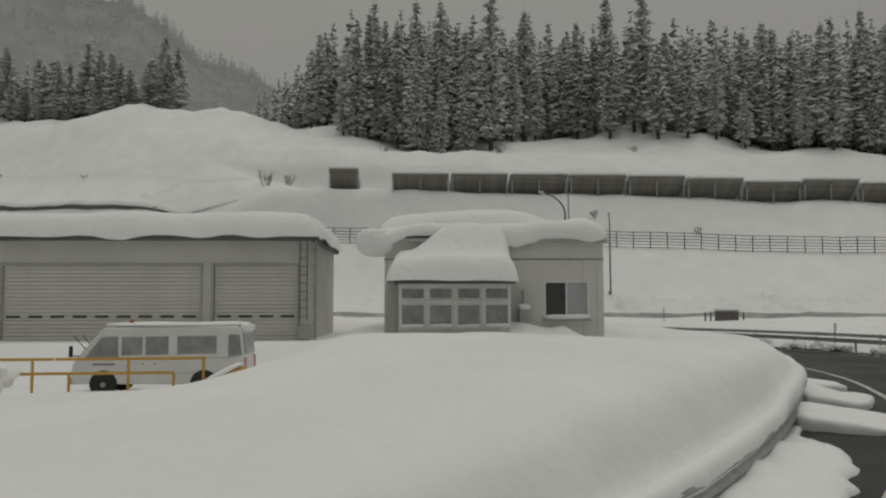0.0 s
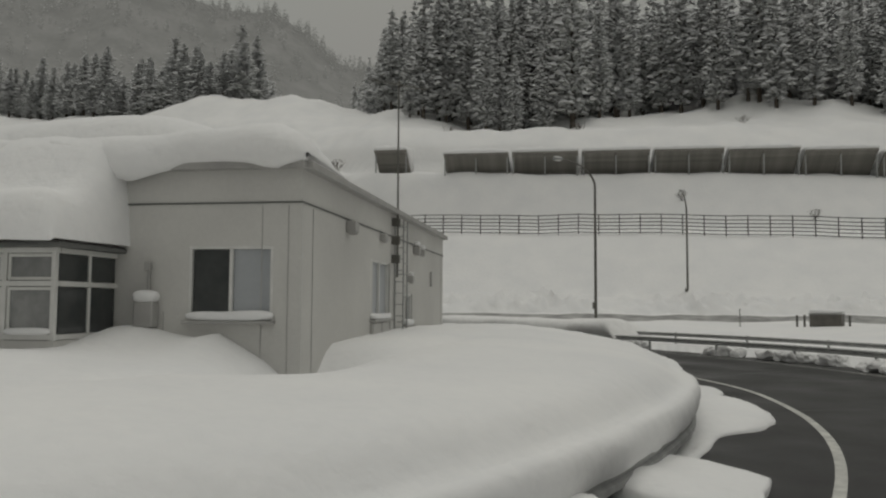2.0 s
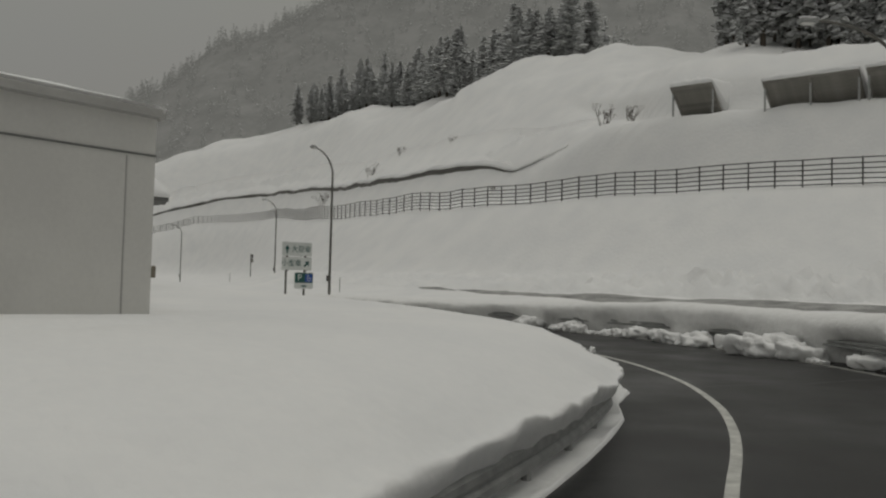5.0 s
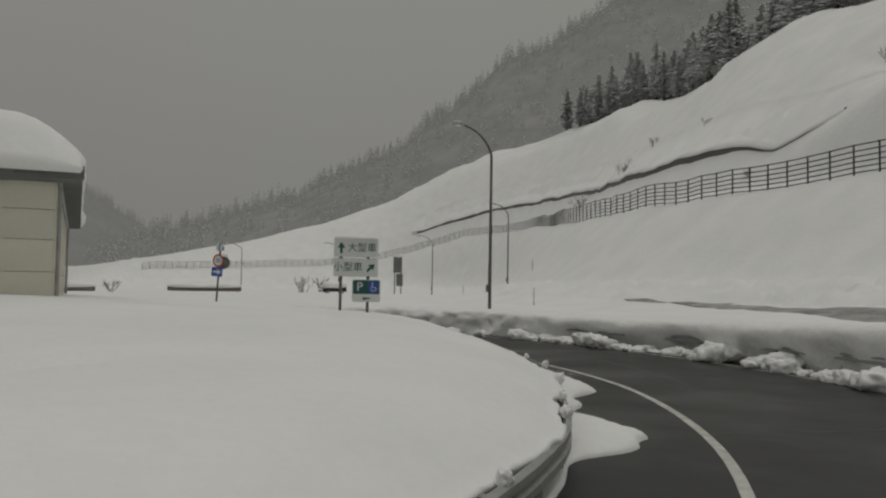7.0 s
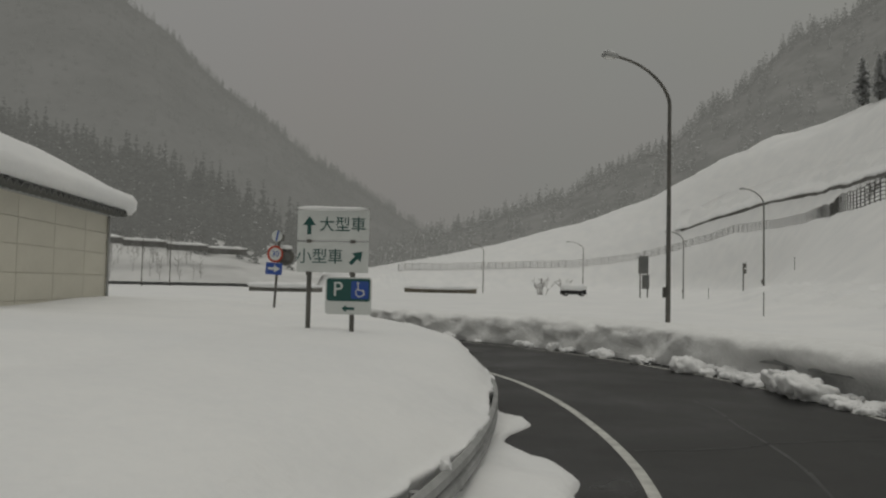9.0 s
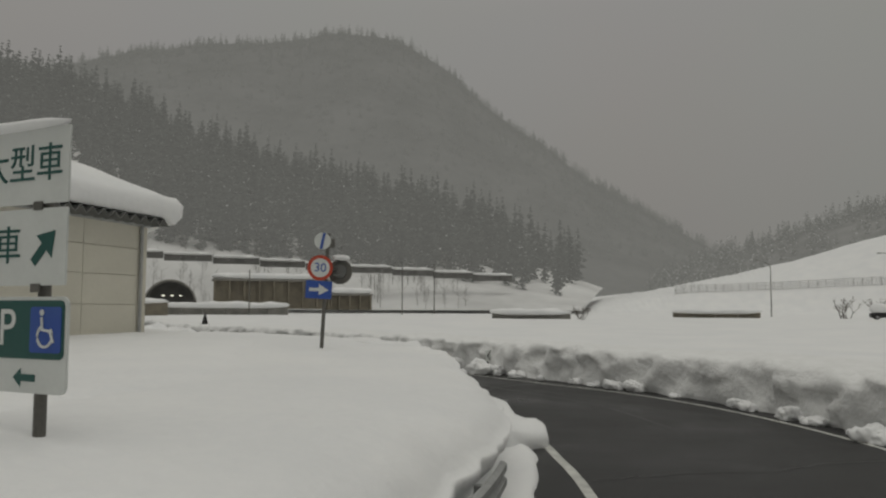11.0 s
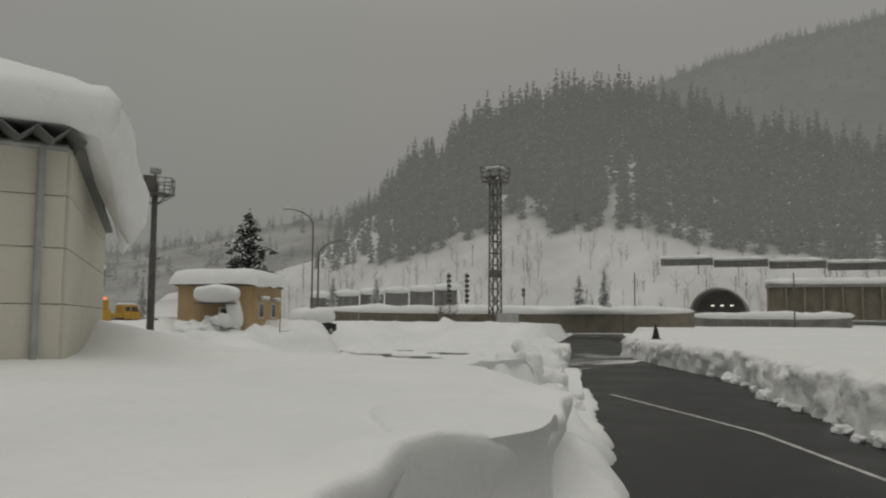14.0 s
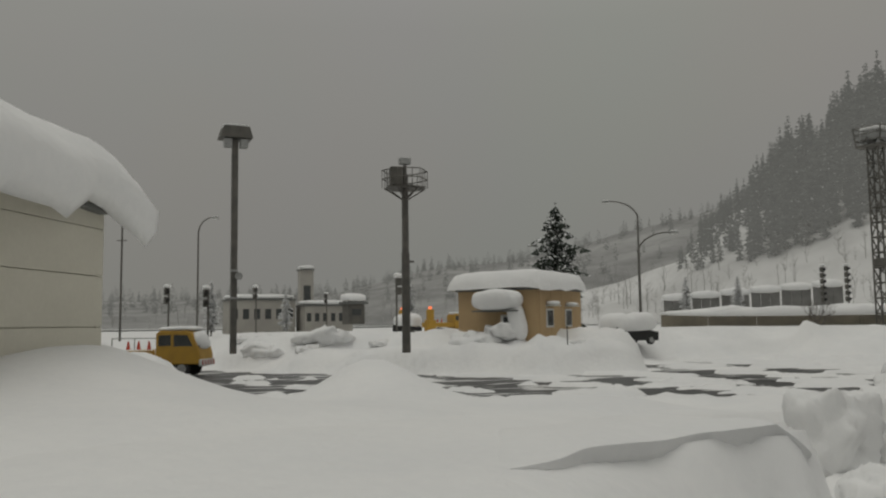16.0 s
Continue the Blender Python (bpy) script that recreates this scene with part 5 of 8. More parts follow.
        part("tie", bm, GALV, lad)
    for z in (1.9, 3.1, 4.3):
        bm = bmesh.new()
        tube(bm, [(OX1, 29.58, z), (OX1 + 0.24, 29.58, z)], 0.015, 6)
        part("bracket", bm, GALV, lad)
    # aerial mast with its fixings
    mast = new("aerial_mast")
    mast.parent = t
    bm = bmesh.new()
    tube(bm, [(OX1 + 0.14, 28.88, 3.0), (OX1 + 0.14, 28.88, 4.7), (OX1 + 0.14, 28.86, 7.9)], 0.028, 8, 0.02)
    part("pole", bm, STEEL_DARK, mast)
    for z in (3.45, 3.9, 4.35):
        bm = bmesh.new()
        box(bm, (OX1 + 0.1, 28.88, z), (0.2, 0.12, 0.2), 0.015)
        part("clamp", bm, STEEL_DARK, mast)
    bm = bmesh.new()
    tube(bm, [(OX1 - 0.5, 28.2, 7.75), (OX1 + 0.75, 29.35, 7.75)], 0.015, 6)
    for k in range(9):
        u = k / 8
        c = Vector((OX1 - 0.5 + 1.25 * u, 28.2 + 1.15 * u, 7.75))
        n = Vector((-0.68, 0.74, 0)) * (0.28 - 0.12 * u)
        tube(bm, [c - n, c + n], 0.008, 5)
    part("aerial", bm, STEEL_DARK, mast)
    # vents and lamps on the wall
    for y, z, s in ((24.9, 3.85, 0.26), (27.69, 3.87, 0.2), (31.65, 3.85, 0.24), (32.6, 3.84, 0.18), (30.9, 3.02, 0.2)):
        bm = bmesh.new()
        box(bm, (OX1 + s * 0.4, y, z), (s * 0.8, s, s * 0.9), 0.03)
        box(bm, (OX1 + s * 0.45, y, z - s * 0.5), (s * 0.5, s * 0.7, s * 0.2), 0.01)
        v = part("vent_hood", bm, TRIM_GREY, t)
        if y > 30:
            part("snow_tuft", moved(mound((s * 0.7, s * 0.9, s * 0.6), int(y * 3), k=2.5, amp=0.02, n=(6, 6, 4)), pose(OX1 + s * 0.45, y, z + s * 0.42)), SNOW, v, smooth=True)
    bm = bmesh.new()
    tube(bm, [(OX1 + 0.05, 34.2, 2.9), (OX1 + 0.05, 34.2, 3.35)], 0.03, 6)
    part("conduit", bm, TRIM_GREY, t)
    # meter box on the front wall
    bm = bmesh.new()
    box(bm, (5.95, OY0 - 0.12, 2.15), (0.34, 0.24, 0.42), 0.02)
    box(bm, (5.95, OY0 - 0.06, 2.6), (0.05, 0.05, 0.6), 0.01)
    box(bm, (5.95, OY0 - 0.09, 2.95), (0.1, 0.1, 0.14), 0.01)
    meter = part("meter_box", bm, TRIM_GREY, t, "small grey meter box capped with snow")
    part("snow_tuft", moved(mound((0.42, 0.34, 0.2), 8, k=2.6, amp=0.02, n=(6, 6, 4)), pose(5.95, OY0 - 0.13, 2.34)), SNOW, meter, smooth=True)
    # roof snow: deep over the front left, thin along the east side, lobes over the front
    deep = lambda x, y: (0.28 + 0.72 * float(sstep(np.array(8.6 - x), 0.0, 3.2))) * (1.0 + 0.45 * math.exp(-((x - 5.2) / 2.2) ** 2 - ((y - 23.5) / 2.5) ** 2))
    roof_snow(t, OX0, OX1, OY0, OY1, OZ + 0.1, 0.8, (0.3, 0.04, 0.1, 0.15), (0.12, 0.0, 0.0, 0.05), 31, soft=0.9, step=0.3, tilt=deep)
    front_drape(t)
    snow_on(t, pose(1.15, 22.6, OZ - 0.45), (1.3, 1.6, 1.0), 41, "snow_lobe", "rounded lobe of snow over the eave", k=2.6, amp=0.08, n=(12, 10, 7))
    return t


def make_porch():
    t = thing("sun_porch", pose(0, 0, 0), "white-framed glazed porch under a huge snow load", "porch")
    x0, x1, y0, y1 = 1.95, 5.35, 20.55, OY0 - 0.01
    zb, zs, zm, zt = 1.55, 1.82, 2.62, 3.12
    for a, b in (((x0, y0), (x1, y0)), ((x1, y0 + 0.06), (x1, y1)), ((x0, y1), (x0, y0 + 0.06))):
        bm = bmesh.new()
        wall_panel(bm, a, b, 0.3, zs - 0.05, 0.06)
        part("base_panel", bm, GREY_WALL, t)
    n = 4
    for k in range(n + 1):
        x = x0 + (x1 - x0) * k / n
        bm = bmesh.new()
        box(bm, (min(max(x, x0 + 0.04), x1 - 0.04), y0 + 0.03, (zs + zt) / 2), (0.075, 0.075, zt - zs + 0.1), 0.008)
        part("post", bm, ALU, t)
    for z in (zs, zm, zt):
        bm = bmesh.new()
        box(bm, ((x0 + x1) / 2, y0 + 0.03, z), (x1 - x0 + 0.04, 0.09, 0.08), 0.008)
        part("rail", bm, ALU, t)
        for x in (x0 + 0.03, x1 - 0.03):
            bm = bmesh.new()
            box(bm, (x, (y0 + y1) / 2 + 0.05, z), (0.08, y1 - y0 - 0.1, 0.08), 0.008)
            part("rail", bm, ALU, t)
    for k in range(n):
        x = x0 + (x1 - x0) * (k + 0.5) / n
        for za, zb2 in ((zs, zm), (zm, zt)):
            p = new("sash")
            p.parent = t
            bm = bmesh.new()
            w, h = (x1 - x0) / n - 0.09, zb2 - za - 0.09
            for c, s in (((0, 0, h / 2 - 0.03), (w, 0.04, 0.05)), ((0, 0, -h / 2 + 0.03), (w, 0.04, 0.05)), ((-w / 2 + 0.025, 0, 0), (0.05, 0.04, h - 0.1)), ((w / 2 - 0.025, 0, 0), (0.05, 0.04, h - 0.1))):
                box(bm, (x + c[0], y0 + 0.035, (za + zb2) / 2 + c[2]), s, 0.005)
            part("sash_frame", bm, ALU, p)
            bm = bmesh.new()
            box(bm, (x, y0 + 0.045, (za + zb2) / 2), (w - 0.1, 0.01, h - 0.1))
            part("pane", bm, PALE_GLASS, p)
            if za == zs:
                part("snow_ledge", moved(mound((w, 0.16, 0.1), 60 + k, k=3, amp=0.015, n=(8, 4, 4)), pose(x, y0 - 0.02, zs + 0.03)), SNOW, p, smooth=True)
    for x in (x0 + 0.035, x1 - 0.035):
        for k in range(2):
            y = y0 + 0.1 + (y1 - y0 - 0.1) * (k + 0.5) / 2
            for za, zb2 in ((zs, zm), (zm, zt)):
                bm = bmesh.new()
                box(bm, (x, y, (za + zb2) / 2), (0.012, (y1 - y0) / 2 - 0.1, zb2 - za - 0.1))
                part("pane", bm, GLASS, t)
        bm = bmesh.new()
        box(bm, (x, (y0 + y1) / 2 + 0.05, (zs + zt) / 2), (0.07, 0.06, zt - zs), 0.006)
        part("post", bm, ALU, t)
    bm = bmesh.new()
    box(bm, ((x0 + x1) / 2, (y0 + y1) / 2 - 0.06, zt + 0.08), (x1 - x0 + 0.3, y1 - y0 + 0.2, 0.08), 0.02)
    part("roof", bm, FASCIA, t)
    # near-black box added for the dimness inside the porch
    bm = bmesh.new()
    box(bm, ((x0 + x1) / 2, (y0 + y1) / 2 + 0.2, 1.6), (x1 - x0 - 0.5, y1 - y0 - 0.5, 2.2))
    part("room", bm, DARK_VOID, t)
    def load(x, y):
        back = float(sstep(np.array(y), 20.9, 22.1))
        right = float(sstep(np.array(x), 2.2, 3.7))
        return 0.72 + 0.35 * back + 0.85 * back * right + 0.12 * right

    roof_snow(t, x0 - 0.05, x1 + 0.05, y0 - 0.1, y1 + 0.35, zt + 0.12, 1.0, (0.34, 0.16, 0.34, 0.0), (0.18, 0.12, 0.16, 0.0), 71, soft=0.5, step=0.16, tilt=load, label="huge rounded snow load stepping up to the office roof")
    return t


make_office()
make_porch()


# ---- the garage ----
GY, GX1, GZT = 29.3, -1.85, 5.15


def make_garage():
    t = thing("garage_building", pose(0, 0, 0), "long grey garage with roller shutters under deep snow", "building")
    x0 = -22.0
    doors = ((-14.3, -6.35), (-5.8, -2.38))
    bm = bmesh.new()
    wall_panel(bm, (x0, GY), (GX1, GY), 0, GZT, 0.25, [(a - x0, b - x0, 0.0, 4.13) for a, b in doors])
    part("wall", bm, GREY_WALL, t)
    bm = bmesh.new()
    wall_panel(bm, (GX1, GY + 0.25), (GX1, GY + 9), 0, GZT, 0.25)
    part("wall", bm, GREY_WALL, t)
    bm = bmesh.new()
    wall_panel(bm, (x0, GY + 9), (x0, GY + 0.25), 0, GZT, 0.25)
    part("wall", bm, GREY_WALL, t)
    bm = bmesh.new()
    wall_panel(bm, (GX1, GY + 9), (x0, GY + 9), 0, GZT, 0.25)
    part("wall", bm, GREY_WALL, t)
    bm = bmesh.new()
    box(bm, ((x0 + GX1) / 2, GY + 4.4, GZT + 0.1), (GX1 - x0 + 0.5, 9.6, 0.2), 0.03)
    part("roof", bm, FASCIA, t)
    for a, b in doors:
        d = new("roller_door")
        d.parent = t
        n, h = 26, 4.13 / 26
        bm = bmesh.new()
        box(bm, (0, 0, 0), (b - a - 0.04, 0.05, h * 0.93), 0.012)
        slat = part("slat", bm, SHUTTER, d)
        slat.location = ((a + b) / 2, GY + 0.14, h / 2)
        for k in range(1, n):
            o = new("slat", slat.data)
            o.parent = d
            o.location = ((a + b) / 2, GY + 0.14, h * (k + 0.5))
        bm = bmesh.new()
        for q in ((a - 0.05), (b + 0.05)):
            box(bm, (q, GY - 0.02, 2.1), (0.1, 0.05, 4.3), 0.008)
        box(bm, ((a + b) / 2, GY - 0.021, 4.18), (b - a + 0.2, 0.05, 0.1), 0.008)
        part("door_frame", bm, TRIM_GREY, d)
        m = max(3, round((b - a) / 0.86))
        for k in range(m):
            bm = bmesh.new()
            cx = a + (b - a) * (k + 0.5) / m
            box(bm, (cx, GY + 0.10, 2.06), (0.55, 0.03, 0.10), 0.01)
            part("slot_window", bm, GLASS, d)
    # ladder-like downpipe on the corner
    bm = bmesh.new()
    tube(bm, [(GX1 + 0.14, GY + 0.3, 0.8), (GX1 + 0.14, GY + 0.3, GZT + 0.3)], 0.05, 8)
    part("downpipe", bm, TRIM_GREY, t)
    for z in (1.7, 2.5, 3.3, 4.1, 4.8):
        bm = bmesh.new()
        box(bm, (GX1 + 0.08, GY + 0.3, z), (0.2, 0.16, 0.04), 0.006)
        part("pipe_bracket", bm, TRIM_GREY, t)
    lad = new("ladder")
    lad.parent = t
    for x in (-2.28, -1.98):
        bm = bmesh.new()
        tube(bm, [(x, GY - 0.16, 1.9), (x, GY - 0.16, GZT)], 0.022, 6)
        part("stile", bm, STEEL_DARK, lad)
    for k in range(9):
        bm = bmesh.new()
        tube(bm, [(-2.28, GY - 0.16, 2.05 + 0.34 * k), (-1.98, GY - 0.16, 2.05 + 0.34 * k)], 0.015, 6)
        part("rung", bm, STEEL_DARK, lad)
    bm = bmesh.new()
    box(bm, (-2.05, GY - 0.2, 1.4), (0.5, 0.35, 0.55), 0.03)
    part("cabinet", bm, TRIM_GREY, t)
    roof_snow(t, x0, GX1, GY, GY + 9, GZT + 0.2, 1.0, (0.5, 0.45, 0.75, 0.5), (0.2, 0.35, 0.28, 0.1), 81, soft=1.0, step=0.4, label="deep snow on the roof curling over the eave")
    return t


make_garage()


# ---- the depot with its corrugated roof edge ----
DP = [(-6.7, 45.9), (-24.9, 47.75), (-27.66, 40.35), (-7.6, 38.2)]


def make_depot():
    t = thing("depot_building", pose(0, 0, 0), "beige panelled depot with a corrugated roof edge in snow", "building")
    zt = 4.85
    for i, (a, b) in enumerate(((DP[1], DP[0]), (DP[2], DP[1]), (DP[3], DP[2]), (DP[0], DP[3]))):
        a, b = Vector((*a, 0)), Vector((*b, 0))
        d = (b - a).normalized()
        bm = bmesh.new()
        wall_panel(bm, (a + d * 0.16)[:2], b[:2], 0, zt, -0.15)
        part("wall", bm, BEIGE_WALL, t)
        # separate panels, three high, with narrow joints
        ln = (b - a).length
        m = max(2, round(ln / 2.7))
        rot = Matrix.Rotation(math.atan2(d.y, d.x), 4, "Z")
        out = Vector((-d.y, d.x, 0))
        w, zs = ln / m, (0.3, 1.75, 2.55, 3.35, 4.1, 4.8)
        bmp = {}
        for k in range(m):
            for q0, q1 in zip(zs, zs[1:]):
                hgt = q1 - q0
                if hgt not in bmp:
                    bm = bmesh.new()
                    box(bm, (0, 0, 0), (w - 0.018, 0.05, hgt - 0.014), 0.006)
                    me = bpy.data.meshes.new("panel")
                    bm.to_mesh(me)
                    bm.free()
                    me.materials.append(BEIGE_WALL)
                    bmp[hgt] = me
                o = new("panel", bmp[hgt])
                o.parent = t
                c = a + d * (w * (k + 0.5)) + out * 0.022
                o.matrix_local = Matrix.Translation((c.x, c.y, (q0 + q1) / 2)) @ rot
    c = sum((Vector((*p, 0)) for p in DP), Vector()) / 4
    bm = bmesh.new()
    vs0 = [bm.verts.new((*((Vector((*p, 0)) - c) * 1.0 + c)[:2], zt - 0.02)) for p in DP]
    vs1 = [bm.verts.new((v.co.x, v.co.y, zt + 0.05)) for v in vs0]
    bm.faces.new(vs0)
    bm.faces.new(vs1[::-1])
    for k in range(4):
        bm.faces.new((vs0[k], vs1[k], vs1[(k + 1) % 4], vs0[(k + 1) % 4]))
    bmesh.ops.recalc_face_normals(bm, faces=bm.faces)
    part("roof", bm, FASCIA, t)
    # corrugated deck jutting out along the north side
    a, b = Vector((*DP[0], 0)), Vector((*DP[1], 0))
    d = (b - a).normalized()
    nrm = Vector((d.y, -d.x, 0))
    ln = (b - a).length + 0.45
    n = round(ln / 0.21)
    bm = bmesh.new()
    prev = None
    for k in range(n + 1):
        base = a - d * 0.3 + d * (ln * k / n)
        z = zt + (0.02 if k % 2 else 0.20)
        ring = [bm.verts.new((*(base + nrm * q)[:2], z + e)) for q, e in ((0.62, -0.06), (0.62, -0.09), (-0.9, -0.03), (-0.9, 0.0))]
        if prev:
            for j in range(4):
                bm.faces.new((prev[j], prev[(j + 1) % 4], ring[(j + 1) % 4], ring[j]))
        prev = ring
    bmesh.ops.recalc_face_normals(bm, faces=bm.faces)
    part("corrugated_deck", bm, FASCIA, t, "dark corrugated steel deck edge")
    bm = bmesh.new()
    p0, p1 = a + nrm * 0.10, b + nrm * 0.10
    tube(bm, [(p0.x, p0.y, zt - 0.06), (p1.x, p1.y, zt - 0.06)], 0.05, 8)
    part("gutter", bm, GALV, t)
    for q, nm in ((b - d * 0.35, "downpipe"), (a + d * 0.25, "downpipe")):
        e = q + nrm * 0.12
        bm = bmesh.new()
        tube(bm, [(e.x, e.y, 0.5), (e.x, e.y, zt - 0.05)], 0.05, 8)
        part(nm, bm, GALV, t)
    # plain fascia on the east side
    e0, e1 = Vector((*DP[3], 0)), Vector((*DP[0], 0))
    de = (e1 - e0).normalized()
    rot = Matrix.Rotation(math.atan2(de.y, de.x), 4, "Z")
    ce = (e0 + e1) / 2 + Vector((de.y, -de.x, 0)) * 0.14 + de * 0.33
    bm = bmesh.new()
    box(bm, (ce.x, ce.y, zt + 0.2), ((e1 - e0).length + 0.66, 0.3, 0.34), 0.02, rot)
    part("fascia", bm, FASCIA, t)
    # eave trim on the west side
    w0, w1 = Vector((*DP[1], 0)), Vector((*DP[2], 0))
    bm = bmesh.new()
    dw = (w1 - w0).normalized()
    cw = (w0 + w1) / 2 + Vector((dw.y, -dw.x, 0)) * 0.1
    box(bm, (cw.x, cw.y, zt + 0.02), ((w1 - w0).length - 0.3, 0.20, 0.10), 0.02, Matrix.Rotation(math.atan2(dw.y, dw.x), 4, "Z"))
    part("eave_trim", bm, FASCIA, t)
    turn = math.degrees(math.atan2(-d.y, -d.x))
    # one long load of snow, thinning to a blunt slab that hangs over the slanting west eave
    nx, ny = 56, 26
    bm = bmesh.new()
    rows = []
    for i in range(nx + 1):
        for_x = []
        for j in range(ny + 1):
            u, v = i / nx, 0.5 - 0.5 * math.cos(math.pi * j / ny)
            u = u ** 1.35
            y = -4.3 + 8.65 * v
            wall = -9.23 + (y - 3.79) * 0.2765
            juts = 0.24 + 0.38 * float(sstep(np.array(y), -4.3, -0.5))
            west = wall - juts - 0.08 * math.sin(y * 1.1 + 1) - 0.05 * math.sin(y * 2.7)
            x = west + (9.55 - west) * u
            w = x - west
            out = max(wall - x, 0.0)
            y += 0.12 * v * math.exp(-w / 0.7) + 0.05 * noise.noise(Vector((x * 0.8, v * 2, 5)))
            north, south, east = 4.4 - y, y + 4.5, 9.55 - x
            h = (0.80 + 0.68 * (1 - math.exp(-w / 3.2))) * (1.12 - 0.60 * float(sstep(np.array(3.5 - y), 0.0, 5.5)))
            e = lambda q, soft, rim: rim + (1 - rim) * (1 - (1 - min(max(q, 0) / soft, 1)) ** 2)
            h *= e(north, 1.9, 0.34 + 0.40 * math.exp(-w / 1.3)) * e(south, 1.2, 0.3) * e(east, 1.2, 0.25)
            h *= 1 + 0.05 * noise.noise(Vector((x * 0.5, y * 0.5, 3)))
            drop = 1.0 * min(out / juts, 1.1) ** 0.8 * (1.0 + 0.12 * math.sin(y * 0.9 + 0.6) + 0.12 * math.sin(y * 2.3) + 0.05 * math.sin(y * 5.1))
            drop = max(drop, 0.25 * out) * (1 - 0.75 * float(sstep(np.array(y), 1.6, 4.0)))
            for_x.append((x, y, h - 0.42 * drop, -0.01 - drop, w))
        rows.append(for_x)
    top = [[bm.verts.new((p[0], p[1], p[2])) for p in r] for r in rows]
    low = [[bm.verts.new((p[0], p[1], p[3])) for p in r] for r in rows]
    for i in range(nx):
        for j in range(ny):
            bm.faces.new((top[i][j], top[i + 1][j], top[i + 1][j + 1], top[i][j + 1]))
            bm.faces.new((low[i][j], low[i][j + 1], low[i + 1][j + 1], low[i + 1][j]))
    # blunt sides with a slight belly
    rim = [(0, j) for j in range(ny)] + [(i, ny) for i in range(nx)] + [(nx, j) for j in range(ny, 0, -1)] + [(i, 0) for i in range(nx, 0, -1)]
    mids = []
    for i, j in rim:
        a0, b0 = top[i][j].co, low[i][j].co
        push = Vector(((-1 if i == 0 else 1 if i == nx else 0), (1 if j == ny else -1 if j == 0 else 0), 0)) * 0.25 * (a0.z - b0.z)
        mids.append((bm.verts.new(a0.lerp(b0, 0.3) + push * 0.8), bm.verts.new(a0.lerp(b0, 0.7) + push * 0.7)))
    for k in range(len(rim)):
        (i, j), (i2, j2) = rim[k], rim[(k + 1) % len(rim)]
        m0, m1 = mids[k], mids[(k + 1) % len(rim)]
        bm.faces.new((top[i][j], top[i2][j2], m1[0], m0[0]))
        bm.faces.new((m0[0], m1[0], m1[1], m0[1]))
        bm.faces.new((m0[1], m1[1], low[i2][j2], low[i][j]))
    bmesh.ops.recalc_face_normals(bm, faces=bm.faces)
    ob = part("roof_snow", bm, SNOW, t, "deep smooth snow ending in a blunt overhanging slab", smooth=True)
    ob.matrix_local = pose(-16.1, 43.05, zt + 0.19, 0, 0, turn)
    # the roof falls half a metre towards the back
    for o in list(t.children):
        if o.type != "MESH":
            continue
        if o.data.users > 1:
            o.data = o.data.copy()
        inv = o.matrix_local.inverted()
        for v in o.data.vertices:
            w = o.matrix_local @ v.co
            back = min(max(-(w - a).dot(nrm) / 7.8, 0.0), 1.1)
            w.z -= 0.52 * back * min(max((w.z - 2.2) / (zt - 2.2), 0.0), 1.0)
            v.co = inv @ w
    return t


make_depot()


def make_annex():
    """The low annex behind the office with its dome of snow."""
    t = thing("annex_building", pose(0, 0, 0), "small grey annex with a flat slab roof and domed snow", "building")
    bm = bmesh.new()
    box(bm, (3.0, 37.98, 1.1), (2.6, 2.3, 2.2), 0.02)
    part("wall", bm, GREY_WALL, t)
    bm = bmesh.new()
    box(bm, (3.05, 38.1, 2.32), (3.1, 2.5, 0.24), 0.02)
    part("roof", bm, BROWN_CONC, t, "weathered slab roof")
    snow_on(t, pose(3.05, 38.1, 2.4), (3.4, 2.8, 1.6), 97, "roof_snow", "tall dome of snow", k=2.7, amp=0.05, n=(14, 14, 8))
    return t


make_annex()

# ---- lamps ----
def make_lamp(x, y, z, aim, h=8.2, reach=2.9, rise=1.35, label="tall grey street lamp with a curved arm in snow"):
    """A street lamp whose pole bends over; aim: the way the arm points, in degrees from +x."""
    t = thing("street_lamp", pose(x, y, z, 0, 0, aim), label, "street lamp", "street lamps")
    bm = bmesh.new()
    tube(bm, [(0, 0, -0.6), (0, 0, h * 0.45), (0, 0, h)], 0.095, 10, 0.07, cap=False)
    part("pole", bm, STEEL_DARK, t)
    bm = bmesh.new()
    pts = [(reach * (1 - math.cos(a)) ** 1.25 * 0.985 if False else reach * (u ** 1.7), 0, h + rise * math.sin(u * math.pi / 2)) for u, a in ((k / 14, k) for k in range(15))]
    tube(bm, pts, 0.07, 10, 0.045)
    part("arm", bm, STEEL_DARK, t)
    e = Vector(pts[-1])
    bm = bmesh.new()
    box(bm, (e.x + 0.26, 0, e.z - 0.02), (0.66, 0.30, 0.15), 0.06, Matrix.Rotation(radians(4), 4, "Y"))
    head = part("head", bm, GALV, t)
    bm = bmesh.new()
    box(bm, (e.x + 0.3, 0, e.z - 0.11), (0.42, 0.22, 0.06), 0.025)
    part("lens", bm, ALU, head)
    part("snow_tuft", moved(mound((0.6, 0.26, 0.09), 3, k=2.6, amp=0.01, n=(6, 4, 3)), pose(e.x + 0.26, 0, e.z + 0.04)), SNOW, head, smooth=True)
    bm = bmesh.new()
    box(bm, (0.0, -0.12, 0.75), (0.2, 0.16, 0.4), 0.02)
    part("control_box", bm, STEEL_DARK, t)
    return t


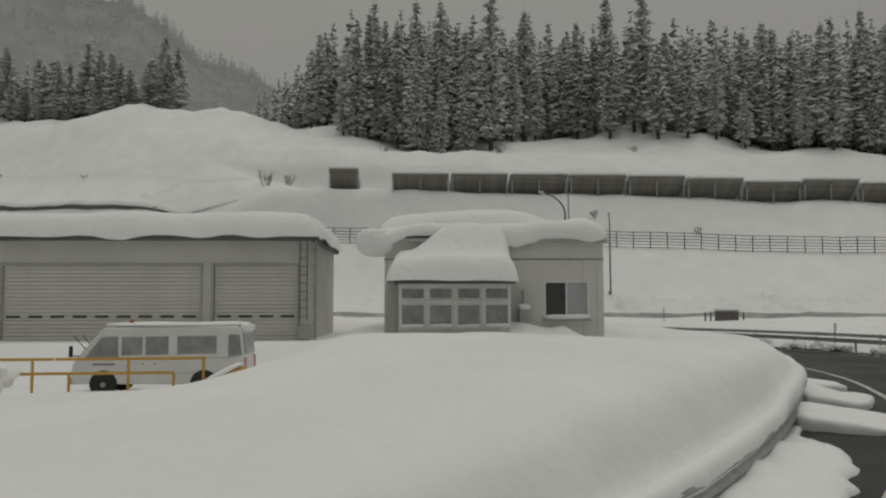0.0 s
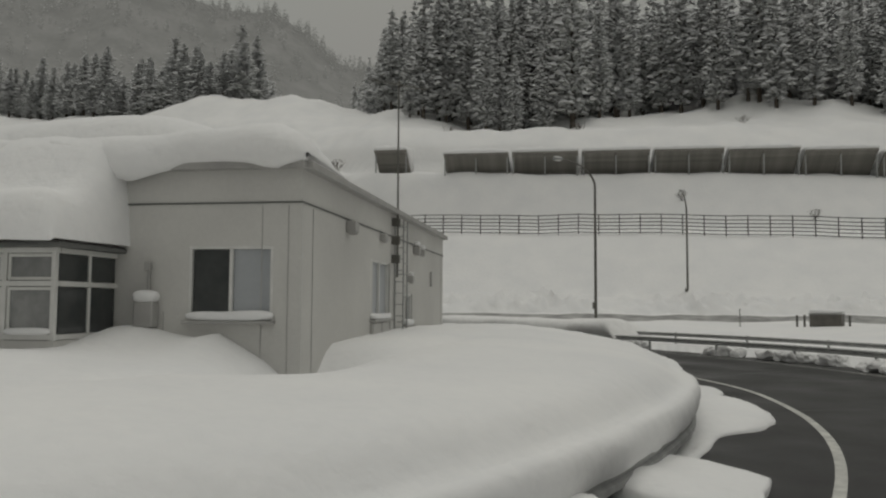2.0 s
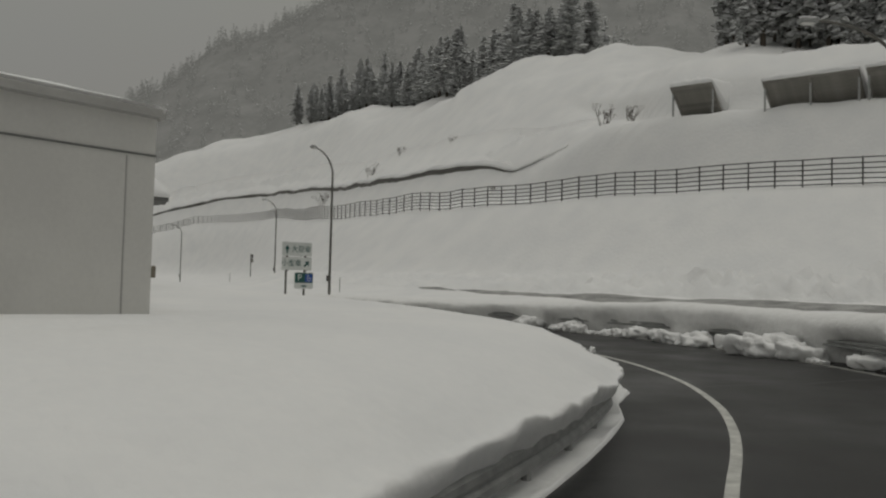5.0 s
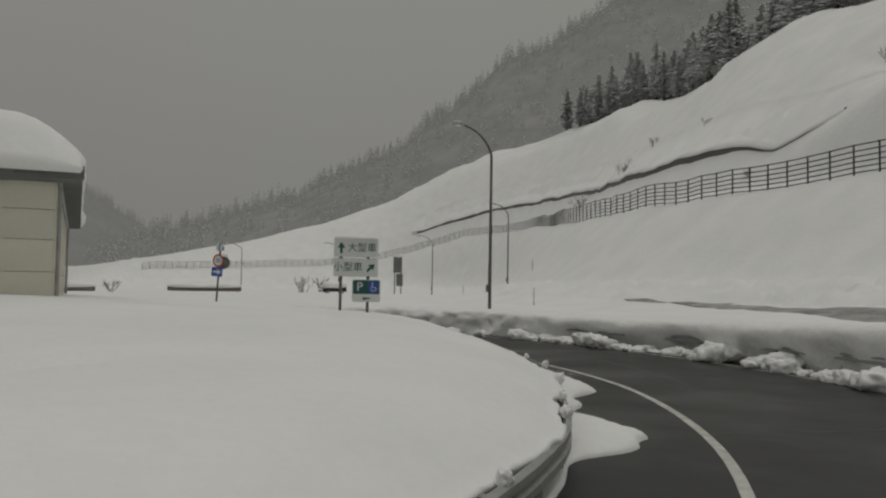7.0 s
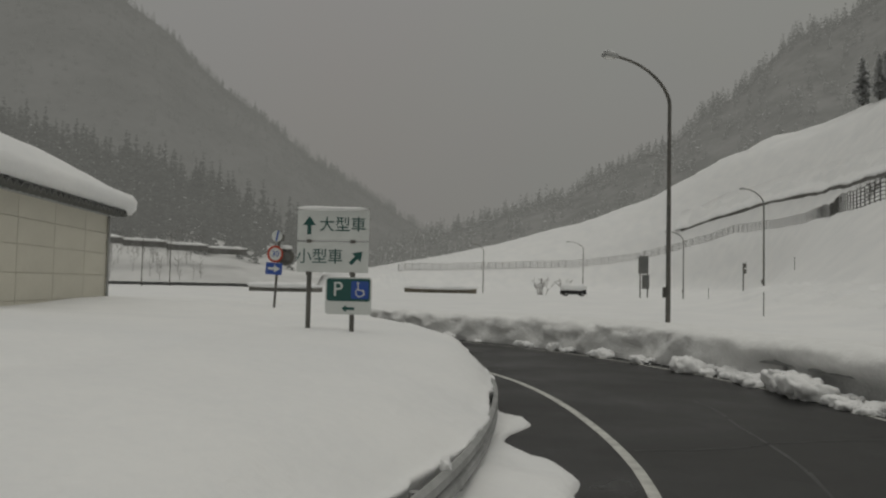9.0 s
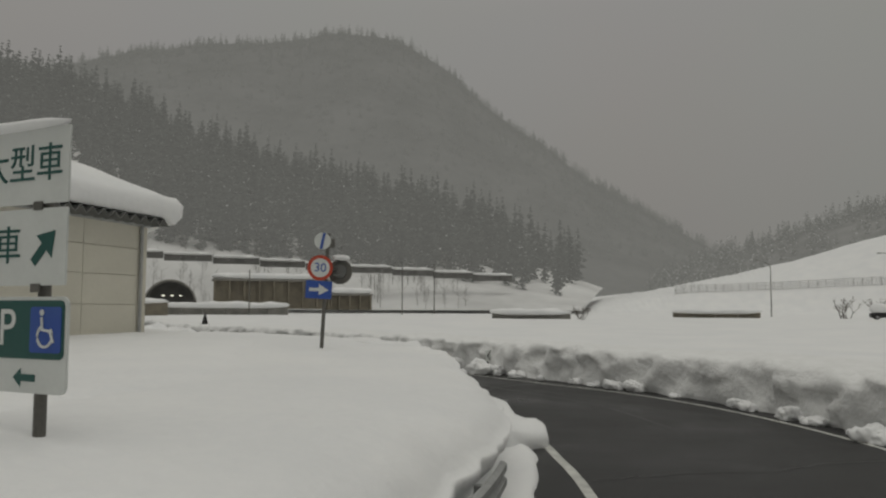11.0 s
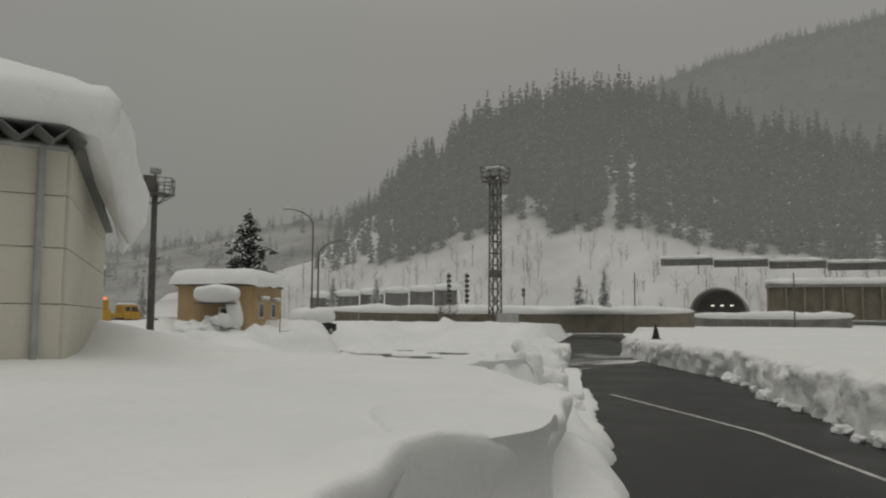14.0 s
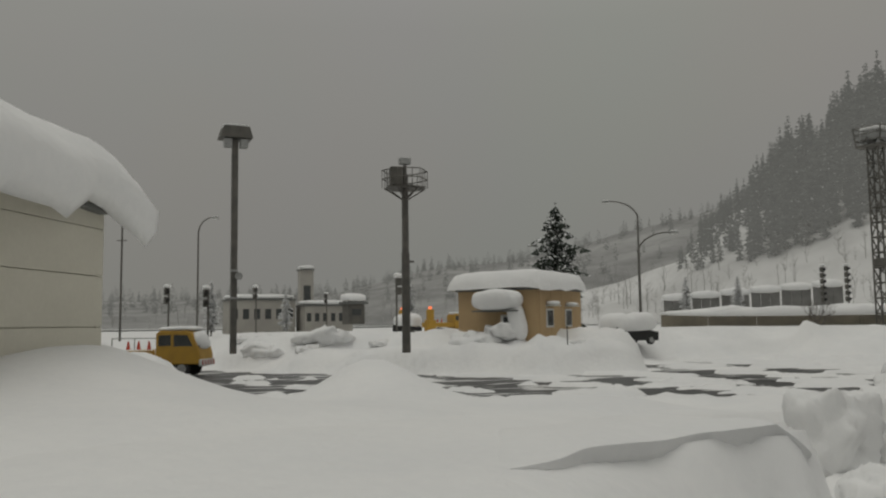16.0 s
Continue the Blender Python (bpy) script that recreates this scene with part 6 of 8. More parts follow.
for x, y, aim, h in ((14.4, 60.3, 225, 8.2), (22.4, 78.6, 255, 7.3), (-21.2, 68.5, 293, 7.9), (-65.6, 100.4, 290, 8.4), (-105, 112, 285, 8.2), (-134, 107, 280, 8.0), (-150, 92, 275, 8.0)):
    make_lamp(x, y, max(ground_at(x, y), 1.6), aim, h)
make_lamp(-61.4, -7.6, 1.2, 350, 10.0, 2.4)
make_lamp(-57.3, 0.4, 1.2, 167, 6.4, 2.4)
make_lamp(-25.2, -20.7, 1.5, 160, 9.4, 1.3)


# ---- writing ----
def lettering(body, size, m, mat, parent, name="lettering", depth=0.003):
    """Letters of the built-in font as a mesh of their own, centred at m, facing its +z."""
    cu = bpy.data.curves.new("letters", "FONT")
    cu.body, cu.size, cu.align_x, cu.align_y, cu.extrude = body, size, "CENTER", "CENTER", depth
    tmp = bpy.data.objects.new("letters", cu)
    scene.collection.objects.link(tmp)
    me = bpy.data.meshes.new_from_object(tmp.evaluated_get(bpy.context.evaluated_depsgraph_get()))
    bpy.data.objects.remove(tmp)
    me.materials.clear()
    me.materials.append(mat)
    ob = new(name, me)
    ob.parent = parent
    ob.matrix_local = m
    return ob


UP = Matrix.Rotation(radians(90), 4, "X")


def flat_shape(bm, pts, y, depth=0.004):
    """A thin plate from an outline of (x, z) that faces -y."""
    return extrude_outline(bm, pts, y, y + depth)


def plate(w, h, r=0.04, seg=5):
    """The outline of a rounded rectangle."""
    out = []
    for cx, cz, a0 in ((w / 2 - r, h / 2 - r, 0), (-w / 2 + r, h / 2 - r, 90), (-w / 2 + r, -h / 2 + r, 180), (w / 2 - r, -h / 2 + r, 270)):
        for k in range(seg + 1):
            a = radians(a0 + 90 * k / seg)
            out.append((cx + r * math.cos(a), cz + r * math.sin(a)))
    return out


def arrow(cx, cz, size, turn):
    base = [(-0.11, -0.5), (-0.11, 0.0), (-0.36, 0.0), (0, 0.5), (0.36, 0.0), (0.11, 0.0), (0.11, -0.5)]
    c, s = math.cos(radians(turn)), math.sin(radians(turn))
    return [(cx + size * (x * c + z * s), cz + size * (-x * s + z * c)) for x, z in base]


# ---- the direction sign ----
def make_direction_sign():
    """Two white boards on two posts, with the blue-green parking board below."""
    turn = math.degrees(math.atan2(1.43, 0.43))
    t = thing("direction_sign", pose(-9.55, 55.38, 1.2, 0, 0, turn), "two white direction boards and a green parking board on posts", "road sign")
    for x in (-0.5, 0.42):
        bm = bmesh.new()
        tube(bm, [(x, 0.06, -0.6), (x, 0.06, 2.6)], 0.05, 10)
        part("post", bm, STEEL_DARK, t)
    for z, text, arr in ((2.42, "大型車", (-0.50, 0.0, 0.38, 0)), (1.76, "小型車", (0.50, 0.0, 0.36, 45))):
        bm = bmesh.new()
        flat_shape(bm, [(x, q + z) for x, q in plate(1.5, 0.62, 0.02)], -0.02, 0.02)
        b = part("board", bm, SIGN_WHITE, t, "white board with dark green writing")
        bm = bmesh.new()
        flat_shape(bm, arrow(arr[0], z + arr[1], arr[2], arr[3]), -0.026)
        part("arrow", bm, SIGN_GREEN, b)
        lettering(text, 0.33, pose(0.20 if arr[0] < 0 else -0.27, -0.024, z) @ UP, SIGN_GREEN, b)
        for x in (-0.5, 0.42):
            bm = bmesh.new()
            box(bm, (x, -0.03, z - 0.33), (0.1, 0.02, 0.07), 0.005)
            part("bracket", bm, STEEL_DARK, b)
    bm = bmesh.new()
    flat_shape(bm, [(x + 0.36, q + 0.98) for x, q in plate(0.96, 0.76, 0.07)], -0.05, 0.02)
    p = part("parking_board", bm, SIGN_WHITE, t, "green and white parking board with a wheelchair mark")
    bm = bmesh.new()
    flat_shape(bm, [(x + 0.36, q + 1.10) for x, q in plate(0.90, 0.46, 0.05)], -0.056)
    part("green_field", bm, SIGN_GREEN, p)
    lettering("P", 0.42, pose(0.14, -0.058, 1.10) @ UP, SIGN_WHITE, p)
    bm = bmesh.new()
    flat_shape(bm, [(x + 0.60, q + 1.10) for x, q in plate(0.36, 0.36, 0.03)], -0.060)
    part("blue_field", bm, SIGN_BLUE, p)
    bm = bmesh.new()
    ring = [(0.60 + 0.085 * math.cos(a), 1.05 + 0.085 * math.sin(a), ) for a in np.linspace(radians(110), radians(400), 14)]
    tube(bm, [(x, -0.063, z) for x, z in ring], 0.012, 6)
    tube(bm, [(0.56, -0.063, 1.20), (0.57, -0.063, 1.10), (0.66, -0.063, 1.09), (0.70, -0.063, 1.0)], 0.014, 6)
    disc(bm, (0.56, -0.063, 1.235), 0.025, 0.006, 12)
    part("wheelchair_mark", bm, SIGN_WHITE, p)
    bm = bmesh.new()
    flat_shape(bm, [(x + 0.36, q + 0.72) for x, q in [(-0.13, 0), (-0.04, 0.075), (-0.04, 0.028), (0.13, 0.028), (0.13, -0.028), (-0.04, -0.028), (-0.04, -0.075)]], -0.055)
    part("arrow", bm, SIGN_GREEN, p)
    part("snow_cap", moved(mound((1.55, 0.16, 0.09), 5, k=2.4, amp=0.015, n=(14, 4, 3)), pose(0, -0.01, 2.72)), SNOW, t, smooth=True)
    return t


make_direction_sign()


def make_speed_sign():
    turn = 116
    t = thing("speed_limit_sign", pose(-22.06, 53.98, 1.3, 1.5, 2.5, turn), "post with speed limit, arrow and traffic mirror signs", "road sign")
    bm = bmesh.new()
    tube(bm, [(0, 0.06, -0.6), (0, 0.06, 2.95)], 0.045, 10)
    part("post", bm, STEEL_DARK, t)
    d = new("speed_disc")
    d.parent = t
    x0 = -0.16
    bm = bmesh.new()
    disc(bm, (x0, -0.02, 2.12), 0.30, 0.012)
    part("red_rim", bm, SIGN_RED, d)
    bm = bmesh.new()
    disc(bm, (x0, -0.028, 2.12), 0.225, 0.010)
    part("white_field", bm, SIGN_WHITE, d)
    lettering("30", 0.30, pose(x0, -0.036, 2.12) @ UP, SIGN_BLUE, d)
    d = new("end_disc")
    d.parent = t
    bm = bmesh.new()
    disc(bm, (x0 + 0.02, -0.02, 2.76), 0.20, 0.012)
    part("white_field", bm, SIGN_WHITE, d)
    bm = bmesh.new()
    flat_shape(bm, [(x0 + 0.02 + q, 2.76 + z) for q, z in ((-0.065, -0.185), (0.0, -0.195), (0.065, 0.185), (0.0, 0.195))], -0.034)
    part("blue_bar", bm, SIGN_BLUE, d)
    d = new("arrow_plate")
    d.parent = t
    bm = bmesh.new()
    flat_shape(bm, [(x0 + x, 1.60 + z) for x, z in plate(0.62, 0.42, 0.02)], -0.02, 0.012)
    part("blue_field", bm, SIGN_BLUE, d)
    bm = bmesh.new()
    flat_shape(bm, [(x0 + 1.0 * x, 1.60 + 0.8 * z) for x, z in arrow(0, 0, 0.46, 90)], -0.026)
    part("arrow", bm, SIGN_WHITE, d)
    m = new("traffic_mirror")
    m.parent = t
    mn = Vector((0.45, 0.89, -0.10)).normalized()
    mc = Vector((0.34, 0.16, 2.06))
    bm = bmesh.new()
    disc(bm, mc - mn * -0.03, 0.30, 0.05, normal=mn)
    part("mirror_back", bm, STEEL_DARK, m)
    bm = bmesh.new()
    disc(bm, mc - mn * 0.02, 0.17, 0.05, normal=mn)
    box(bm, mc - mn * 0.06 + Vector((0, 0, -0.09)), (0.26, 0.07, 0.035), 0.008)
    part("back_plate", bm, FASCIA, m, "ribbed dark plate on the back")
    # a shallow dome of polished steel
    bm = bmesh.new()
    e1 = mn.cross(Vector((0, 0, 1))).normalized()
    e2 = e1.cross(mn)
    rings = []
    for k in range(1, 7):
        r = 0.28 * k / 6
        rings.append([bm.verts.new(mc + mn * (0.062 + 0.05 * (1 - (k / 6) ** 2)) + e1 * r * math.cos(q * math.tau / 24) + e2 * r * math.sin(q * math.tau / 24)) for q in range(24)])
    tip = bm.verts.new(mc + mn * 0.112)
    for q in range(24):
        bm.faces.new((tip, rings[0][q], rings[0][(q + 1) % 24]))
        for r0, r1 in zip(rings, rings[1:]):
            bm.faces.new((r0[q], r1[q], r1[(q + 1) % 24], r0[(q + 1) % 24]))
    bmesh.ops.recalc_face_normals(bm, faces=bm.faces)
    part("mirror_glass", bm, MIRROR, m, "convex round mirror", smooth=True)
    bm = bmesh.new()
    tube(bm, [(0.0, 0.08, 2.1), (0.27, 0.16, 2.1)], 0.03, 6)
    part("bracket", bm, STEEL_DARK, m)
    part("snow_patch", moved(mound((0.42, 0.16, 0.12), 7, k=2.4, amp=0.02, n=(8, 5, 4)), pose(0.35, 0.16, 2.33)), SNOW, m, smooth=True)
    bm = bmesh.new()
    box(bm, (0.09, 0.06, 2.72), (0.14, 0.14, 0.22), 0.02)
    part("camera_box", bm, STEEL_DARK, t)
    return t


make_speed_sign()


# ---- guardrails ----
def make_guardrail(s0, s1, off, z, label, step=2.0, tall=1.0):
    """A steel beam on posts beside the road."""
    t = thing("guardrail", pose(0, 0, 0), label, "guardrail")
    side = 1 if callable(off) and off(s0) > 0 else -1
    bm = bmesh.new()
    prof = [(0.0, -0.16), (0.05, -0.13), (0.05, -0.05), (0.0, -0.015), (0.0, 0.015), (0.05, 0.05), (0.05, 0.13), (0.0, 0.16), (-0.025, 0.16), (-0.025, -0.16)]
    prev = None
    for s in np.arange(s0, s1, 0.8):
        (cx, cy), d = ROAD.place(s, off(s))
        n = Vector((d[1], -d[0], 0)) * side
        ring = [bm.verts.new((cx + n.x * a, cy + n.y * a, z(s) + b * tall)) for a, b in prof]
        if prev:
            for j in range(len(prof)):
                bm.faces.new((prev[j], prev[(j + 1) % len(prof)], ring[(j + 1) % len(prof)], ring[j]))
        prev = ring
    bmesh.ops.recalc_face_normals(bm, faces=bm.faces)
    part("beam", bm, GALV, t)
    bm = bmesh.new()
    tube(bm, [(0, 0, -0.7), (0, 0, 0.12)], 0.057, 8)
    me = None
    for s in np.arange(s0 + 0.6, s1 - 0.3, step):
        (cx, cy), d = ROAD.place(s, off(s) + side * 0.1)
        if me is None:
            first = part("post", bm, GALV, t)
            first.location = (cx, cy, z(s))
            me = first.data
        else:
            o = new("post", me)
            o.parent = t
            o.location = (cx, cy, z(s))
    return t


make_guardrail(60, 156.5, lambda s: edge_left(s) + 0.08 * float(sstep(np.array(s), 84, 90)) + 0.08 * float(sstep(np.array(s), 103, 108)) - 0.29 * float(sstep(np.array(s), 122, 127)), lambda s: 0.36 + 0.10 * float(sstep(np.array(s), 120, 127)), "steel guardrail half swallowed by the snow bank", 2.0)
make_guardrail(70, 158, lambda s: -(float(np.interp(s, [0, 95, 110, 116, 124, 129], [5.0, 5.3, 6.3, 6.6, 6.1, 6.2])) if s < 129 else float(edge_right(s)) + 0.06 + 0.32 * float(sstep(np.array(s), 129, 132))), lambda s: 0.62, "steel guardrail along the far side of the road in snow", 4.0, 0.72)
make_guardrail(70, 130, lambda s: -float(np.interp(s, [0, 95, 110, 116, 124, 130], [6.6, 6.9, 7.9, 8.2, 8.0, 8.0])), lambda s: 0.82, "second steel guardrail behind the first in snow", 4.0, 0.6)

# ---- vehicles ----
def shell(outline, y0, y1, bevel):
    """A car body from its side outline of (x, z), with rounded edges."""
    bm = extrude_outline(bmesh.new(), outline, y0, y1)
    bmesh.ops.recalc_face_normals(bm, faces=bm.faces)
    bmesh.ops.bevel(bm, geom=list(bm.edges), offset=bevel, segments=3, affect="EDGES", profile=0.6)
    return bm


def make_wheel(parent, x, y, r, side):
    w = new("wheel")
    w.parent = parent
    w.location = (x, y, r)
    bm = bmesh.new()
    disc(bm, (0, 0, 0), r, 0.19, 24, (0, 1, 0))
    part("tyre", bm, RUBBER, w)
    bm = bmesh.new()
    disc(bm, (0, side * 0.085, 0), r * 0.62, 0.05, 20, (0, 1, 0))
    disc(bm, (0, side * 0.11, 0), r * 0.22, 0.05, 12, (0, 1, 0))
    part("rim", bm, GALV, w)
    return w


def make_van():
    t = thing("van", pose(-4.6, 19.35, 0.06, 0, 0, 1), "white delivery van with snow on its roof in the yard", "van")
    side = [(-2.3, 0.32), (-2.32, 0.75), (-2.22, 0.98), (-1.62, 1.72), (-1.45, 1.86), (2.15, 1.90), (2.26, 1.75), (2.34, 1.0), (2.36, 0.40), (2.25, 0.30)]
    part("body", shell(side, -0.84, 0.84, 0.06), VAN_WHITE, t)
    for x in (-1.45, 1.25):
        for y, s in ((-0.74, -1), (0.74, 1)):
            make_wheel(t, x, y, 0.31, s)
        bm = bmesh.new()
        disc(bm, (x, -0.845, 0.33), 0.37, 0.012, 24, (0, -1, 0))
        part("wheel_arch", bm, RUBBER, t)
    wins = ([(-1.98, 1.02), (-1.52, 1.60), (-1.08, 1.62), (-1.06, 1.05)], [(-0.98, 1.10), (-0.98, 1.60), (-0.42, 1.61), (-0.42, 1.11)], [(-0.34, 1.11), (-0.34, 1.61), (0.28, 1.62), (0.28, 1.12)], [(0.52, 1.12), (0.52, 1.62), (1.58, 1.63), (1.58, 1.15)])
    for w in wins:
        for y in (-0.846, 0.842):
            bm = bmesh.new()
            extrude_outline(bm, w, y, y + 0.006)
            bmesh.ops.recalc_face_normals(bm, faces=bm.faces)
            part("side_window", bm, PALE_GLASS, t)
    bm = bmesh.new()
    extrude_outline(bm, [(1.90, 1.05), (1.90, 1.66), (2.20, 1.66), (2.28, 1.10)], -0.849, -0.842)
    bmesh.ops.recalc_face_normals(bm, faces=bm.faces)
    part("rear_window", bm, PALE_GLASS, t)
    bm = bmesh.new()
    box(bm, (2.305, 0, 1.38), (0.03, 1.4, 0.55), 0.012, Matrix.Rotation(radians(-7), 4, "Y"))
    part("rear_window", bm, PALE_GLASS, t)
    bm = bmesh.new()
    box(bm, (-1.93, 0, 1.36), (0.03, 1.42, 0.86), 0.012, Matrix.Rotation(radians(39), 4, "Y"))
    part("windscreen", bm, PALE_GLASS, t)
    for y in (-0.62, 0.62):
        bm = bmesh.new()
        box(bm, (-2.28, y, 0.82), (0.08, 0.30, 0.16), 0.03)
        part("headlight", bm, ALU, t)
        bm = bmesh.new()
        box(bm, (2.34, y * 1.12, 0.85), (0.05, 0.14, 0.34), 0.02)
        part("tail_light", bm, SIGN_RED, t)
    bm = bmesh.new()
    box(bm, (-2.33, 0, 0.42), (0.14, 1.62, 0.22), 0.04)
    part("bumper", bm, TRIM_GREY, t)
    bm = bmesh.new()
    box(bm, (2.38, 0, 0.42), (0.12, 1.6, 0.2), 0.04)
    part("bumper", bm, TRIM_GREY, t)
    m = new("mirror")
    m.parent = t
    bm = bmesh.new()
    box(bm, (-2.28, -0.98, 1.22), (0.06, 0.16, 0.30), 0.02)
    tube(bm, [(-2.1, -0.84, 1.08), (-2.28, -0.95, 1.10)], 0.018, 6)
    part("mirror_case", bm, RUBBER, m)
    for dy in (-0.35, 0.25):
        bm = bmesh.new()
        tube(bm, [(-2.02, dy, 1.12), (-2.42, dy - 0.1, 1.62)], 0.014, 6)
        part("wiper", bm, RUBBER, t)
    bm = bmesh.new()
    disc(bm, (-0.9, -0.3, 1.99), 0.06, 0.14, 12, (0, 0, 1))
    part("beacon", bm, SIGN_RED, t)
    for x0, w, z in ((-1.05, 0.75, 0.86), (0.0, 0.05, 0.87), (0.32, 0.05, 0.87)):
        bm = bmesh.new()
        box(bm, (x0 - 0.4, -0.848, z), (w * 0.8, 0.004, 0.045))
        part("lettering", bm, FASCIA, t)
    for z in (1.03, 0.62):
        bm = bmesh.new()
        box(bm, (0.3, -0.846, z), (3.6, 0.006, 0.018))
        part("seam", bm, TRIM_GREY, t)
    part("roof_snow", moved(mound((3.9, 1.66, 0.13), 12, k=4, amp=0.012, n=(20, 8, 4)), pose(0.35, 0, 1.87)), SNOW, t, smooth=True)
    part("snow_tuft", moved(mound((0.3, 1.3, 0.25), 14, k=2.6, amp=0.05, n=(6, 8, 6)), pose(2.3, -0.1, 1.72)), SNOW, t, smooth=True)
    return t


make_van()


def make_truck(m, label, snow=True):
    t = thing("utility_truck", m, label, "truck")
    cab = [(0.35, 0.55), (0.35, 1.95), (0.55, 2.08), (1.75, 2.08), (2.05, 1.95), (2.32, 1.25), (2.40, 0.95), (2.40, 0.55)]
    part("cab", shell(cab, -0.85, 0.85, 0.06), YELLOW, t)
    bm = bmesh.new()
    box(bm, (-1.15, 0, 0.78), (2.9, 1.72, 0.14), 0.02)
    for y in (-0.83, 0.83):
        box(bm, (-1.15, y, 1.02), (2.9, 0.06, 0.36), 0.015)
    box(bm, (-2.57, 0, 1.02), (0.06, 1.6, 0.36), 0.015)
    part("bed", bm, YELLOW, t)
    bm = bmesh.new()
    box(bm, (0, 0, 0.52), (4.7, 0.8, 0.16), 0.02)
    part("chassis", bm, RUBBER, t)
    for x in (1.55, -1.45):
        for y, s in ((-0.72, -1), (0.72, 1)):
            make_wheel(t, x, y, 0.35, s)
    for y in (-0.856, 0.850):
        for w in ([(0.48, 1.38), (0.48, 1.86), (1.05, 1.88), (1.05, 1.40)], [(1.18, 1.36), (1.18, 1.88), (1.82, 1.86), (2.06, 1.36)]):
            bm = extrude_outline(bmesh.new(), w, y, y + 0.006)
            bmesh.ops.recalc_face_normals(bm, faces=bm.faces)
            part("side_window", bm, GLASS, t)
    bm = bmesh.new()
    box(bm, (2.21, 0, 1.6), (0.03, 1.45, 0.62), 0.012, Matrix.Rotation(radians(-21), 4, "Y"))
    part("windscreen", bm, GLASS, t)
    b = new("bumper")
    b.parent = t
    bm = bmesh.new()
    box(bm, (2.42, 0, 0.62), (0.14, 1.7, 0.3), 0.03)
    part("bar", bm, SIGN_WHITE, b)
    for k in range(5):
        bm = bmesh.new()
        box(bm, (2.492, -0.7 + 0.35 * k, 0.62), (0.006, 0.14, 0.24), 0, Matrix.Rotation(radians(25), 4, "X"))
        part("stripe", bm, SIGN_RED, b)
    for x in (-2.5, -1.4, 0.2):
        bm = bmesh.new()
        tube(bm, [(x, 0.83, 1.15), (x, 0.83, 1.75)], 0.025, 6)
        part("stake", bm, GALV, t)
    bm = bmesh.new()
    tube(bm, [(-2.5, 0.83, 1.72), (0.2, 0.83, 1.72)], 0.025, 6)
    part("rail", bm, GALV, t)
    for k in range(3):
        bm = bmesh.new()
        tube(bm, [(-0.5 - 0.5 * k, 0.4, 0.86), (-0.5 - 0.5 * k, 0.4, 1.6)], 0.16, 12, 0.03)
        part("cone", bm, SIGN_RED, t)
    part("roof_snow", moved(mound((1.9, 1.75, 0.24), 22, k=3, amp=0.03, n=(12, 8, 4)), pose(1.2, 0, 2.04)), SNOW, t, smooth=True)
    part("screen_snow", moved(mound((0.5, 1.6, 0.85), 23, k=2.8, amp=0.04, n=(6, 8, 6)), pose(2.28, 0, 1.2, 0, -20, 0)), SNOW, t, smooth=True)
    part("bed_snow", moved(mound((2.6, 1.5, 0.4), 24, k=3, amp=0.04, n=(10, 8, 4)), pose(-1.2, 0, 0.82)), SNOW, t, smooth=True)
    return t


make_truck(Matrix.Translation((-25.1, 9.4, 0.02)) @ Matrix.Rotation(radians(163), 4, "Z") @ Matrix.Scale(1.13, 4), "yellow crew-cab works truck dusted with snow")
make_truck(Matrix.Translation((-49.9, -28.5, 1.45)) @ Matrix.Rotation(radians(195), 4, "Z"), "yellow works truck parked far off in snow")


# ---- yellow railing by the van ----
def make_railing():
    t = thing("yellow_railing", pose(0, 0, 0), "low yellow pipe railing partly buried in snow", "railing")
    y = 14.3
    for x0, x1, z in ((-9.0, -5.55, 1.32), (-5.5, -2.2, 1.34), (-9.0, -6.35, 0.98), (-6.3, -2.9, 1.02)):
        bm = bmesh.new()
        tube(bm, [(x0, y, z), (x1, y, z + 0.02)], 0.033, 8)
        part("rail", bm, YELLOW, t)
    for x, h in ((-8.4, 1.3), (-6.0, 1.3), (-5.2, 1.0), (-3.9, 1.32), (-2.9, 1.02), (-2.25, 1.34)):
        bm = bmesh.new()
        tube(bm, [(x, y, 0.2), (x, y, h)], 0.033, 8)
        part("post", bm, YELLOW, t)
    bm = bmesh.new()
    box(bm, (-1.75, y - 0.1, 0.95), (0.95, 0.5, 0.07), 0.02, Matrix.Rotation(radians(-26), 4, "Y"))
    e = part("end_plate", bm, YELLOW, t, "sloping yellow end plate under snow")
    part("snow_cap", moved(mound((0.95, 0.5, 0.12), 15, k=3, amp=0.02, n=(8, 6, 3)), Matrix.Translation((-1.77, y - 0.1, 0.97)) @ Matrix.Rotation(radians(-26), 4, "Y")), SNOW, e, smooth=True)
    return t


make_railing()
for x, y, z, s, sd in ((-6.9, 13.9, 0.75, (1.3, 1.0, 0.75), 3), (-8.6, 13.8, 0.6, (1.6, 1.0, 0.5), 5)):
    snow_lump(x, y, z, s, sd, label="heap of snow against the yellow railing", group="")


def make_bin(x, y, z):
    t = thing("post_box", pose(x, y, z), "small round-topped grey cabinet capped with snow", "cabinet")
    bm = bmesh.new()
    box(bm, (0, 0, 0.5), (0.55, 0.45, 1.0), 0.08)
    part("body", bm, FASCIA, t)
    part("snow_cap", moved(mound((0.66, 0.55, 0.28), 4, k=2.6, amp=0.02, n=(8, 8, 4)), pose(0, 0, 0.95)), SNOW, t, smooth=True)
    return t


make_bin(-4.9, 25.2, 0.55)


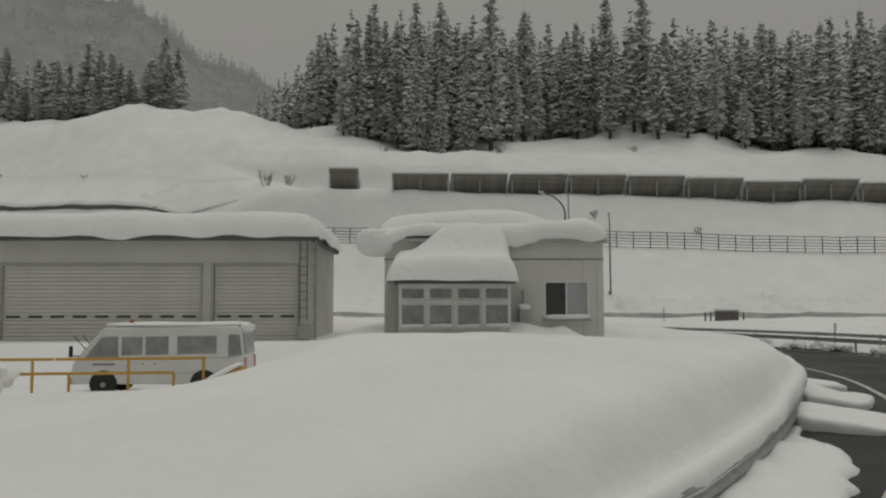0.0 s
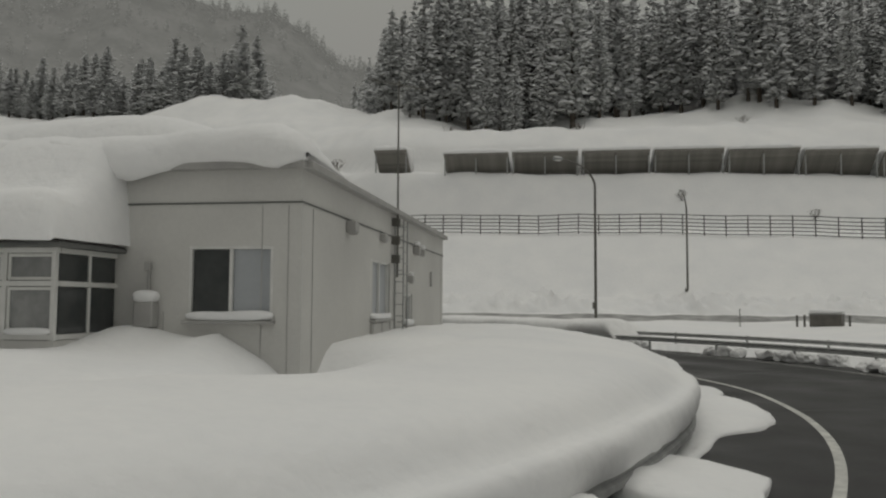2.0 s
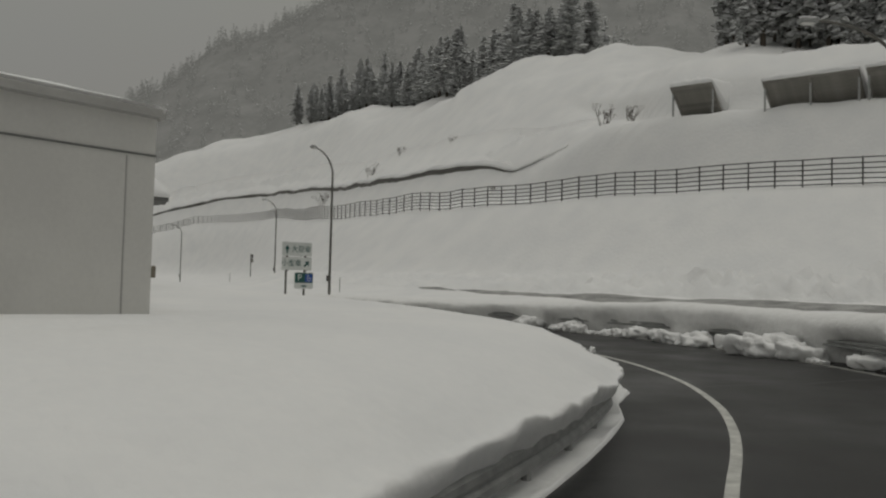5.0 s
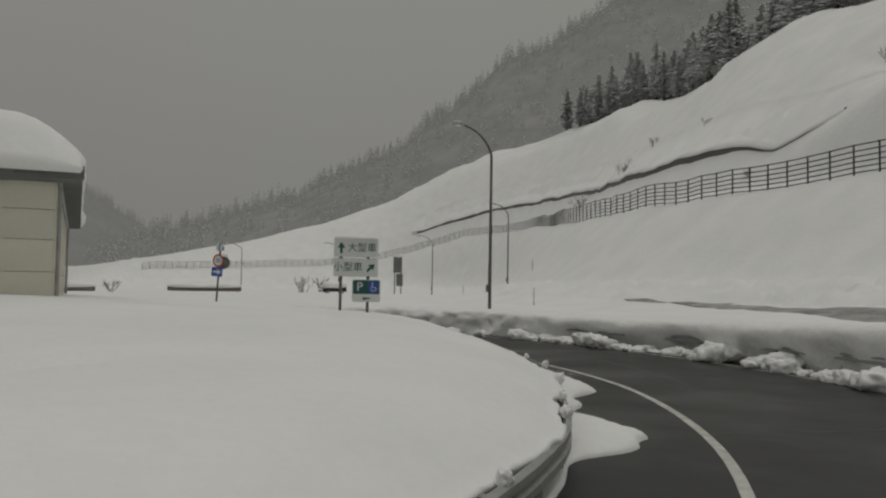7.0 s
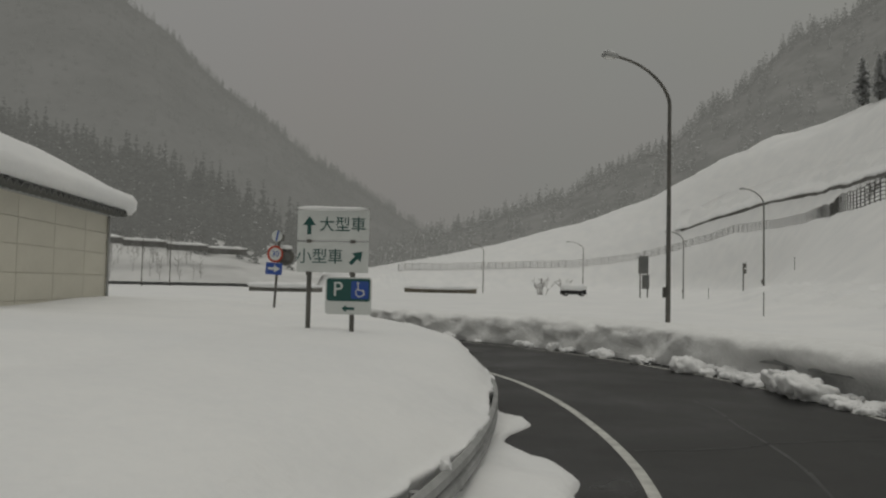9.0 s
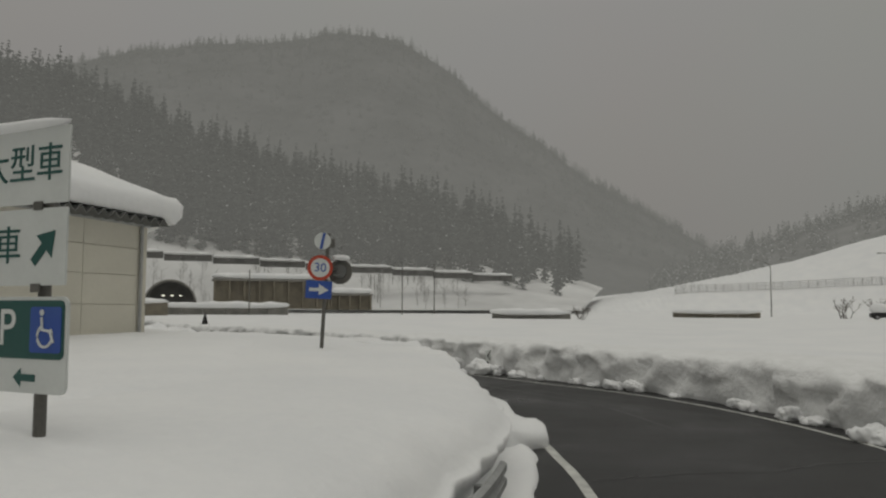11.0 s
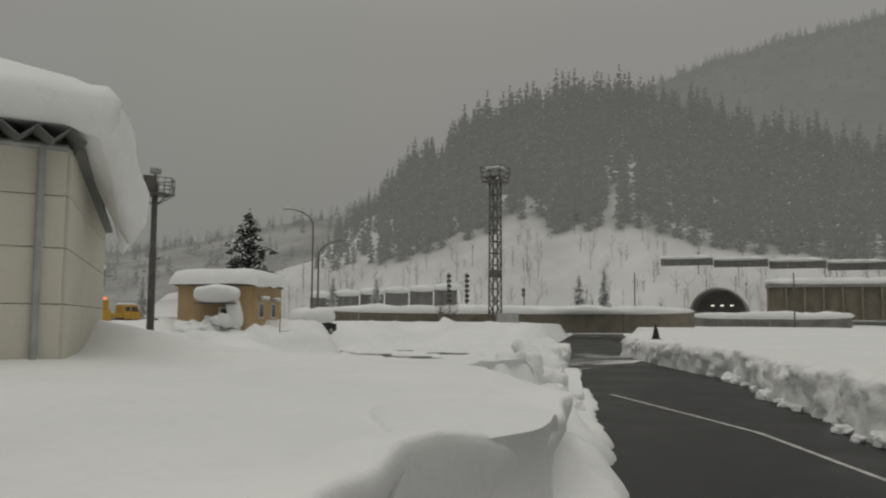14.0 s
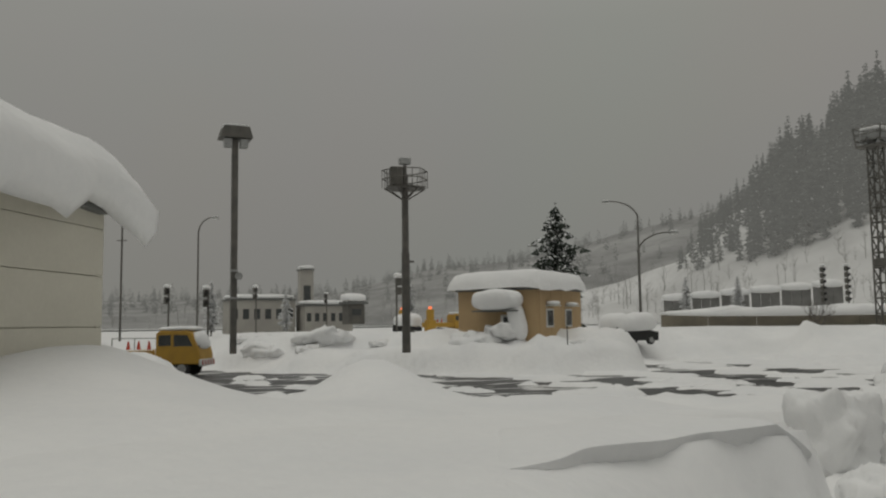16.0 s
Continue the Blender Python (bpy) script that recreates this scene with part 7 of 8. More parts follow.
def make_grit_box(x, y, turn):
    t = thing("grit_box", pose(x, y, ground_at(x, y) - 0.15, 0, 0, turn), "low dark steel grit box under a snow cap between marker posts", "grit box")
    bm = bmesh.new()
    box(bm, (0, 0, 0.45), (1.9, 1.1, 0.9), 0.03)
    part("body", bm, STEEL_DARK, t)
    bm = bmesh.new()
    box(bm, (0, 0, 0.93), (2.0, 1.2, 0.07), 0.02)
    part("lid", bm, GALV, t)
    part("snow_cap", moved(mound((2.1, 1.3, 0.3), 33, k=3.2, amp=0.03, n=(12, 8, 4)), pose(0, 0, 0.94)), SNOW, t, smooth=True)
    for px in (-1.75, -1.3, 1.35):
        bm = bmesh.new()
        tube(bm, [(px, -0.2, -0.2), (px, -0.2, 0.85)], 0.07, 8)
        part("post", bm, STEEL_DARK, t)
    return t


make_grit_box(29.1, 64.8, -25)


# ---- snow lying on the asphalt and along the ploughed wall ----
def on_road(s, d):
    (x, y), t = ROAD.place(s, d)
    return x, y, math.degrees(math.atan2(t[1], t[0]))


def along_wall():
    """Chunks that have broken off the ploughed wall."""
    rng = random.Random(77)
    for k in range(130):
        s = rng.uniform(100, 200)
        if s < 131:
            x, y, a = on_road(s, -edge_right(s) - rng.uniform(0.2, 1.0))
            w = rng.uniform(0.4, 1.1)
            snow_lump(x, y, 0.0, (w * 1.5, w, 0.30 + 0.25 * w), k + 1, a + rng.uniform(-30, 30), label="lump of ploughed snow below the guardrail", group="fallen snow lumps")
            continue
        big = rng.random() ** 3 * (1 if s < 146 else 0.4)
        w = 0.25 + 1.0 * big
        x, y, a = on_road(s, -edge_right(s) + 0.35 - 0.5 * rng.random() + (0.4 * big if s < 165 else 0))
        snow_lump(x, y, 0.0, (w * rng.uniform(1.0, 1.6), w, w * rng.uniform(0.45, 0.75)), k + 1, a + rng.uniform(-30, 30), label="broken lump of snow at the foot of the ploughed wall", group="fallen snow lumps")


along_wall()
rng = random.Random(78)
for k in range(46):
    s = rng.uniform(131, 160)
    w = 0.35 + 0.75 * rng.random() ** 2
    x, y, a = on_road(s, -edge_right(s) + rng.uniform(-0.1, 0.55))
    snow_lump(x, y, 0.0, (w * rng.uniform(1.1, 1.9), w, w * rng.uniform(0.4, 0.7)), 600 + k, a + rng.uniform(-25, 25), label="broken lump of snow at the foot of the ploughed wall", group="fallen snow lumps")
for s, d, size, sd in ((133.6, -5.3, (2.4, 1.5, 0.75), 301), (137.0, -5.5, (1.8, 1.2, 0.6), 302), (152.5, -4.9, (1.4, 1.0, 0.6), 303), (176.3, -4.1, (1.1, 0.8, 0.45), 304), (138.5, -5.4, (1.3, 1.0, 0.55), 305)):
    x, y, a = on_road(s, d)
    snow_lump(x, y, 0.0, size, sd, a)
# tufts on the beam of the guardrail
for s, size in ((121.5, 0.22), (127.0, 0.3), (131.4, 0.36), (133.2, 0.24), (135.6, 0.4), (138.9, 0.3), (141.5, 0.22)):
    x, y, a = on_road(s, edge_left(s) - 0.11)
    snow_lump(x, y, 0.60, (size * 0.8, size * 0.4, size * 0.6), int(s * 7), a, name="snow_tuft", label="small tuft of snow on the guardrail beam", group="rail tufts")
# blocks broken from the left bank near its end
for s, d, size, sd in ((170.3, 1.35, (1.3, 0.9, 0.55), 312), (168.1, 2.15, (1.9, 1.0, 1.15), 326), (166.2, 2.5, (1.7, 0.9, 0.9), 327), (189.2, 3.6, (1.3, 1.25, 1.5), 313), (186.4, 2.4, (1.1, 0.9, 0.6), 325), (190.4, 2.7, (1.3, 1.1, 0.9), 314), (193.2, 3.0, (1.8, 1.5, 1.2), 315), (196.5, 3.2, (2.2, 1.6, 1.4), 317), (200.5, 3.3, (2.0, 1.8, 1.5), 318), (204.6, 3.4, (2.2, 1.6, 1.2), 320), (209, 3.4, (2.4, 1.8, 1.3), 321), (214, 3.4, (2.6, 1.8, 1.1), 324), (185.2, 1.6, (0.8, 0.6, 0.4), 322), (187.6, 1.8, (0.7, 0.6, 0.4), 323)):
    x, y, a = on_road(s, d)
    snow_lump(x, y, 0.0, size, sd, a, label="large broken block of the snow bank", group="snow blocks")


# the slab that stays above the cut in the bank, and the heaps along the far side of the lane
def make_shelf(xs, ys, back, lowest, highest):
    """Wind-packed snow with a thin crisp lip over its hollow, broken front."""
    for _ in range(3):
        ys[1:-1] = (ys[:-2] + ys[1:-1] * 2 + ys[2:]) / 4
    bm = bmesh.new()
    back = Vector(back).normalized()
    rims = []
    for x, y in zip(xs, ys):
        q = Vector((x, y)) + back * 0.8
        wave = 0.025 * noise.noise(Vector((x * 0.9, 3.1, 0)))
        rims.append((x, y + 0.05 * noise.noise(Vector((x * 2.1, 0, 7.7))), max(lowest, min(highest, float(isle_height(q.x, q.y)) + 0.03)) + wave))
    last_top = last_face = None
    for k, (x, y, z) in enumerate(rims):
        ends = min(k, len(rims) - 1 - k)
        fade = min(ends / 7.0, 1.0) ** 0.7
        top = []
        for far in (0.0, 0.12, 0.35, 0.8, 1.4, 2.2, 3.0):
            p = Vector((x, y)) + back * far
            g = float(isle_height(p.x, p.y))
            w = min(far / 2.0, 1.0)
            top.append(bm.verts.new((p.x, p.y, z * (1 - w) + (g + 0.02) * w - (0.25 if far == 3.0 else 0) - 0.6 * (1 - fade))))
        face = []
        for down, hollow in ((0.0, 0.0), (0.05, 0.02), (0.15, 0.09), (0.35, 0.16), (0.6, 0.19), (0.9, 0.15), (1.2, 0.02), (1.6, -0.12)):
            h = hollow + 0.05 * noise.noise(Vector((x * 1.3, down * 2.0, 9)))  * min(down * 6, 1)
            p = Vector((x, y)) + back * h
            face.append(bm.verts.new((p.x, p.y, z - down - 0.6 * (1 - fade))))
        for now, last in ((top, last_top), (face, last_face)):
            if last:
                for a in range(len(now) - 1):
                    bm.faces.new((last[a], now[a], now[a + 1], last[a + 1]))
        last_top, last_face = top, face
    ob = part("snow_shelf", bm, SNOW, smooth=True)
    return tagged(ob, "wind-packed snow shelf with a crisp lip over its broken front", "snow")


_xs = np.linspace(-31.0, -36.1, 50)
make_shelf(_xs, shelf_line(_xs), (-0.30, -0.95), 1.44, 1.52)
_xs = np.linspace(-24.6, -28.3, 44)
make_shelf(_xs, np.interp(-_xs, [23.6, 24.26, 24.87, 25.47, 26.0, 26.6, 27.2, 27.9, 28.3], [56.7, 56.3, 55.85, 55.5, 55.42, 55.4, 55.1, 54.5, 54.1]), (-0.45, -0.89), 1.36, 1.46)
rng = random.Random(91)
for k in range(9):
    (x, y), tg = LANE.place(rng.uniform(4, 34), rng.uniform(9.0, 11.5))
    w = rng.uniform(0.7, 2.6)
    snow_lump(x, y, ground_at(x, y) - 0.05 - 0.16 * w, (w * rng.uniform(1.0, 1.7), w, w * rng.uniform(0.26, 0.4)), 500 + k, rng.uniform(0, 360), label="low heap of ploughed snow beside the lane", group="ploughed heaps")


# tall tiers left by the plough beyond the lane, with upright cut fronts
for x, y, turn, size, seed in ((-36.5, 5.6, 38, (9.5, 4.6, 1.25), 41), (-31.2, 1.6, 30, (4.2, 3.0, 0.9), 42), (-38.5, 1.8, 25, (9.0, 4.0, 1.75), 43), (-44.3, 9.6, -12, (5.0, 2.6, 1.05), 44)):
    bm = mound(size, seed, k=6, amp=0.16, n=(26, 16, 6))
    for v in bm.verts:
        q = v.co * 0.6 + Vector((seed, 0, 0))
        v.co += Vector((noise.noise(q), noise.noise(q + Vector((5, 0, 0))), 0.4 * noise.noise(q + Vector((0, 7, 0))))) * 0.7
    ob = part("snow_heap", bm, SNOW, smooth=True)
    ob.matrix_world = pose(x, y, -0.15, 0, 0, turn)
    tagged(ob, "tall heap of ploughed snow with an upright cut front", "snow", "ploughed tiers")


# ---- the lane's slush ----
def slush_material():
    m = material("slush on asphalt", (0.032, 0.032, 0.032), (0.06, 0.06, 0.059), scale=0.45, fine=55, rough=0.45, bump=0.1, bump_scale=40, specular=0.3)
    n, l = m.node_tree.nodes, m.node_tree.links
    b = n["Principled BSDF"]
    src = b.inputs["Base Color"].links[0].from_socket
    co, mp, nz, rg, mx = n.new("ShaderNodeTexCoord"), n.new("ShaderNodeMapping"), n.new("ShaderNodeTexNoise"), n.new("ShaderNodeMapRange"), n.new("ShaderNodeMix")
    mp.inputs["Scale"].default_value = (0.16, 0.75, 1)
    mp.inputs["Rotation"].default_value = (0, 0, radians(20))
    nz.inputs["Scale"].default_value, nz.inputs["Detail"].default_value, nz.inputs["Distortion"].default_value = 1.0, 6, 1.2
    rg.inputs["From Min"].default_value, rg.inputs["From Max"].default_value = 0.56, 0.60
    mx.data_type = "RGBA"
    mx.inputs[7].default_value = (0.72, 0.72, 0.715, 1)
    l.new(co.outputs["Object"], mp.inputs["Vector"])
    l.new(mp.outputs["Vector"], nz.inputs["Vector"])
    l.new(nz.outputs["Fac"], rg.inputs[0])
    l.new(rg.outputs[0], mx.inputs[0])
    l.new(src, mx.inputs[6])
    l.new(mx.outputs[2], b.inputs["Base Color"])
    return m


lane.data.materials.clear()
lane.data.materials.append(slush_material())


def make_lane_crust():
    """Broken plates of trodden snow that lie on the lane, dense towards the slip road and sparse where vehicles turn."""
    xs, ys = np.arange(-76, -14, 0.22), np.arange(-4, 38, 0.22)
    gx, gy = np.meshgrid(xs, ys, indexing="ij")
    a = radians(24)
    ax, ay = gx * math.cos(a) - gy * math.sin(a), gx * math.sin(a) + gy * math.cos(a)
    n = fbm(ax * 0.42, ay, 2.6, 71, 4) + 0.35 * fbm(ax, ay, 9, 72, 2)
    share = np.interp(-gx, [26, 34, 40, 46, 70], [-0.75, -0.65, -0.42, -0.16, -0.2])
    z = np.clip(0.6 * (n + share), -0.12, 0.15 + 0.03 * fbm(gx, gy, 1.1, 73, 2))
    s, d = ROAD.at(gx, gy)
    z = np.where((d - edge_left(s)).reshape(gx.shape) < 0.6, -0.14, z)
    ob = sheet("lane_crust", xs, ys, z, SNOW)
    return tagged(ob, "broken plates of trodden snow on wet asphalt", "snow", kind="structure")


make_lane_crust()


# ---- the ochre hut ----
def make_hut():
    t = thing("ochre_hut", pose(-44.5, 14.3, 0, 0, 0, -45), "small ochre panelled hut with deep snow on its flat roof", "building")
    # local x along the left face, -y... the corner nearest the road is the origin
    L, K, zt = 4.8, 5.6, 4.25
    for m, ln in ((pose(0, 0, 0), L), (pose(0, -K, 0, 0, 0, 90), K), (pose(0, -K, 0), L), (pose(L, -K, 0, 0, 0, 90), K)):
        n = 4
        for k in range(n):
            bm = bmesh.new()
            box(bm, (ln * (k + 0.5) / n, 0, zt / 2 + 0.3), (ln / n - 0.012, 0.12, zt - 0.6), 0.01)
            o = part("panel", bm, ORANGE, t)
            o.matrix_local = m
    bm = bmesh.new()
    box(bm, (L / 2, -K / 2, zt + 0.06), (L + 0.3, K + 0.3, 0.14), 0.02)
    part("roof", bm, FASCIA, t)
    d = new("door")
    d.parent = t
    bm = bmesh.new()
    box(bm, (1.65, 0.08, 2.3), (1.1, 0.06, 1.3), 0.02)
    part("frame", bm, ALU, d)
    bm = bmesh.new()
    box(bm, (1.65, 0.115, 2.3), (0.75, 0.02, 1.1), 0.01)
    part("pane", bm, GLASS, d)
    for y in (-1.2, -3.7):
        w = new("window")
        w.parent = t
        bm = bmesh.new()
        box(bm, (-0.08, y, 2.75), (0.06, 0.9, 1.0), 0.02)
        part("frame", bm, ALU, w)
        bm = bmesh.new()
        box(bm, (-0.115, y, 2.75), (0.02, 0.72, 0.82), 0.01)
        part("pane", bm, GLASS, w)
        bm = bmesh.new()
        box(bm, (-0.3, y, 3.4), (0.5, 1.0, 0.05), 0.01)
        c = part("canopy", bm, SIGN_WHITE, w)
        part("snow_cap", moved(mound((0.6, 1.0, 0.25), int(9 - y), k=2.6, amp=0.03, n=(6, 8, 4)), pose(-0.3, y, 3.42)), SNOW, c, smooth=True)
    bm = bmesh.new()
    box(bm, (2.1, 0.55, 3.15), (2.6, 1.1, 0.08), 0.02)
    c = part("canopy", bm, FASCIA, t)
    part("snow_cap", moved(mound((2.9, 1.5, 1.15), 26, k=2.8, amp=0.06, n=(12, 8, 7)), pose(2.1, 0.6, 3.15)), SNOW, c, smooth=True)
    part("snow_chute", moved(mound((0.9, 0.9, 2.2), 27, k=2.4, amp=0.06, n=(8, 8, 8)), pose(0.75, 0.5, 1.6, 0, 14, 0)), SNOW, c, smooth=True)
    roof_snow(t, 0, L, -K, 0, zt + 0.12, 0.95, (0.35, 0.5, 0.3, 0.5), (0.3, 0.25, 0.1, 0.25), 28, soft=0.7, step=0.45, label="deep rounded snow on the hut roof")
    return t


make_hut()
plant(-51.5, -1.0, 1.2, 6, 40, 1.28, 0.8, "lone snowy spruce behind the ochre hut", "")


# ---- masts ----
def make_platform_mast(x, y, z):
    t = thing("camera_mast", pose(x, y, z), "tall grey mast with a caged service platform and camera", "mast")
    bm = bmesh.new()
    tube(bm, [(0, 0, -0.6), (0, 0, 3.9)], 0.19, 14, 0.18)
    part("lower_pole", bm, STEEL_DARK, t)
    bm = bmesh.new()
    tube(bm, [(0, 0, 3.9), (0, 0, 7.4)], 0.155, 14, 0.15)
    part("upper_pole", bm, STEEL_DARK, t)
    p = new("platform")
    p.parent = t
    bm = bmesh.new()
    disc(bm, (0, 0, 6.85), 1.0, 0.05, 6, (0, 0, 1))
    part("deck", bm, STEEL_DARK, p)
    hexa = [(1.05 * math.cos(k * math.pi / 3), 1.05 * math.sin(k * math.pi / 3)) for k in range(6)]
    for z0 in (7.25, 7.65):
        bm = bmesh.new()
        tube(bm, [(a, b, z0) for a, b in hexa + hexa[:1]], 0.025, 6)
        part("rail", bm, STEEL_DARK, p)
    for k in range(6):
        for f in (0.0, 0.33, 0.66):
            a = Vector((*hexa[k], 0)).lerp(Vector((*hexa[(k + 1) % 6], 0)), f)
            bm = bmesh.new()
            tube(bm, [(a.x, a.y, 6.85), (a.x, a.y, 7.65)], 0.018, 5)
            part("baluster", bm, STEEL_DARK, p)
        bm = bmesh.new()
        tube(bm, [(hexa[k][0] * 0.9, hexa[k][1] * 0.9, 6.83), (0, 0, 6.25)], 0.03, 6)
        part("strut", bm, STEEL_DARK, p)
    bm = bmesh.new()
    box(bm, (0.45, 0.2, 7.35), (0.55, 0.55, 0.85), 0.04)
    part("cabinet", bm, STEEL_DARK, p)
    c = new("camera_head")
    c.parent = t
    bm = bmesh.new()
    tube(bm, [(0, 0, 7.4), (0, 0, 7.9)], 0.09, 10)
    part("bracket", bm, STEEL_DARK, c)
    bm = bmesh.new()
    box(bm, (0, 0, 8.1), (0.55, 0.3, 0.32), 0.06)
    part("housing", bm, GALV, c)
    for z0 in (0.35, 3.5):
        bm = bmesh.new()
        box(bm, (-0.22, 0, z0), (0.35, 0.1, 0.08), 0.01)
        part("bracket", bm, STEEL_DARK, t)
    return t


make_platform_mast(-36.74, 18.3, 1.85)


def make_light_mast(x, y, z):
    t = thing("floodlight_mast", pose(x, y, z, 0, 0, 12), "tall square mast with a roofed floodlight head", "mast")
    bm = bmesh.new()
    box(bm, (0, 0, 4.2), (0.26, 0.26, 9.6), 0.02)
    part("pole", bm, STEEL_DARK, t)
    h = new("light_head")
    h.parent = t
    bm = extrude_outline(bmesh.new(), [(-0.7, 8.85), (-0.55, 9.35), (0.55, 9.35), (0.7, 8.85)], -0.5, 0.5)
    bmesh.ops.recalc_face_normals(bm, faces=bm.faces)
    part("hood", bm, STEEL_DARK, h)
    part("snow_cap", moved(mound((1.15, 0.95, 0.12), 9, k=3, amp=0.01, n=(8, 6, 3)), pose(0, 0, 9.33)), SNOW, h, smooth=True)
    for q in (-0.35, 0.35):
        bm = bmesh.new()
        box(bm, (q, 0.2, 8.62), (0.34, 0.4, 0.4), 0.05)
        part("floodlight", bm, GALV, h)
    bm = bmesh.new()
    tube(bm, [(-0.13, 0.1, 2.75), (-0.13, 0.45, 2.75)], 0.05, 10, 0.17)
    part("loudspeaker", bm, GALV, t)
    for z0 in (1.8, 3.0):
        bm = bmesh.new()
        box(bm, (0, 0, z0), (0.32, 0.32, 0.1), 0.01)
        part("band", bm, GALV, t)
    return t


make_light_mast(-29.2, 17.8, 1.95)


def make_lattice_tower(x, y, z):
    t = thing("lattice_tower", pose(x, y, z, 0, 0, 20), "tall grey lattice tower with a snowy equipment platform", "tower")
    H, w0, w1 = 15.5, 0.52, 0.46
    for a, b in ((-1, -1), (1, -1), (1, 1), (-1, 1)):
        bm = bmesh.new()
        tube(bm, [(a * w0, b * w0, -1), (a * w1, b * w1, H)], 0.085, 6)
        part("leg", bm, STEEL_DARK, t)
    for k in range(12):
        z0, z1 = H * k / 12, H * (k + 1) / 12
        wa, wb = w0 + (w1 - w0) * k / 12, w0 + (w1 - w0) * (k + 1) / 12
        for (a, b), (c, d) in (((-1, -1), (1, -1)), ((1, -1), (1, 1)), ((1, 1), (-1, 1)), ((-1, 1), (-1, -1))):
            bm = bmesh.new()
            tube(bm, [(a * wa, b * wa, z0), (c * wa, d * wa, z0)], 0.07, 5)
            part("strut", bm, STEEL_DARK, t)
            bm = bmesh.new()
            tube(bm, [(a * wa, b * wa, z0), (c * wb, d * wb, z1)] if k % 2 else [(c * wa, d * wa, z0), (a * wb, b * wb, z1)], 0.06, 5)
            part("brace", bm, STEEL_DARK, t)
    bm = bmesh.new()
    box(bm, (0, 0, 5.6), (1.1, 1.1, 0.7), 0.1)
    part("landing", bm, STEEL_DARK, t)
    h = new("head_platform")
    h.parent = t
    bm = bmesh.new()
    box(bm, (0, 0, H + 0.1), (2.2, 2.2, 0.2), 0.03)
    part("deck", bm, STEEL_DARK, h)
    for a, b, s in ((-0.7, -0.7, 0.8), (0.6, -0.7, 0.8), (0, 0.7, 0.9), (-0.7, 0.4, 0.7), (0.75, 0.3, 0.7)):
        bm = bmesh.new()
        disc(bm, (a, b, H + 1.0), s * 0.62, 0.35, 16, (a, b, 0))
        part("dish", bm, GALV, h)
    corners = ((-1.05, -1.05), (1.05, -1.05), (1.05, 1.05), (-1.05, 1.05))
    for k in range(4):
        (a, b), (c, d) = corners[k], corners[(k + 1) % 4]
        bm = bmesh.new()
        tube(bm, [(a, b, H + 0.1), (a * 1.15, b * 1.15, H + 1.75)], 0.06, 5)
        part("corner_post", bm, STEEL_DARK, h)
        for z in (0.6, 1.15, 1.7):
            bm = bmesh.new()
            q = 1 + 0.15 * z / 1.75
            tube(bm, [(a * q, b * q, H + z), (c * q, d * q, H + z)], 0.045, 5)
            part("rail", bm, STEEL_DARK, h)
    part("snow_cap", moved(mound((2.0, 2.0, 0.4), 29, k=2.8, amp=0.05, n=(10, 10, 5)), pose(0, 0, H + 1.45)), SNOW, h, smooth=True)
    bm = bmesh.new()
    box(bm, (0.2, 1.6, 0.3), (2.6, 1.4, 1.9), 0.05)
    part("equipment_cabinet", bm, TRIM_GREY, t)
    return t


make_lattice_tower(-82.1, -4.0, 1.6)


# ---- signals and small posts ----
def make_signal(x, y, z, h, turn, heads=2, label="grey roadside signal post with stacked heads and snow"):
    t = thing("signal_post", pose(x, y, z, 0, 0, turn), label, "traffic signal", "signal posts")
    bm = bmesh.new()
    tube(bm, [(0, 0, -0.8), (0, 0, h)], 0.07, 8)
    part("post", bm, STEEL_DARK, t)
    for k in range(heads):
        z0 = h - 0.35 - 0.62 * k
        hd = new("head")
        hd.parent = t
        bm = bmesh.new()
        box(bm, (0.16, 0, z0), (0.34, 0.34, 0.5), 0.05)
        part("case", bm, STEEL_DARK, hd)
        bm = bmesh.new()
        tube(bm, [(0.16, 0.16, z0), (0.16, 0.36, z0)], 0.13, 10, cap=False)
        part("visor", bm, RUBBER, hd)
    part("snow_cap", moved(mound((0.55, 0.45, 0.28), int(abs(x)), k=2.5, amp=0.03, n=(6, 6, 4)), pose(0.1, 0, h - 0.1)), SNOW, t, smooth=True)
    return t


for x, y, h, turn in ((-24.2, -6.0, 4.0, 20), (-27.2, -0.2, 3.6, 10), (-30.3, -28.2, 4.6, 30), (-38.9, -46.8, 5.0, 10), (-39.4, 0.6, 3.9, 190), (-75.3, 104.0, 3.4, 60)):
    make_signal(x, y, max(ground_at(x, y), 1.4), h, turn)
for dx in (0.0, 1.6):
    make_signal(-88.9 + dx, -16.4 - dx, 1.6, 6.3, 20, 6, "tall post with a stack of signal lamps in snow")
make_signal(-104, -21.3, 1.6, 5.0, 0, 2)


def make_pole(x, y, z, h, label="thin dark utility pole in snow", name="utility_pole"):
    t = thing(name, pose(x, y, z), label, "pole", "utility poles")
    bm = bmesh.new()
    tube(bm, [(0, 0, -1), (0, 0, h)], 0.11, 8, 0.08)
    part("shaft", bm, STEEL_DARK, t)
    bm = bmesh.new()
    box(bm, (0, 0, h * 0.8), (0.9, 0.08, 0.08), 0.01)
    part("crossarm", bm, STEEL_DARK, t)
    return t


for x, y, z, h in ((-18.0, -26.0, 1.5, 11.5), (-176.6, 28.3, 1.7, 10.6), (-121.3, 9.5, 1.1, 7.2), (-126.8, -19.3, 2.0, 7.6), (-150.7, 27.0, 1.0, 9.0)):
    make_pole(x, y, z, h)


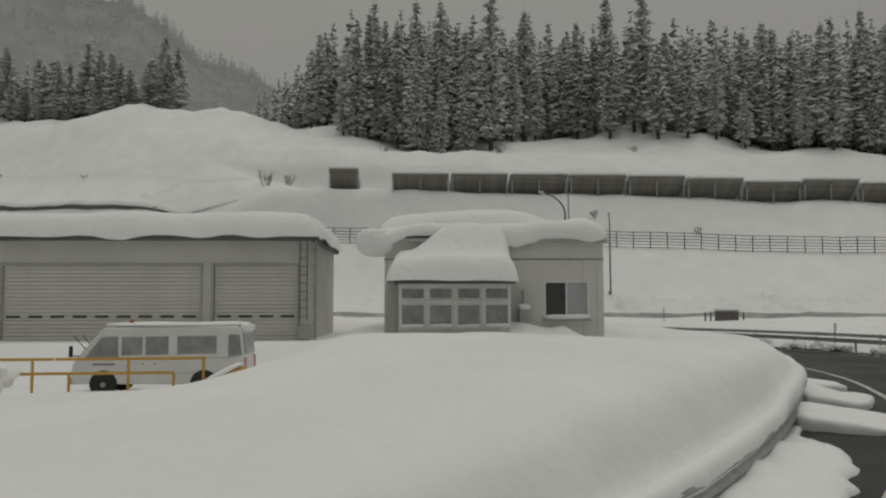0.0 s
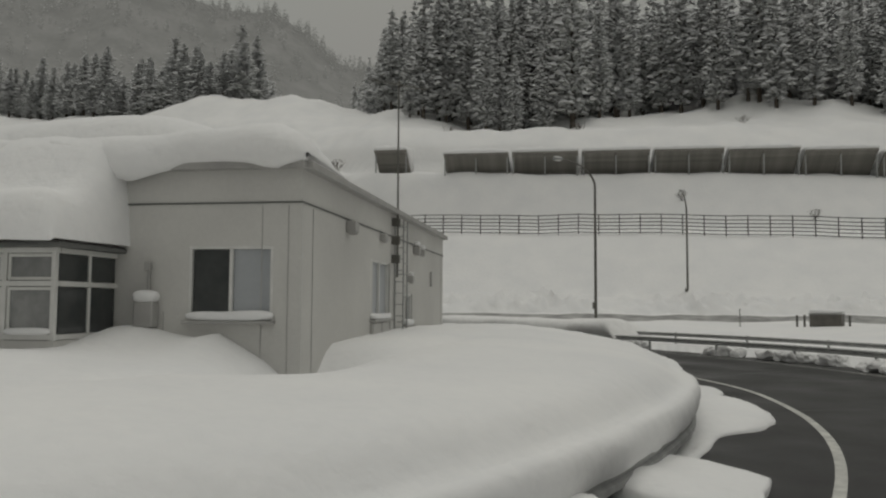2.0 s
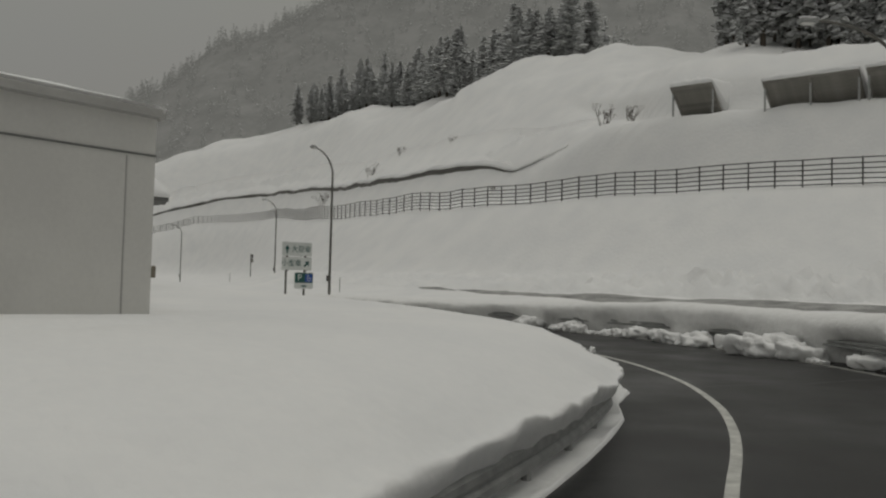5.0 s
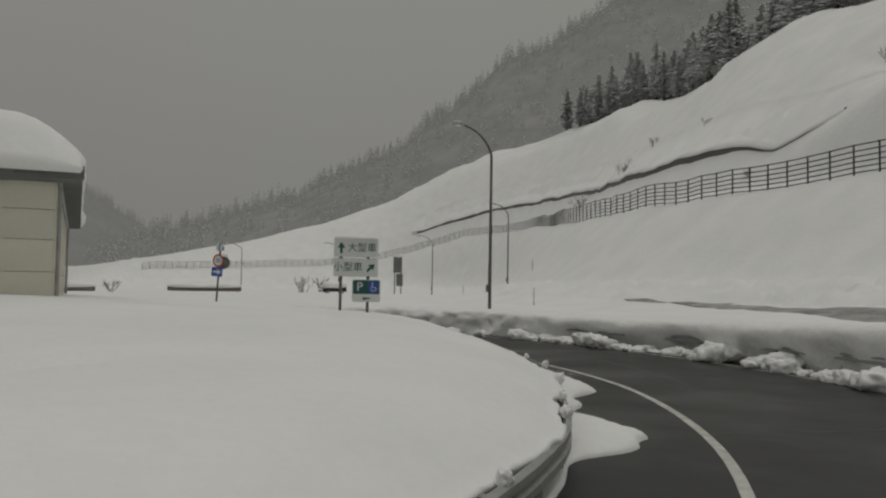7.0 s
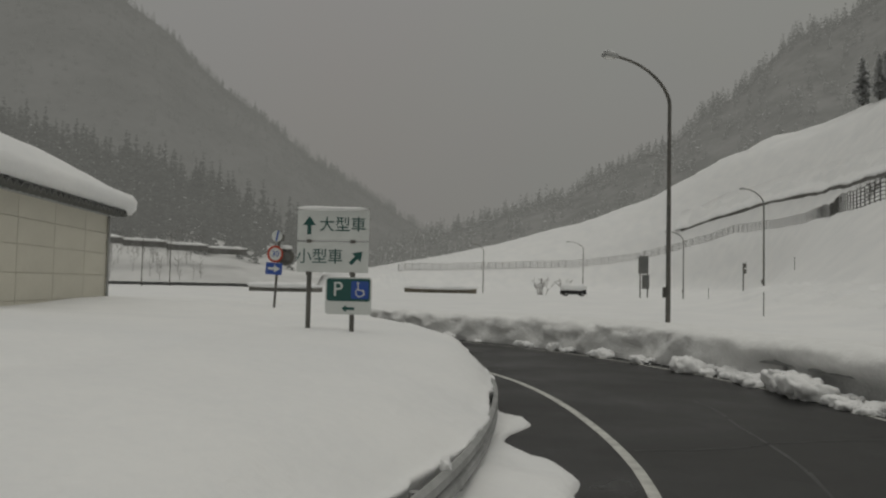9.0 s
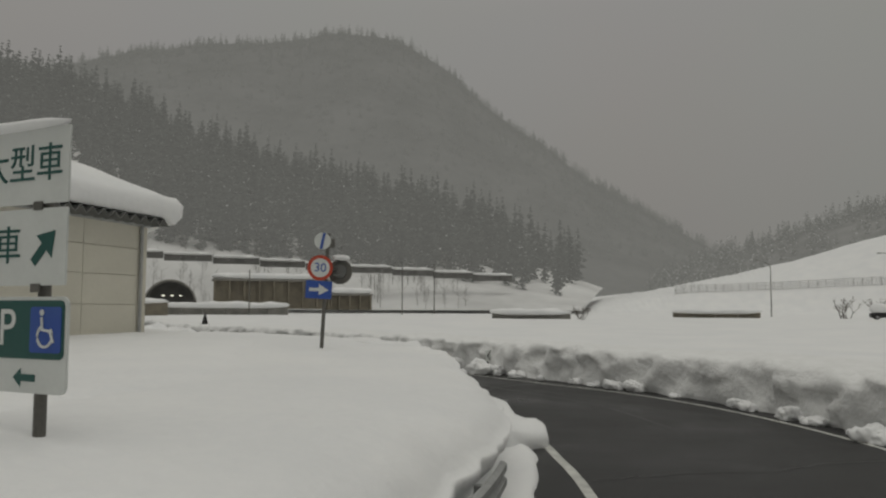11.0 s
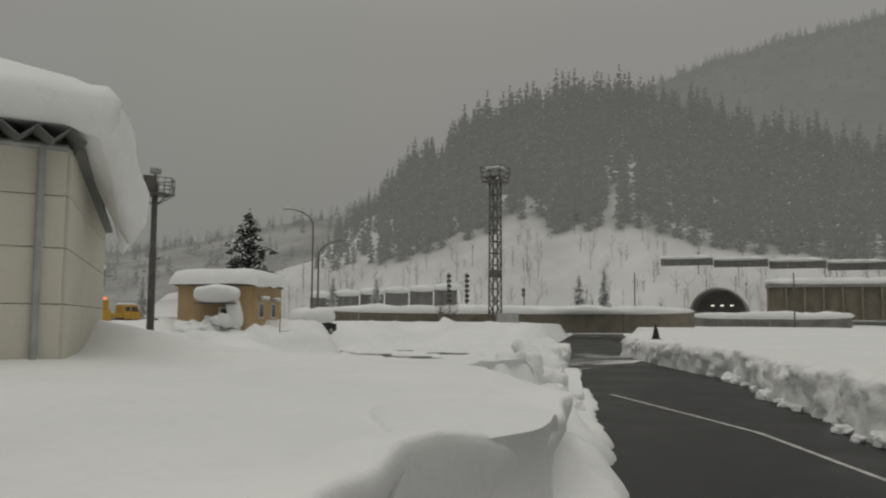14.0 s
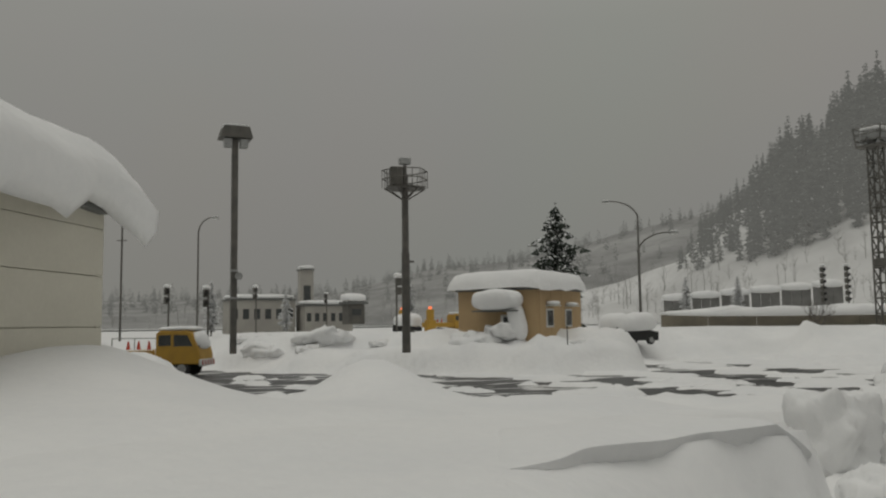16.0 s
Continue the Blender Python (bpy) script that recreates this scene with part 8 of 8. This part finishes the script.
def make_stake(x, y, h=1.2):
    t = thing("snow_stake", pose(x, y, ground_at(x, y)), "thin dark marker stake stuck in the snow", "stake", "snow stakes")
    bm = bmesh.new()
    tube(bm, [(0, 0, -0.4), (0, 0, h)], 0.03, 6)
    part("rod", bm, STEEL_DARK, t)
    return t


for x, y in ((-45.2, 16.4), (-60, 100), (-72, 98), (24, 66), (-30, 78)):
    make_stake(x, y)


def make_chevron(x, y, z, turn):
    t = thing("chevron_post", pose(x, y, z, 0, 0, turn), "small white chevron board on a post by the guardrail", "road sign", "chevron posts")
    bm = bmesh.new()
    tube(bm, [(0, 0, -0.5), (0, 0, 0.75)], 0.03, 6)
    part("post", bm, STEEL_DARK, t)
    bm = bmesh.new()
    box(bm, (0, -0.04, 0.55), (0.36, 0.02, 0.42), 0.005)
    b = part("board", bm, SIGN_WHITE, t)
    bm = flat_shape(bmesh.new(), [(0.1, 0.75), (-0.1, 0.55), (0.1, 0.36), (0.15, 0.36), (-0.03, 0.55), (0.15, 0.75)], -0.056)
    bmesh.ops.recalc_face_normals(bm, faces=bm.faces)
    part("chevron", bm, RUBBER, b)
    return t


for s in (96.5, 101, 106.5, 112):
    x, y, a = on_road(s, -edge_right(s) - 0.75)
    make_chevron(x, y, 0.75, a - 60)
x, y, a = on_road(176.8, -4.75)
make_chevron(x, y, 0.1, a - 70)

# a black cone on the snow and the dark open crate by the hut
t = thing("black_cone", pose(-61.0, 31.9, ground_at(-61.0, 31.9)), "small black cone standing on the snow", "cone")
bm = bmesh.new()
tube(bm, [(0, 0, 0), (0, 0, 0.9)], 0.25, 12, 0.04)
part("body", bm, RUBBER, t)
bm = bmesh.new()
box(bm, (0, 0, 0.03), (0.6, 0.6, 0.06), 0.02)
part("foot", bm, RUBBER, t)


def make_covered_car(x, y, z, turn, seed):
    t = thing("snowed_in_car", pose(x, y, z, 0, 0, turn), "car buried under a thick dome of snow", "car")
    part("body", shell([(-2.0, 0.25), (-2.05, 0.8), (-1.0, 0.95), (-0.5, 1.45), (1.3, 1.45), (1.95, 0.95), (2.0, 0.3)], -0.8, 0.8, 0.06), RUBBER, t)
    for q in (-1.3, 1.3):
        make_wheel(t, q, -0.72, 0.3, -1)
        make_wheel(t, q, 0.72, 0.3, 1)
    part("snow_dome", moved(mound((4.3, 2.1, 1.35), seed, k=3, amp=0.08, n=(14, 8, 6)), pose(0, 0, 0.75)), SNOW, t, smooth=True)
    return t


make_covered_car(-53.5, 6.0, ground_at(-53.5, 6.0) - 0.2, 20, 51)
make_covered_car(-117.0, 99.1, 1.2, 80, 52)
make_covered_car(-44.5, -22.7, 1.4, 60, 53)


# ---- long low walls and sheds of the valley floor ----
def make_wall(a, b, z0, z1, mat, label, snow=0.5, name="retaining_wall", bays=6):
    t = thing(name, pose(0, 0, 0), label, "wall", kind="structure")
    a, b = Vector((*a, 0)), Vector((*b, 0))
    d = (b - a).normalized()
    ang = math.atan2(d.y, d.x)
    ln = (b - a).length
    for k in range(bays):
        c = a + d * (ln * (k + 0.5) / bays)
        bm = bmesh.new()
        box(bm, (c.x, c.y, (z0 + z1) / 2), (ln / bays - 0.04, 0.5, z1 - z0), 0.03, Matrix.Rotation(ang, 4, "Z"))
        part("bay", bm, mat, t)
    c = (a + b) / 2
    part("snow_cap", moved(mound((ln + 0.6, 2.4, snow * 2), int(ln) + 3, k=3, amp=0.12, n=(max(12, int(ln)), 6, 4)), Matrix.Translation((c.x, c.y, z1 - snow * 0.6)) @ Matrix.Rotation(ang, 4, "Z")), SNOW, t, smooth=True)
    return t


make_wall((-72, -24), (-112, 1.0), 0.5, 3.1, BROWN_CONC, "long brown stained wall under snow beyond the field", 0.5, bays=10)
make_wall((-124, -7), (-134, 11), 0.5, 2.6, CONCRETE, "grey concrete wall with snow on top", 0.5)
make_wall((-132, 73.7), (-129.5, 86), 0.3, 2.0, BROWN_CONC, "low dark wall far across the snowfield", 0.4, bays=4)
make_wall((-106, 48.8), (-104, 58.6), 0.4, 1.9, CONCRETE, "low grey concrete block wall in snow", 0.4, bays=3)


# Bore lightened to grey: the haze before the tunnel mouth, put into its colour.
BORE = material("tunnel lining paled for haze", (0.20, 0.197, 0.19), (0.26, 0.256, 0.248), scale=0.5, fine=6, rough=0.9, bump=0)


def make_portal(a, b, z, h):
    """A half-round tunnel mouth in a snowy portal."""
    t = thing("tunnel_portal", pose(0, 0, 0), "dark half-round motorway tunnel mouth rimmed with snow", "tunnel")
    a, b = Vector((*a, z)), Vector((*b, z))
    c, r = (a + b) / 2, (b - a).length / 2
    d = (b - a).normalized()
    n = Vector((-d.y, d.x, 0))
    if (Vector((-20, 60, 0)) - c).dot(n) < 0:
        n = -n
    arc = [c + d * (r * math.cos(k * math.pi / 18)) + Vector((0, 0, h * math.sin(k * math.pi / 18))) for k in range(19)]
    bm = bmesh.new()
    front = [bm.verts.new(p) for p in arc]
    back = [bm.verts.new(p - n * 12) for p in arc]
    for k in range(18):
        bm.faces.new((front[k], front[k + 1], back[k + 1], back[k]))
    bm.faces.new(back)
    part("bore", bm, BORE, t)
    bm = bmesh.new()
    tube(bm, [p + n * 0.2 for p in arc], 0.22, 6)
    part("rim", bm, CONCRETE, t)
    for q in (-0.3, 0.05, 0.4):
        bm = bmesh.new()
        p = c + d * (r * q) + Vector((0, 0, h * 0.35)) - n * 6
        box(bm, p, (0.5, 0.5, 0.25), 0.05)
        part("tunnel_lamp", bm, LAMP_ON, t)
    return t


LAMP_ON = material("lit tunnel lamp", (0.8, 0.78, 0.7), rough=0.5, bump=0)
_b = LAMP_ON.node_tree.nodes["Principled BSDF"]
_b.inputs["Emission Color"].default_value, _b.inputs["Emission Strength"].default_value = (1.0, 0.95, 0.82, 1), 0.9
RED_ON = material("lit red signal", (0.6, 0.08, 0.03), rough=0.5, bump=0)
_b = RED_ON.node_tree.nodes["Principled BSDF"]
_b.inputs["Emission Color"].default_value, _b.inputs["Emission Strength"].default_value = (1.0, 0.22, 0.08, 1), 1.2
make_portal((-151, -25.2), (-155.5, -16.6), 3.2, 4.6)


def make_snow_shed(a, b, z, h, mat, bays, label):
    """A long open-sided concrete shed."""
    t = thing("snow_shed", pose(0, 0, 0), label, "building", "snow sheds")
    a, b = Vector((*a, 0)), Vector((*b, 0))
    d = (b - a).normalized()
    rot = Matrix.Rotation(math.atan2(d.y, d.x), 4, "Z")
    ln, c = (b - a).length, (a + b) / 2
    nrm = Vector((-d.y, d.x, 0))
    if nrm.dot(Vector((-20, 60, 0)) - c) < 0:
        nrm = -nrm
    bm = bmesh.new()
    q = c - nrm * 3
    box(bm, (q.x, q.y, z + h / 2), (ln, 5.0, h), 0.05, rot)
    part("hall", bm, mat, t)
    for k in range(bays + 1):
        p = a + d * (ln * k / bays) + nrm * 0.1
        bm = bmesh.new()
        box(bm, (p.x, p.y, z + h / 2), (0.35, 0.7, h), 0.03, rot)
        part("pier", bm, mat, t)
    bm = bmesh.new()
    q = c - nrm * 2.7
    box(bm, (q.x, q.y, z + h + 0.2), (ln + 0.8, 6.4, 0.4), 0.05, rot)
    part("roof", bm, CONCRETE, t)
    part("roof_snow", moved(mound((ln + 1.2, 6.8, 1.3), int(ln), k=4, amp=0.1, n=(int(ln), 8, 5)), Matrix.Translation((q.x, q.y, z + h + 0.3)) @ rot), SNOW, t, smooth=True)
    return t


make_snow_shed((-154.9, -12.3), (-165.9, 8.4), 2.2, 5.6, BROWN_CONC, 8, "long dark snow shed with concrete piers under snow")
make_snow_shed((-165.5, 8.0), (-169.9, 15.8), 2.0, 3.0, BROWN_CONC, 4, "lower end of the dark snow shed")
# Dark steel lightened, with the distance haze mixed into the base colour.
BARRIER = material("barrier steel paled for haze", (0.17, 0.168, 0.16), (0.24, 0.238, 0.23), scale=0.6, fine=8, rough=0.8, bump=0.1)
for i in range(9):
    u0, u1 = i / 9, (i + 0.99) / 9
    ax, ay, az = (-160.7 + (-204 + 160.7) * u0, -38.3 + 81.2 * u0, 13.6 - 4.3 * u0)
    bx, by = -160.7 + (-204 + 160.7) * u1, -38.3 + 81.2 * u1
    make_wall((ax, ay), (bx, by), az - 0.6, az + 0.9, BARRIER, "dark row of avalanche barriers on the far slope", 0.35, "avalanche_barrier", 3)
for i in range(6):
    u0, u1 = i / 6, (i + 0.94) / 6
    make_wall((-93.5 - 22 * u0, -63.0 + 14 * u0), (-93.5 - 22 * u1, -63.0 + 14 * u1), 3.8, 5.9 + 1.8 * u0, BARRIER, "dark row of avalanche barriers above the field", 0.5, "avalanche_barrier", 3)

# far service buildings behind the parking area
def make_far_block(x, y, z, w, d, h, mat, label, turn=0.0, windows=6):
    t = thing("service_building", pose(x, y, z, 0, 0, turn), label, "building", "far buildings")
    bm = bmesh.new()
    box(bm, (0, 0, h / 2), (w, d, h), 0.05)
    part("wall", bm, mat, t)
    bm = bmesh.new()
    box(bm, (0, 0, h + 0.15), (w + 0.6, d + 0.6, 0.3), 0.05)
    part("roof", bm, FASCIA, t)
    part("roof_snow", moved(mound((w + 0.6, d + 0.6, 0.9), int(w) + 5, k=4, amp=0.06, n=(12, 8, 4)), pose(0, 0, h + 0.25)), SNOW, t, smooth=True)
    for k in range(windows):
        bm = bmesh.new()
        box(bm, (-w / 2 + w * (k + 0.5) / windows, d / 2 + 0.02, h * 0.6), (w / windows * 0.55, 0.05, h * 0.3), 0.01)
        part("window", bm, GLASS, t)
    return t


# Brown walls lightened in their base colour to imitate haze at this distance.
HAZED_RENDER = material("render paled for haze", (0.40, 0.385, 0.35), (0.34, 0.325, 0.30), scale=0.4, fine=8, rough=0.9, bump=0.05)
make_far_block(-31, -101, 1.0, 12, 8, 6.2, HAZED_RENDER, "long dull brown service building far off in snow", 10)
make_far_block(-43, -99, 1.0, 9, 7, 5.0, HAZED_RENDER, "low brown annex building far off in snow", 10)
make_far_block(-40.9, -36.0, 2.6, 2.0, 1.6, 2.2, STEEL_DARK, "small hut-like box on a post under snow", 20, 1)
make_far_block(-42.5, -147, 1.0, 3.2, 3.2, 15, HAZED_RENDER, "square grey tower block in the haze", 10, 1)


def make_machine(x, y, z, turn):
    t = thing("yellow_signal_trailer", pose(x, y, z, 0, 0, turn), "yellow roadside signal trailer with a red lamp", "signal trailer")
    bm = bmesh.new()
    box(bm, (0, 0, 0.7), (0.9, 0.9, 1.4), 0.06)
    part("cabinet", bm, YELLOW, t)
    bm = bmesh.new()
    box(bm, (0, 0, 1.9), (0.7, 0.35, 1.0), 0.05)
    part("sign_case", bm, YELLOW, t)
    bm = bmesh.new()
    disc(bm, (0, 0.0, 2.55), 0.16, 0.22, 14, (0, 0, 1))
    part("lamp", bm, RED_ON, t)
    return t


make_machine(-46.5, -21.5, 1.5, 10)
for dx, dy in ((2.2, -2.8), (-6.5, -30)):
    make_machine(-46.5 + dx, -21.5 + dy, 1.5, 40)


# ---- the motorway's sign gantry and bare bushes ----
def make_roadside_panel(x, y, z):
    t = thing("motorway_panel", pose(x, y, z, 0, 0, 70), "tall dark information panel on two posts", "road sign")
    for q in (-0.55, 0.55):
        bm = bmesh.new()
        tube(bm, [(q, 0.16, -1), (q, 0.16, 6.2)], 0.1, 8)
        part("post", bm, STEEL_DARK, t)
    bm = bmesh.new()
    box(bm, (-0.1, -0.1, 4.7), (1.5, 0.35, 2.7), 0.05)
    part("panel", bm, FASCIA, t)
    bm = bmesh.new()
    box(bm, (0.25, -0.1, 2.1), (1.1, 0.3, 2.2), 0.05)
    part("panel", bm, FASCIA, t)
    return t


make_roadside_panel(-110, 108.0, 1.6)


def make_bush(x, y, size, seed, z=None, label="bare twiggy bush sticking out of the snow"):
    """A leafless shrub of forked twigs."""
    rng = random.Random(seed)
    t = thing("bare_bush", pose(x, y, ground_at(x, y) - 0.1 if z is None else z), label, "bush", "bare bushes")
    bm = bmesh.new()

    def grow(p, d, ln, r, depth):
        q = p + d * ln
        tube(bm, [p, (p + q) / 2 + Vector((rng.uniform(-1, 1), rng.uniform(-1, 1), 0)) * ln * 0.06, q], r, 4, r * 0.6, cap=False)
        if depth:
            for _ in range(rng.choice((2, 3, 3))):
                e = (d + Vector((rng.uniform(-0.7, 0.7), rng.uniform(-0.7, 0.7), rng.uniform(0, 0.5)))).normalized()
                grow(q, e, ln * rng.uniform(0.55, 0.8), r * 0.6, depth - 1)

    for k in range(9):
        a, lean = k * 0.7 + rng.uniform(0, 1), rng.uniform(0.15, 1.1)
        grow(Vector((rng.uniform(-0.15, 0.15), rng.uniform(-0.15, 0.15), 0)) * size, Vector((math.cos(a) * lean, math.sin(a) * lean, 1)).normalized(), size * rng.uniform(0.16, 0.3), 0.011 * size + 0.01, 3)
    part("twig_spray", bm, TWIG, t)
    return t


for i, (x, y, s) in enumerate(((-95, 136, 4.5), (-70, 123, 3.6), (-17, 100.0, 3.0), (-14, 99.2, 2.4), (-62, 121, 2.0), (-127, 97, 5.0), (-136, 104, 5.0), (-81.6, -11.7, 4.0), (-99, 60, 3.0), (24, 92.5, 1.6), (36, 91, 1.6), (-45, 112, 1.5), (14, 106, 2.2), (-2, 108, 2.0), (33, 107, 2.0), (-30, 100, 1.2))):
    make_bush(x, y, s, 400 + i)

# small spruces beyond the field and the roof on the hill
for x, y, z, k, s in ((-118.8, -23.9, 2.0, 5, 0.62), (-122.3, -21.8, 2.0, 2, 0.6), (-24, -70, 1.2, 5, 0.7), (-35, -75, 1.2, 5, 0.6), (-52, -60, 1.2, 5, 0.6), (-60, -50, 1.2, 2, 0.5), (-90, -50, 3.0, 5, 0.5), (-97, -48, 3.0, 5, 0.5)):
    plant(x, y, z, k, x * 7, s, 1.0, "small snowy spruce standing in the field", "field spruces")


# an orange marker board stuck in the ploughed wall
def make_marker_board(s, d):
    x, y, a = on_road(s, d)
    t = thing("marker_board", pose(x, y, 0.12, 6, -8, a + 70) @ Matrix.Scale(0.62, 4), "small orange marker board leaning in the ploughed snow", "marker")
    bm = bmesh.new()
    for c, q in (((0, 0, 0.35), (0.07, 0.05, 0.75)), ((0.34, 0, 0.35), (0.07, 0.05, 0.75)), ((0.17, 0, 0.70), (0.27, 0.05, 0.07)), ((0.17, 0, 0.2), (0.27, 0.05, 0.07))):
        box(bm, c, q, 0.01)
    part("frame", bm, ORANGE, t)
    bm = bmesh.new()
    box(bm, (0.17, 0, 0.45), (0.26, 0.03, 0.42), 0.008)
    part("board", bm, ORANGE, t)
    return t


make_marker_board(180.0, -4.45)
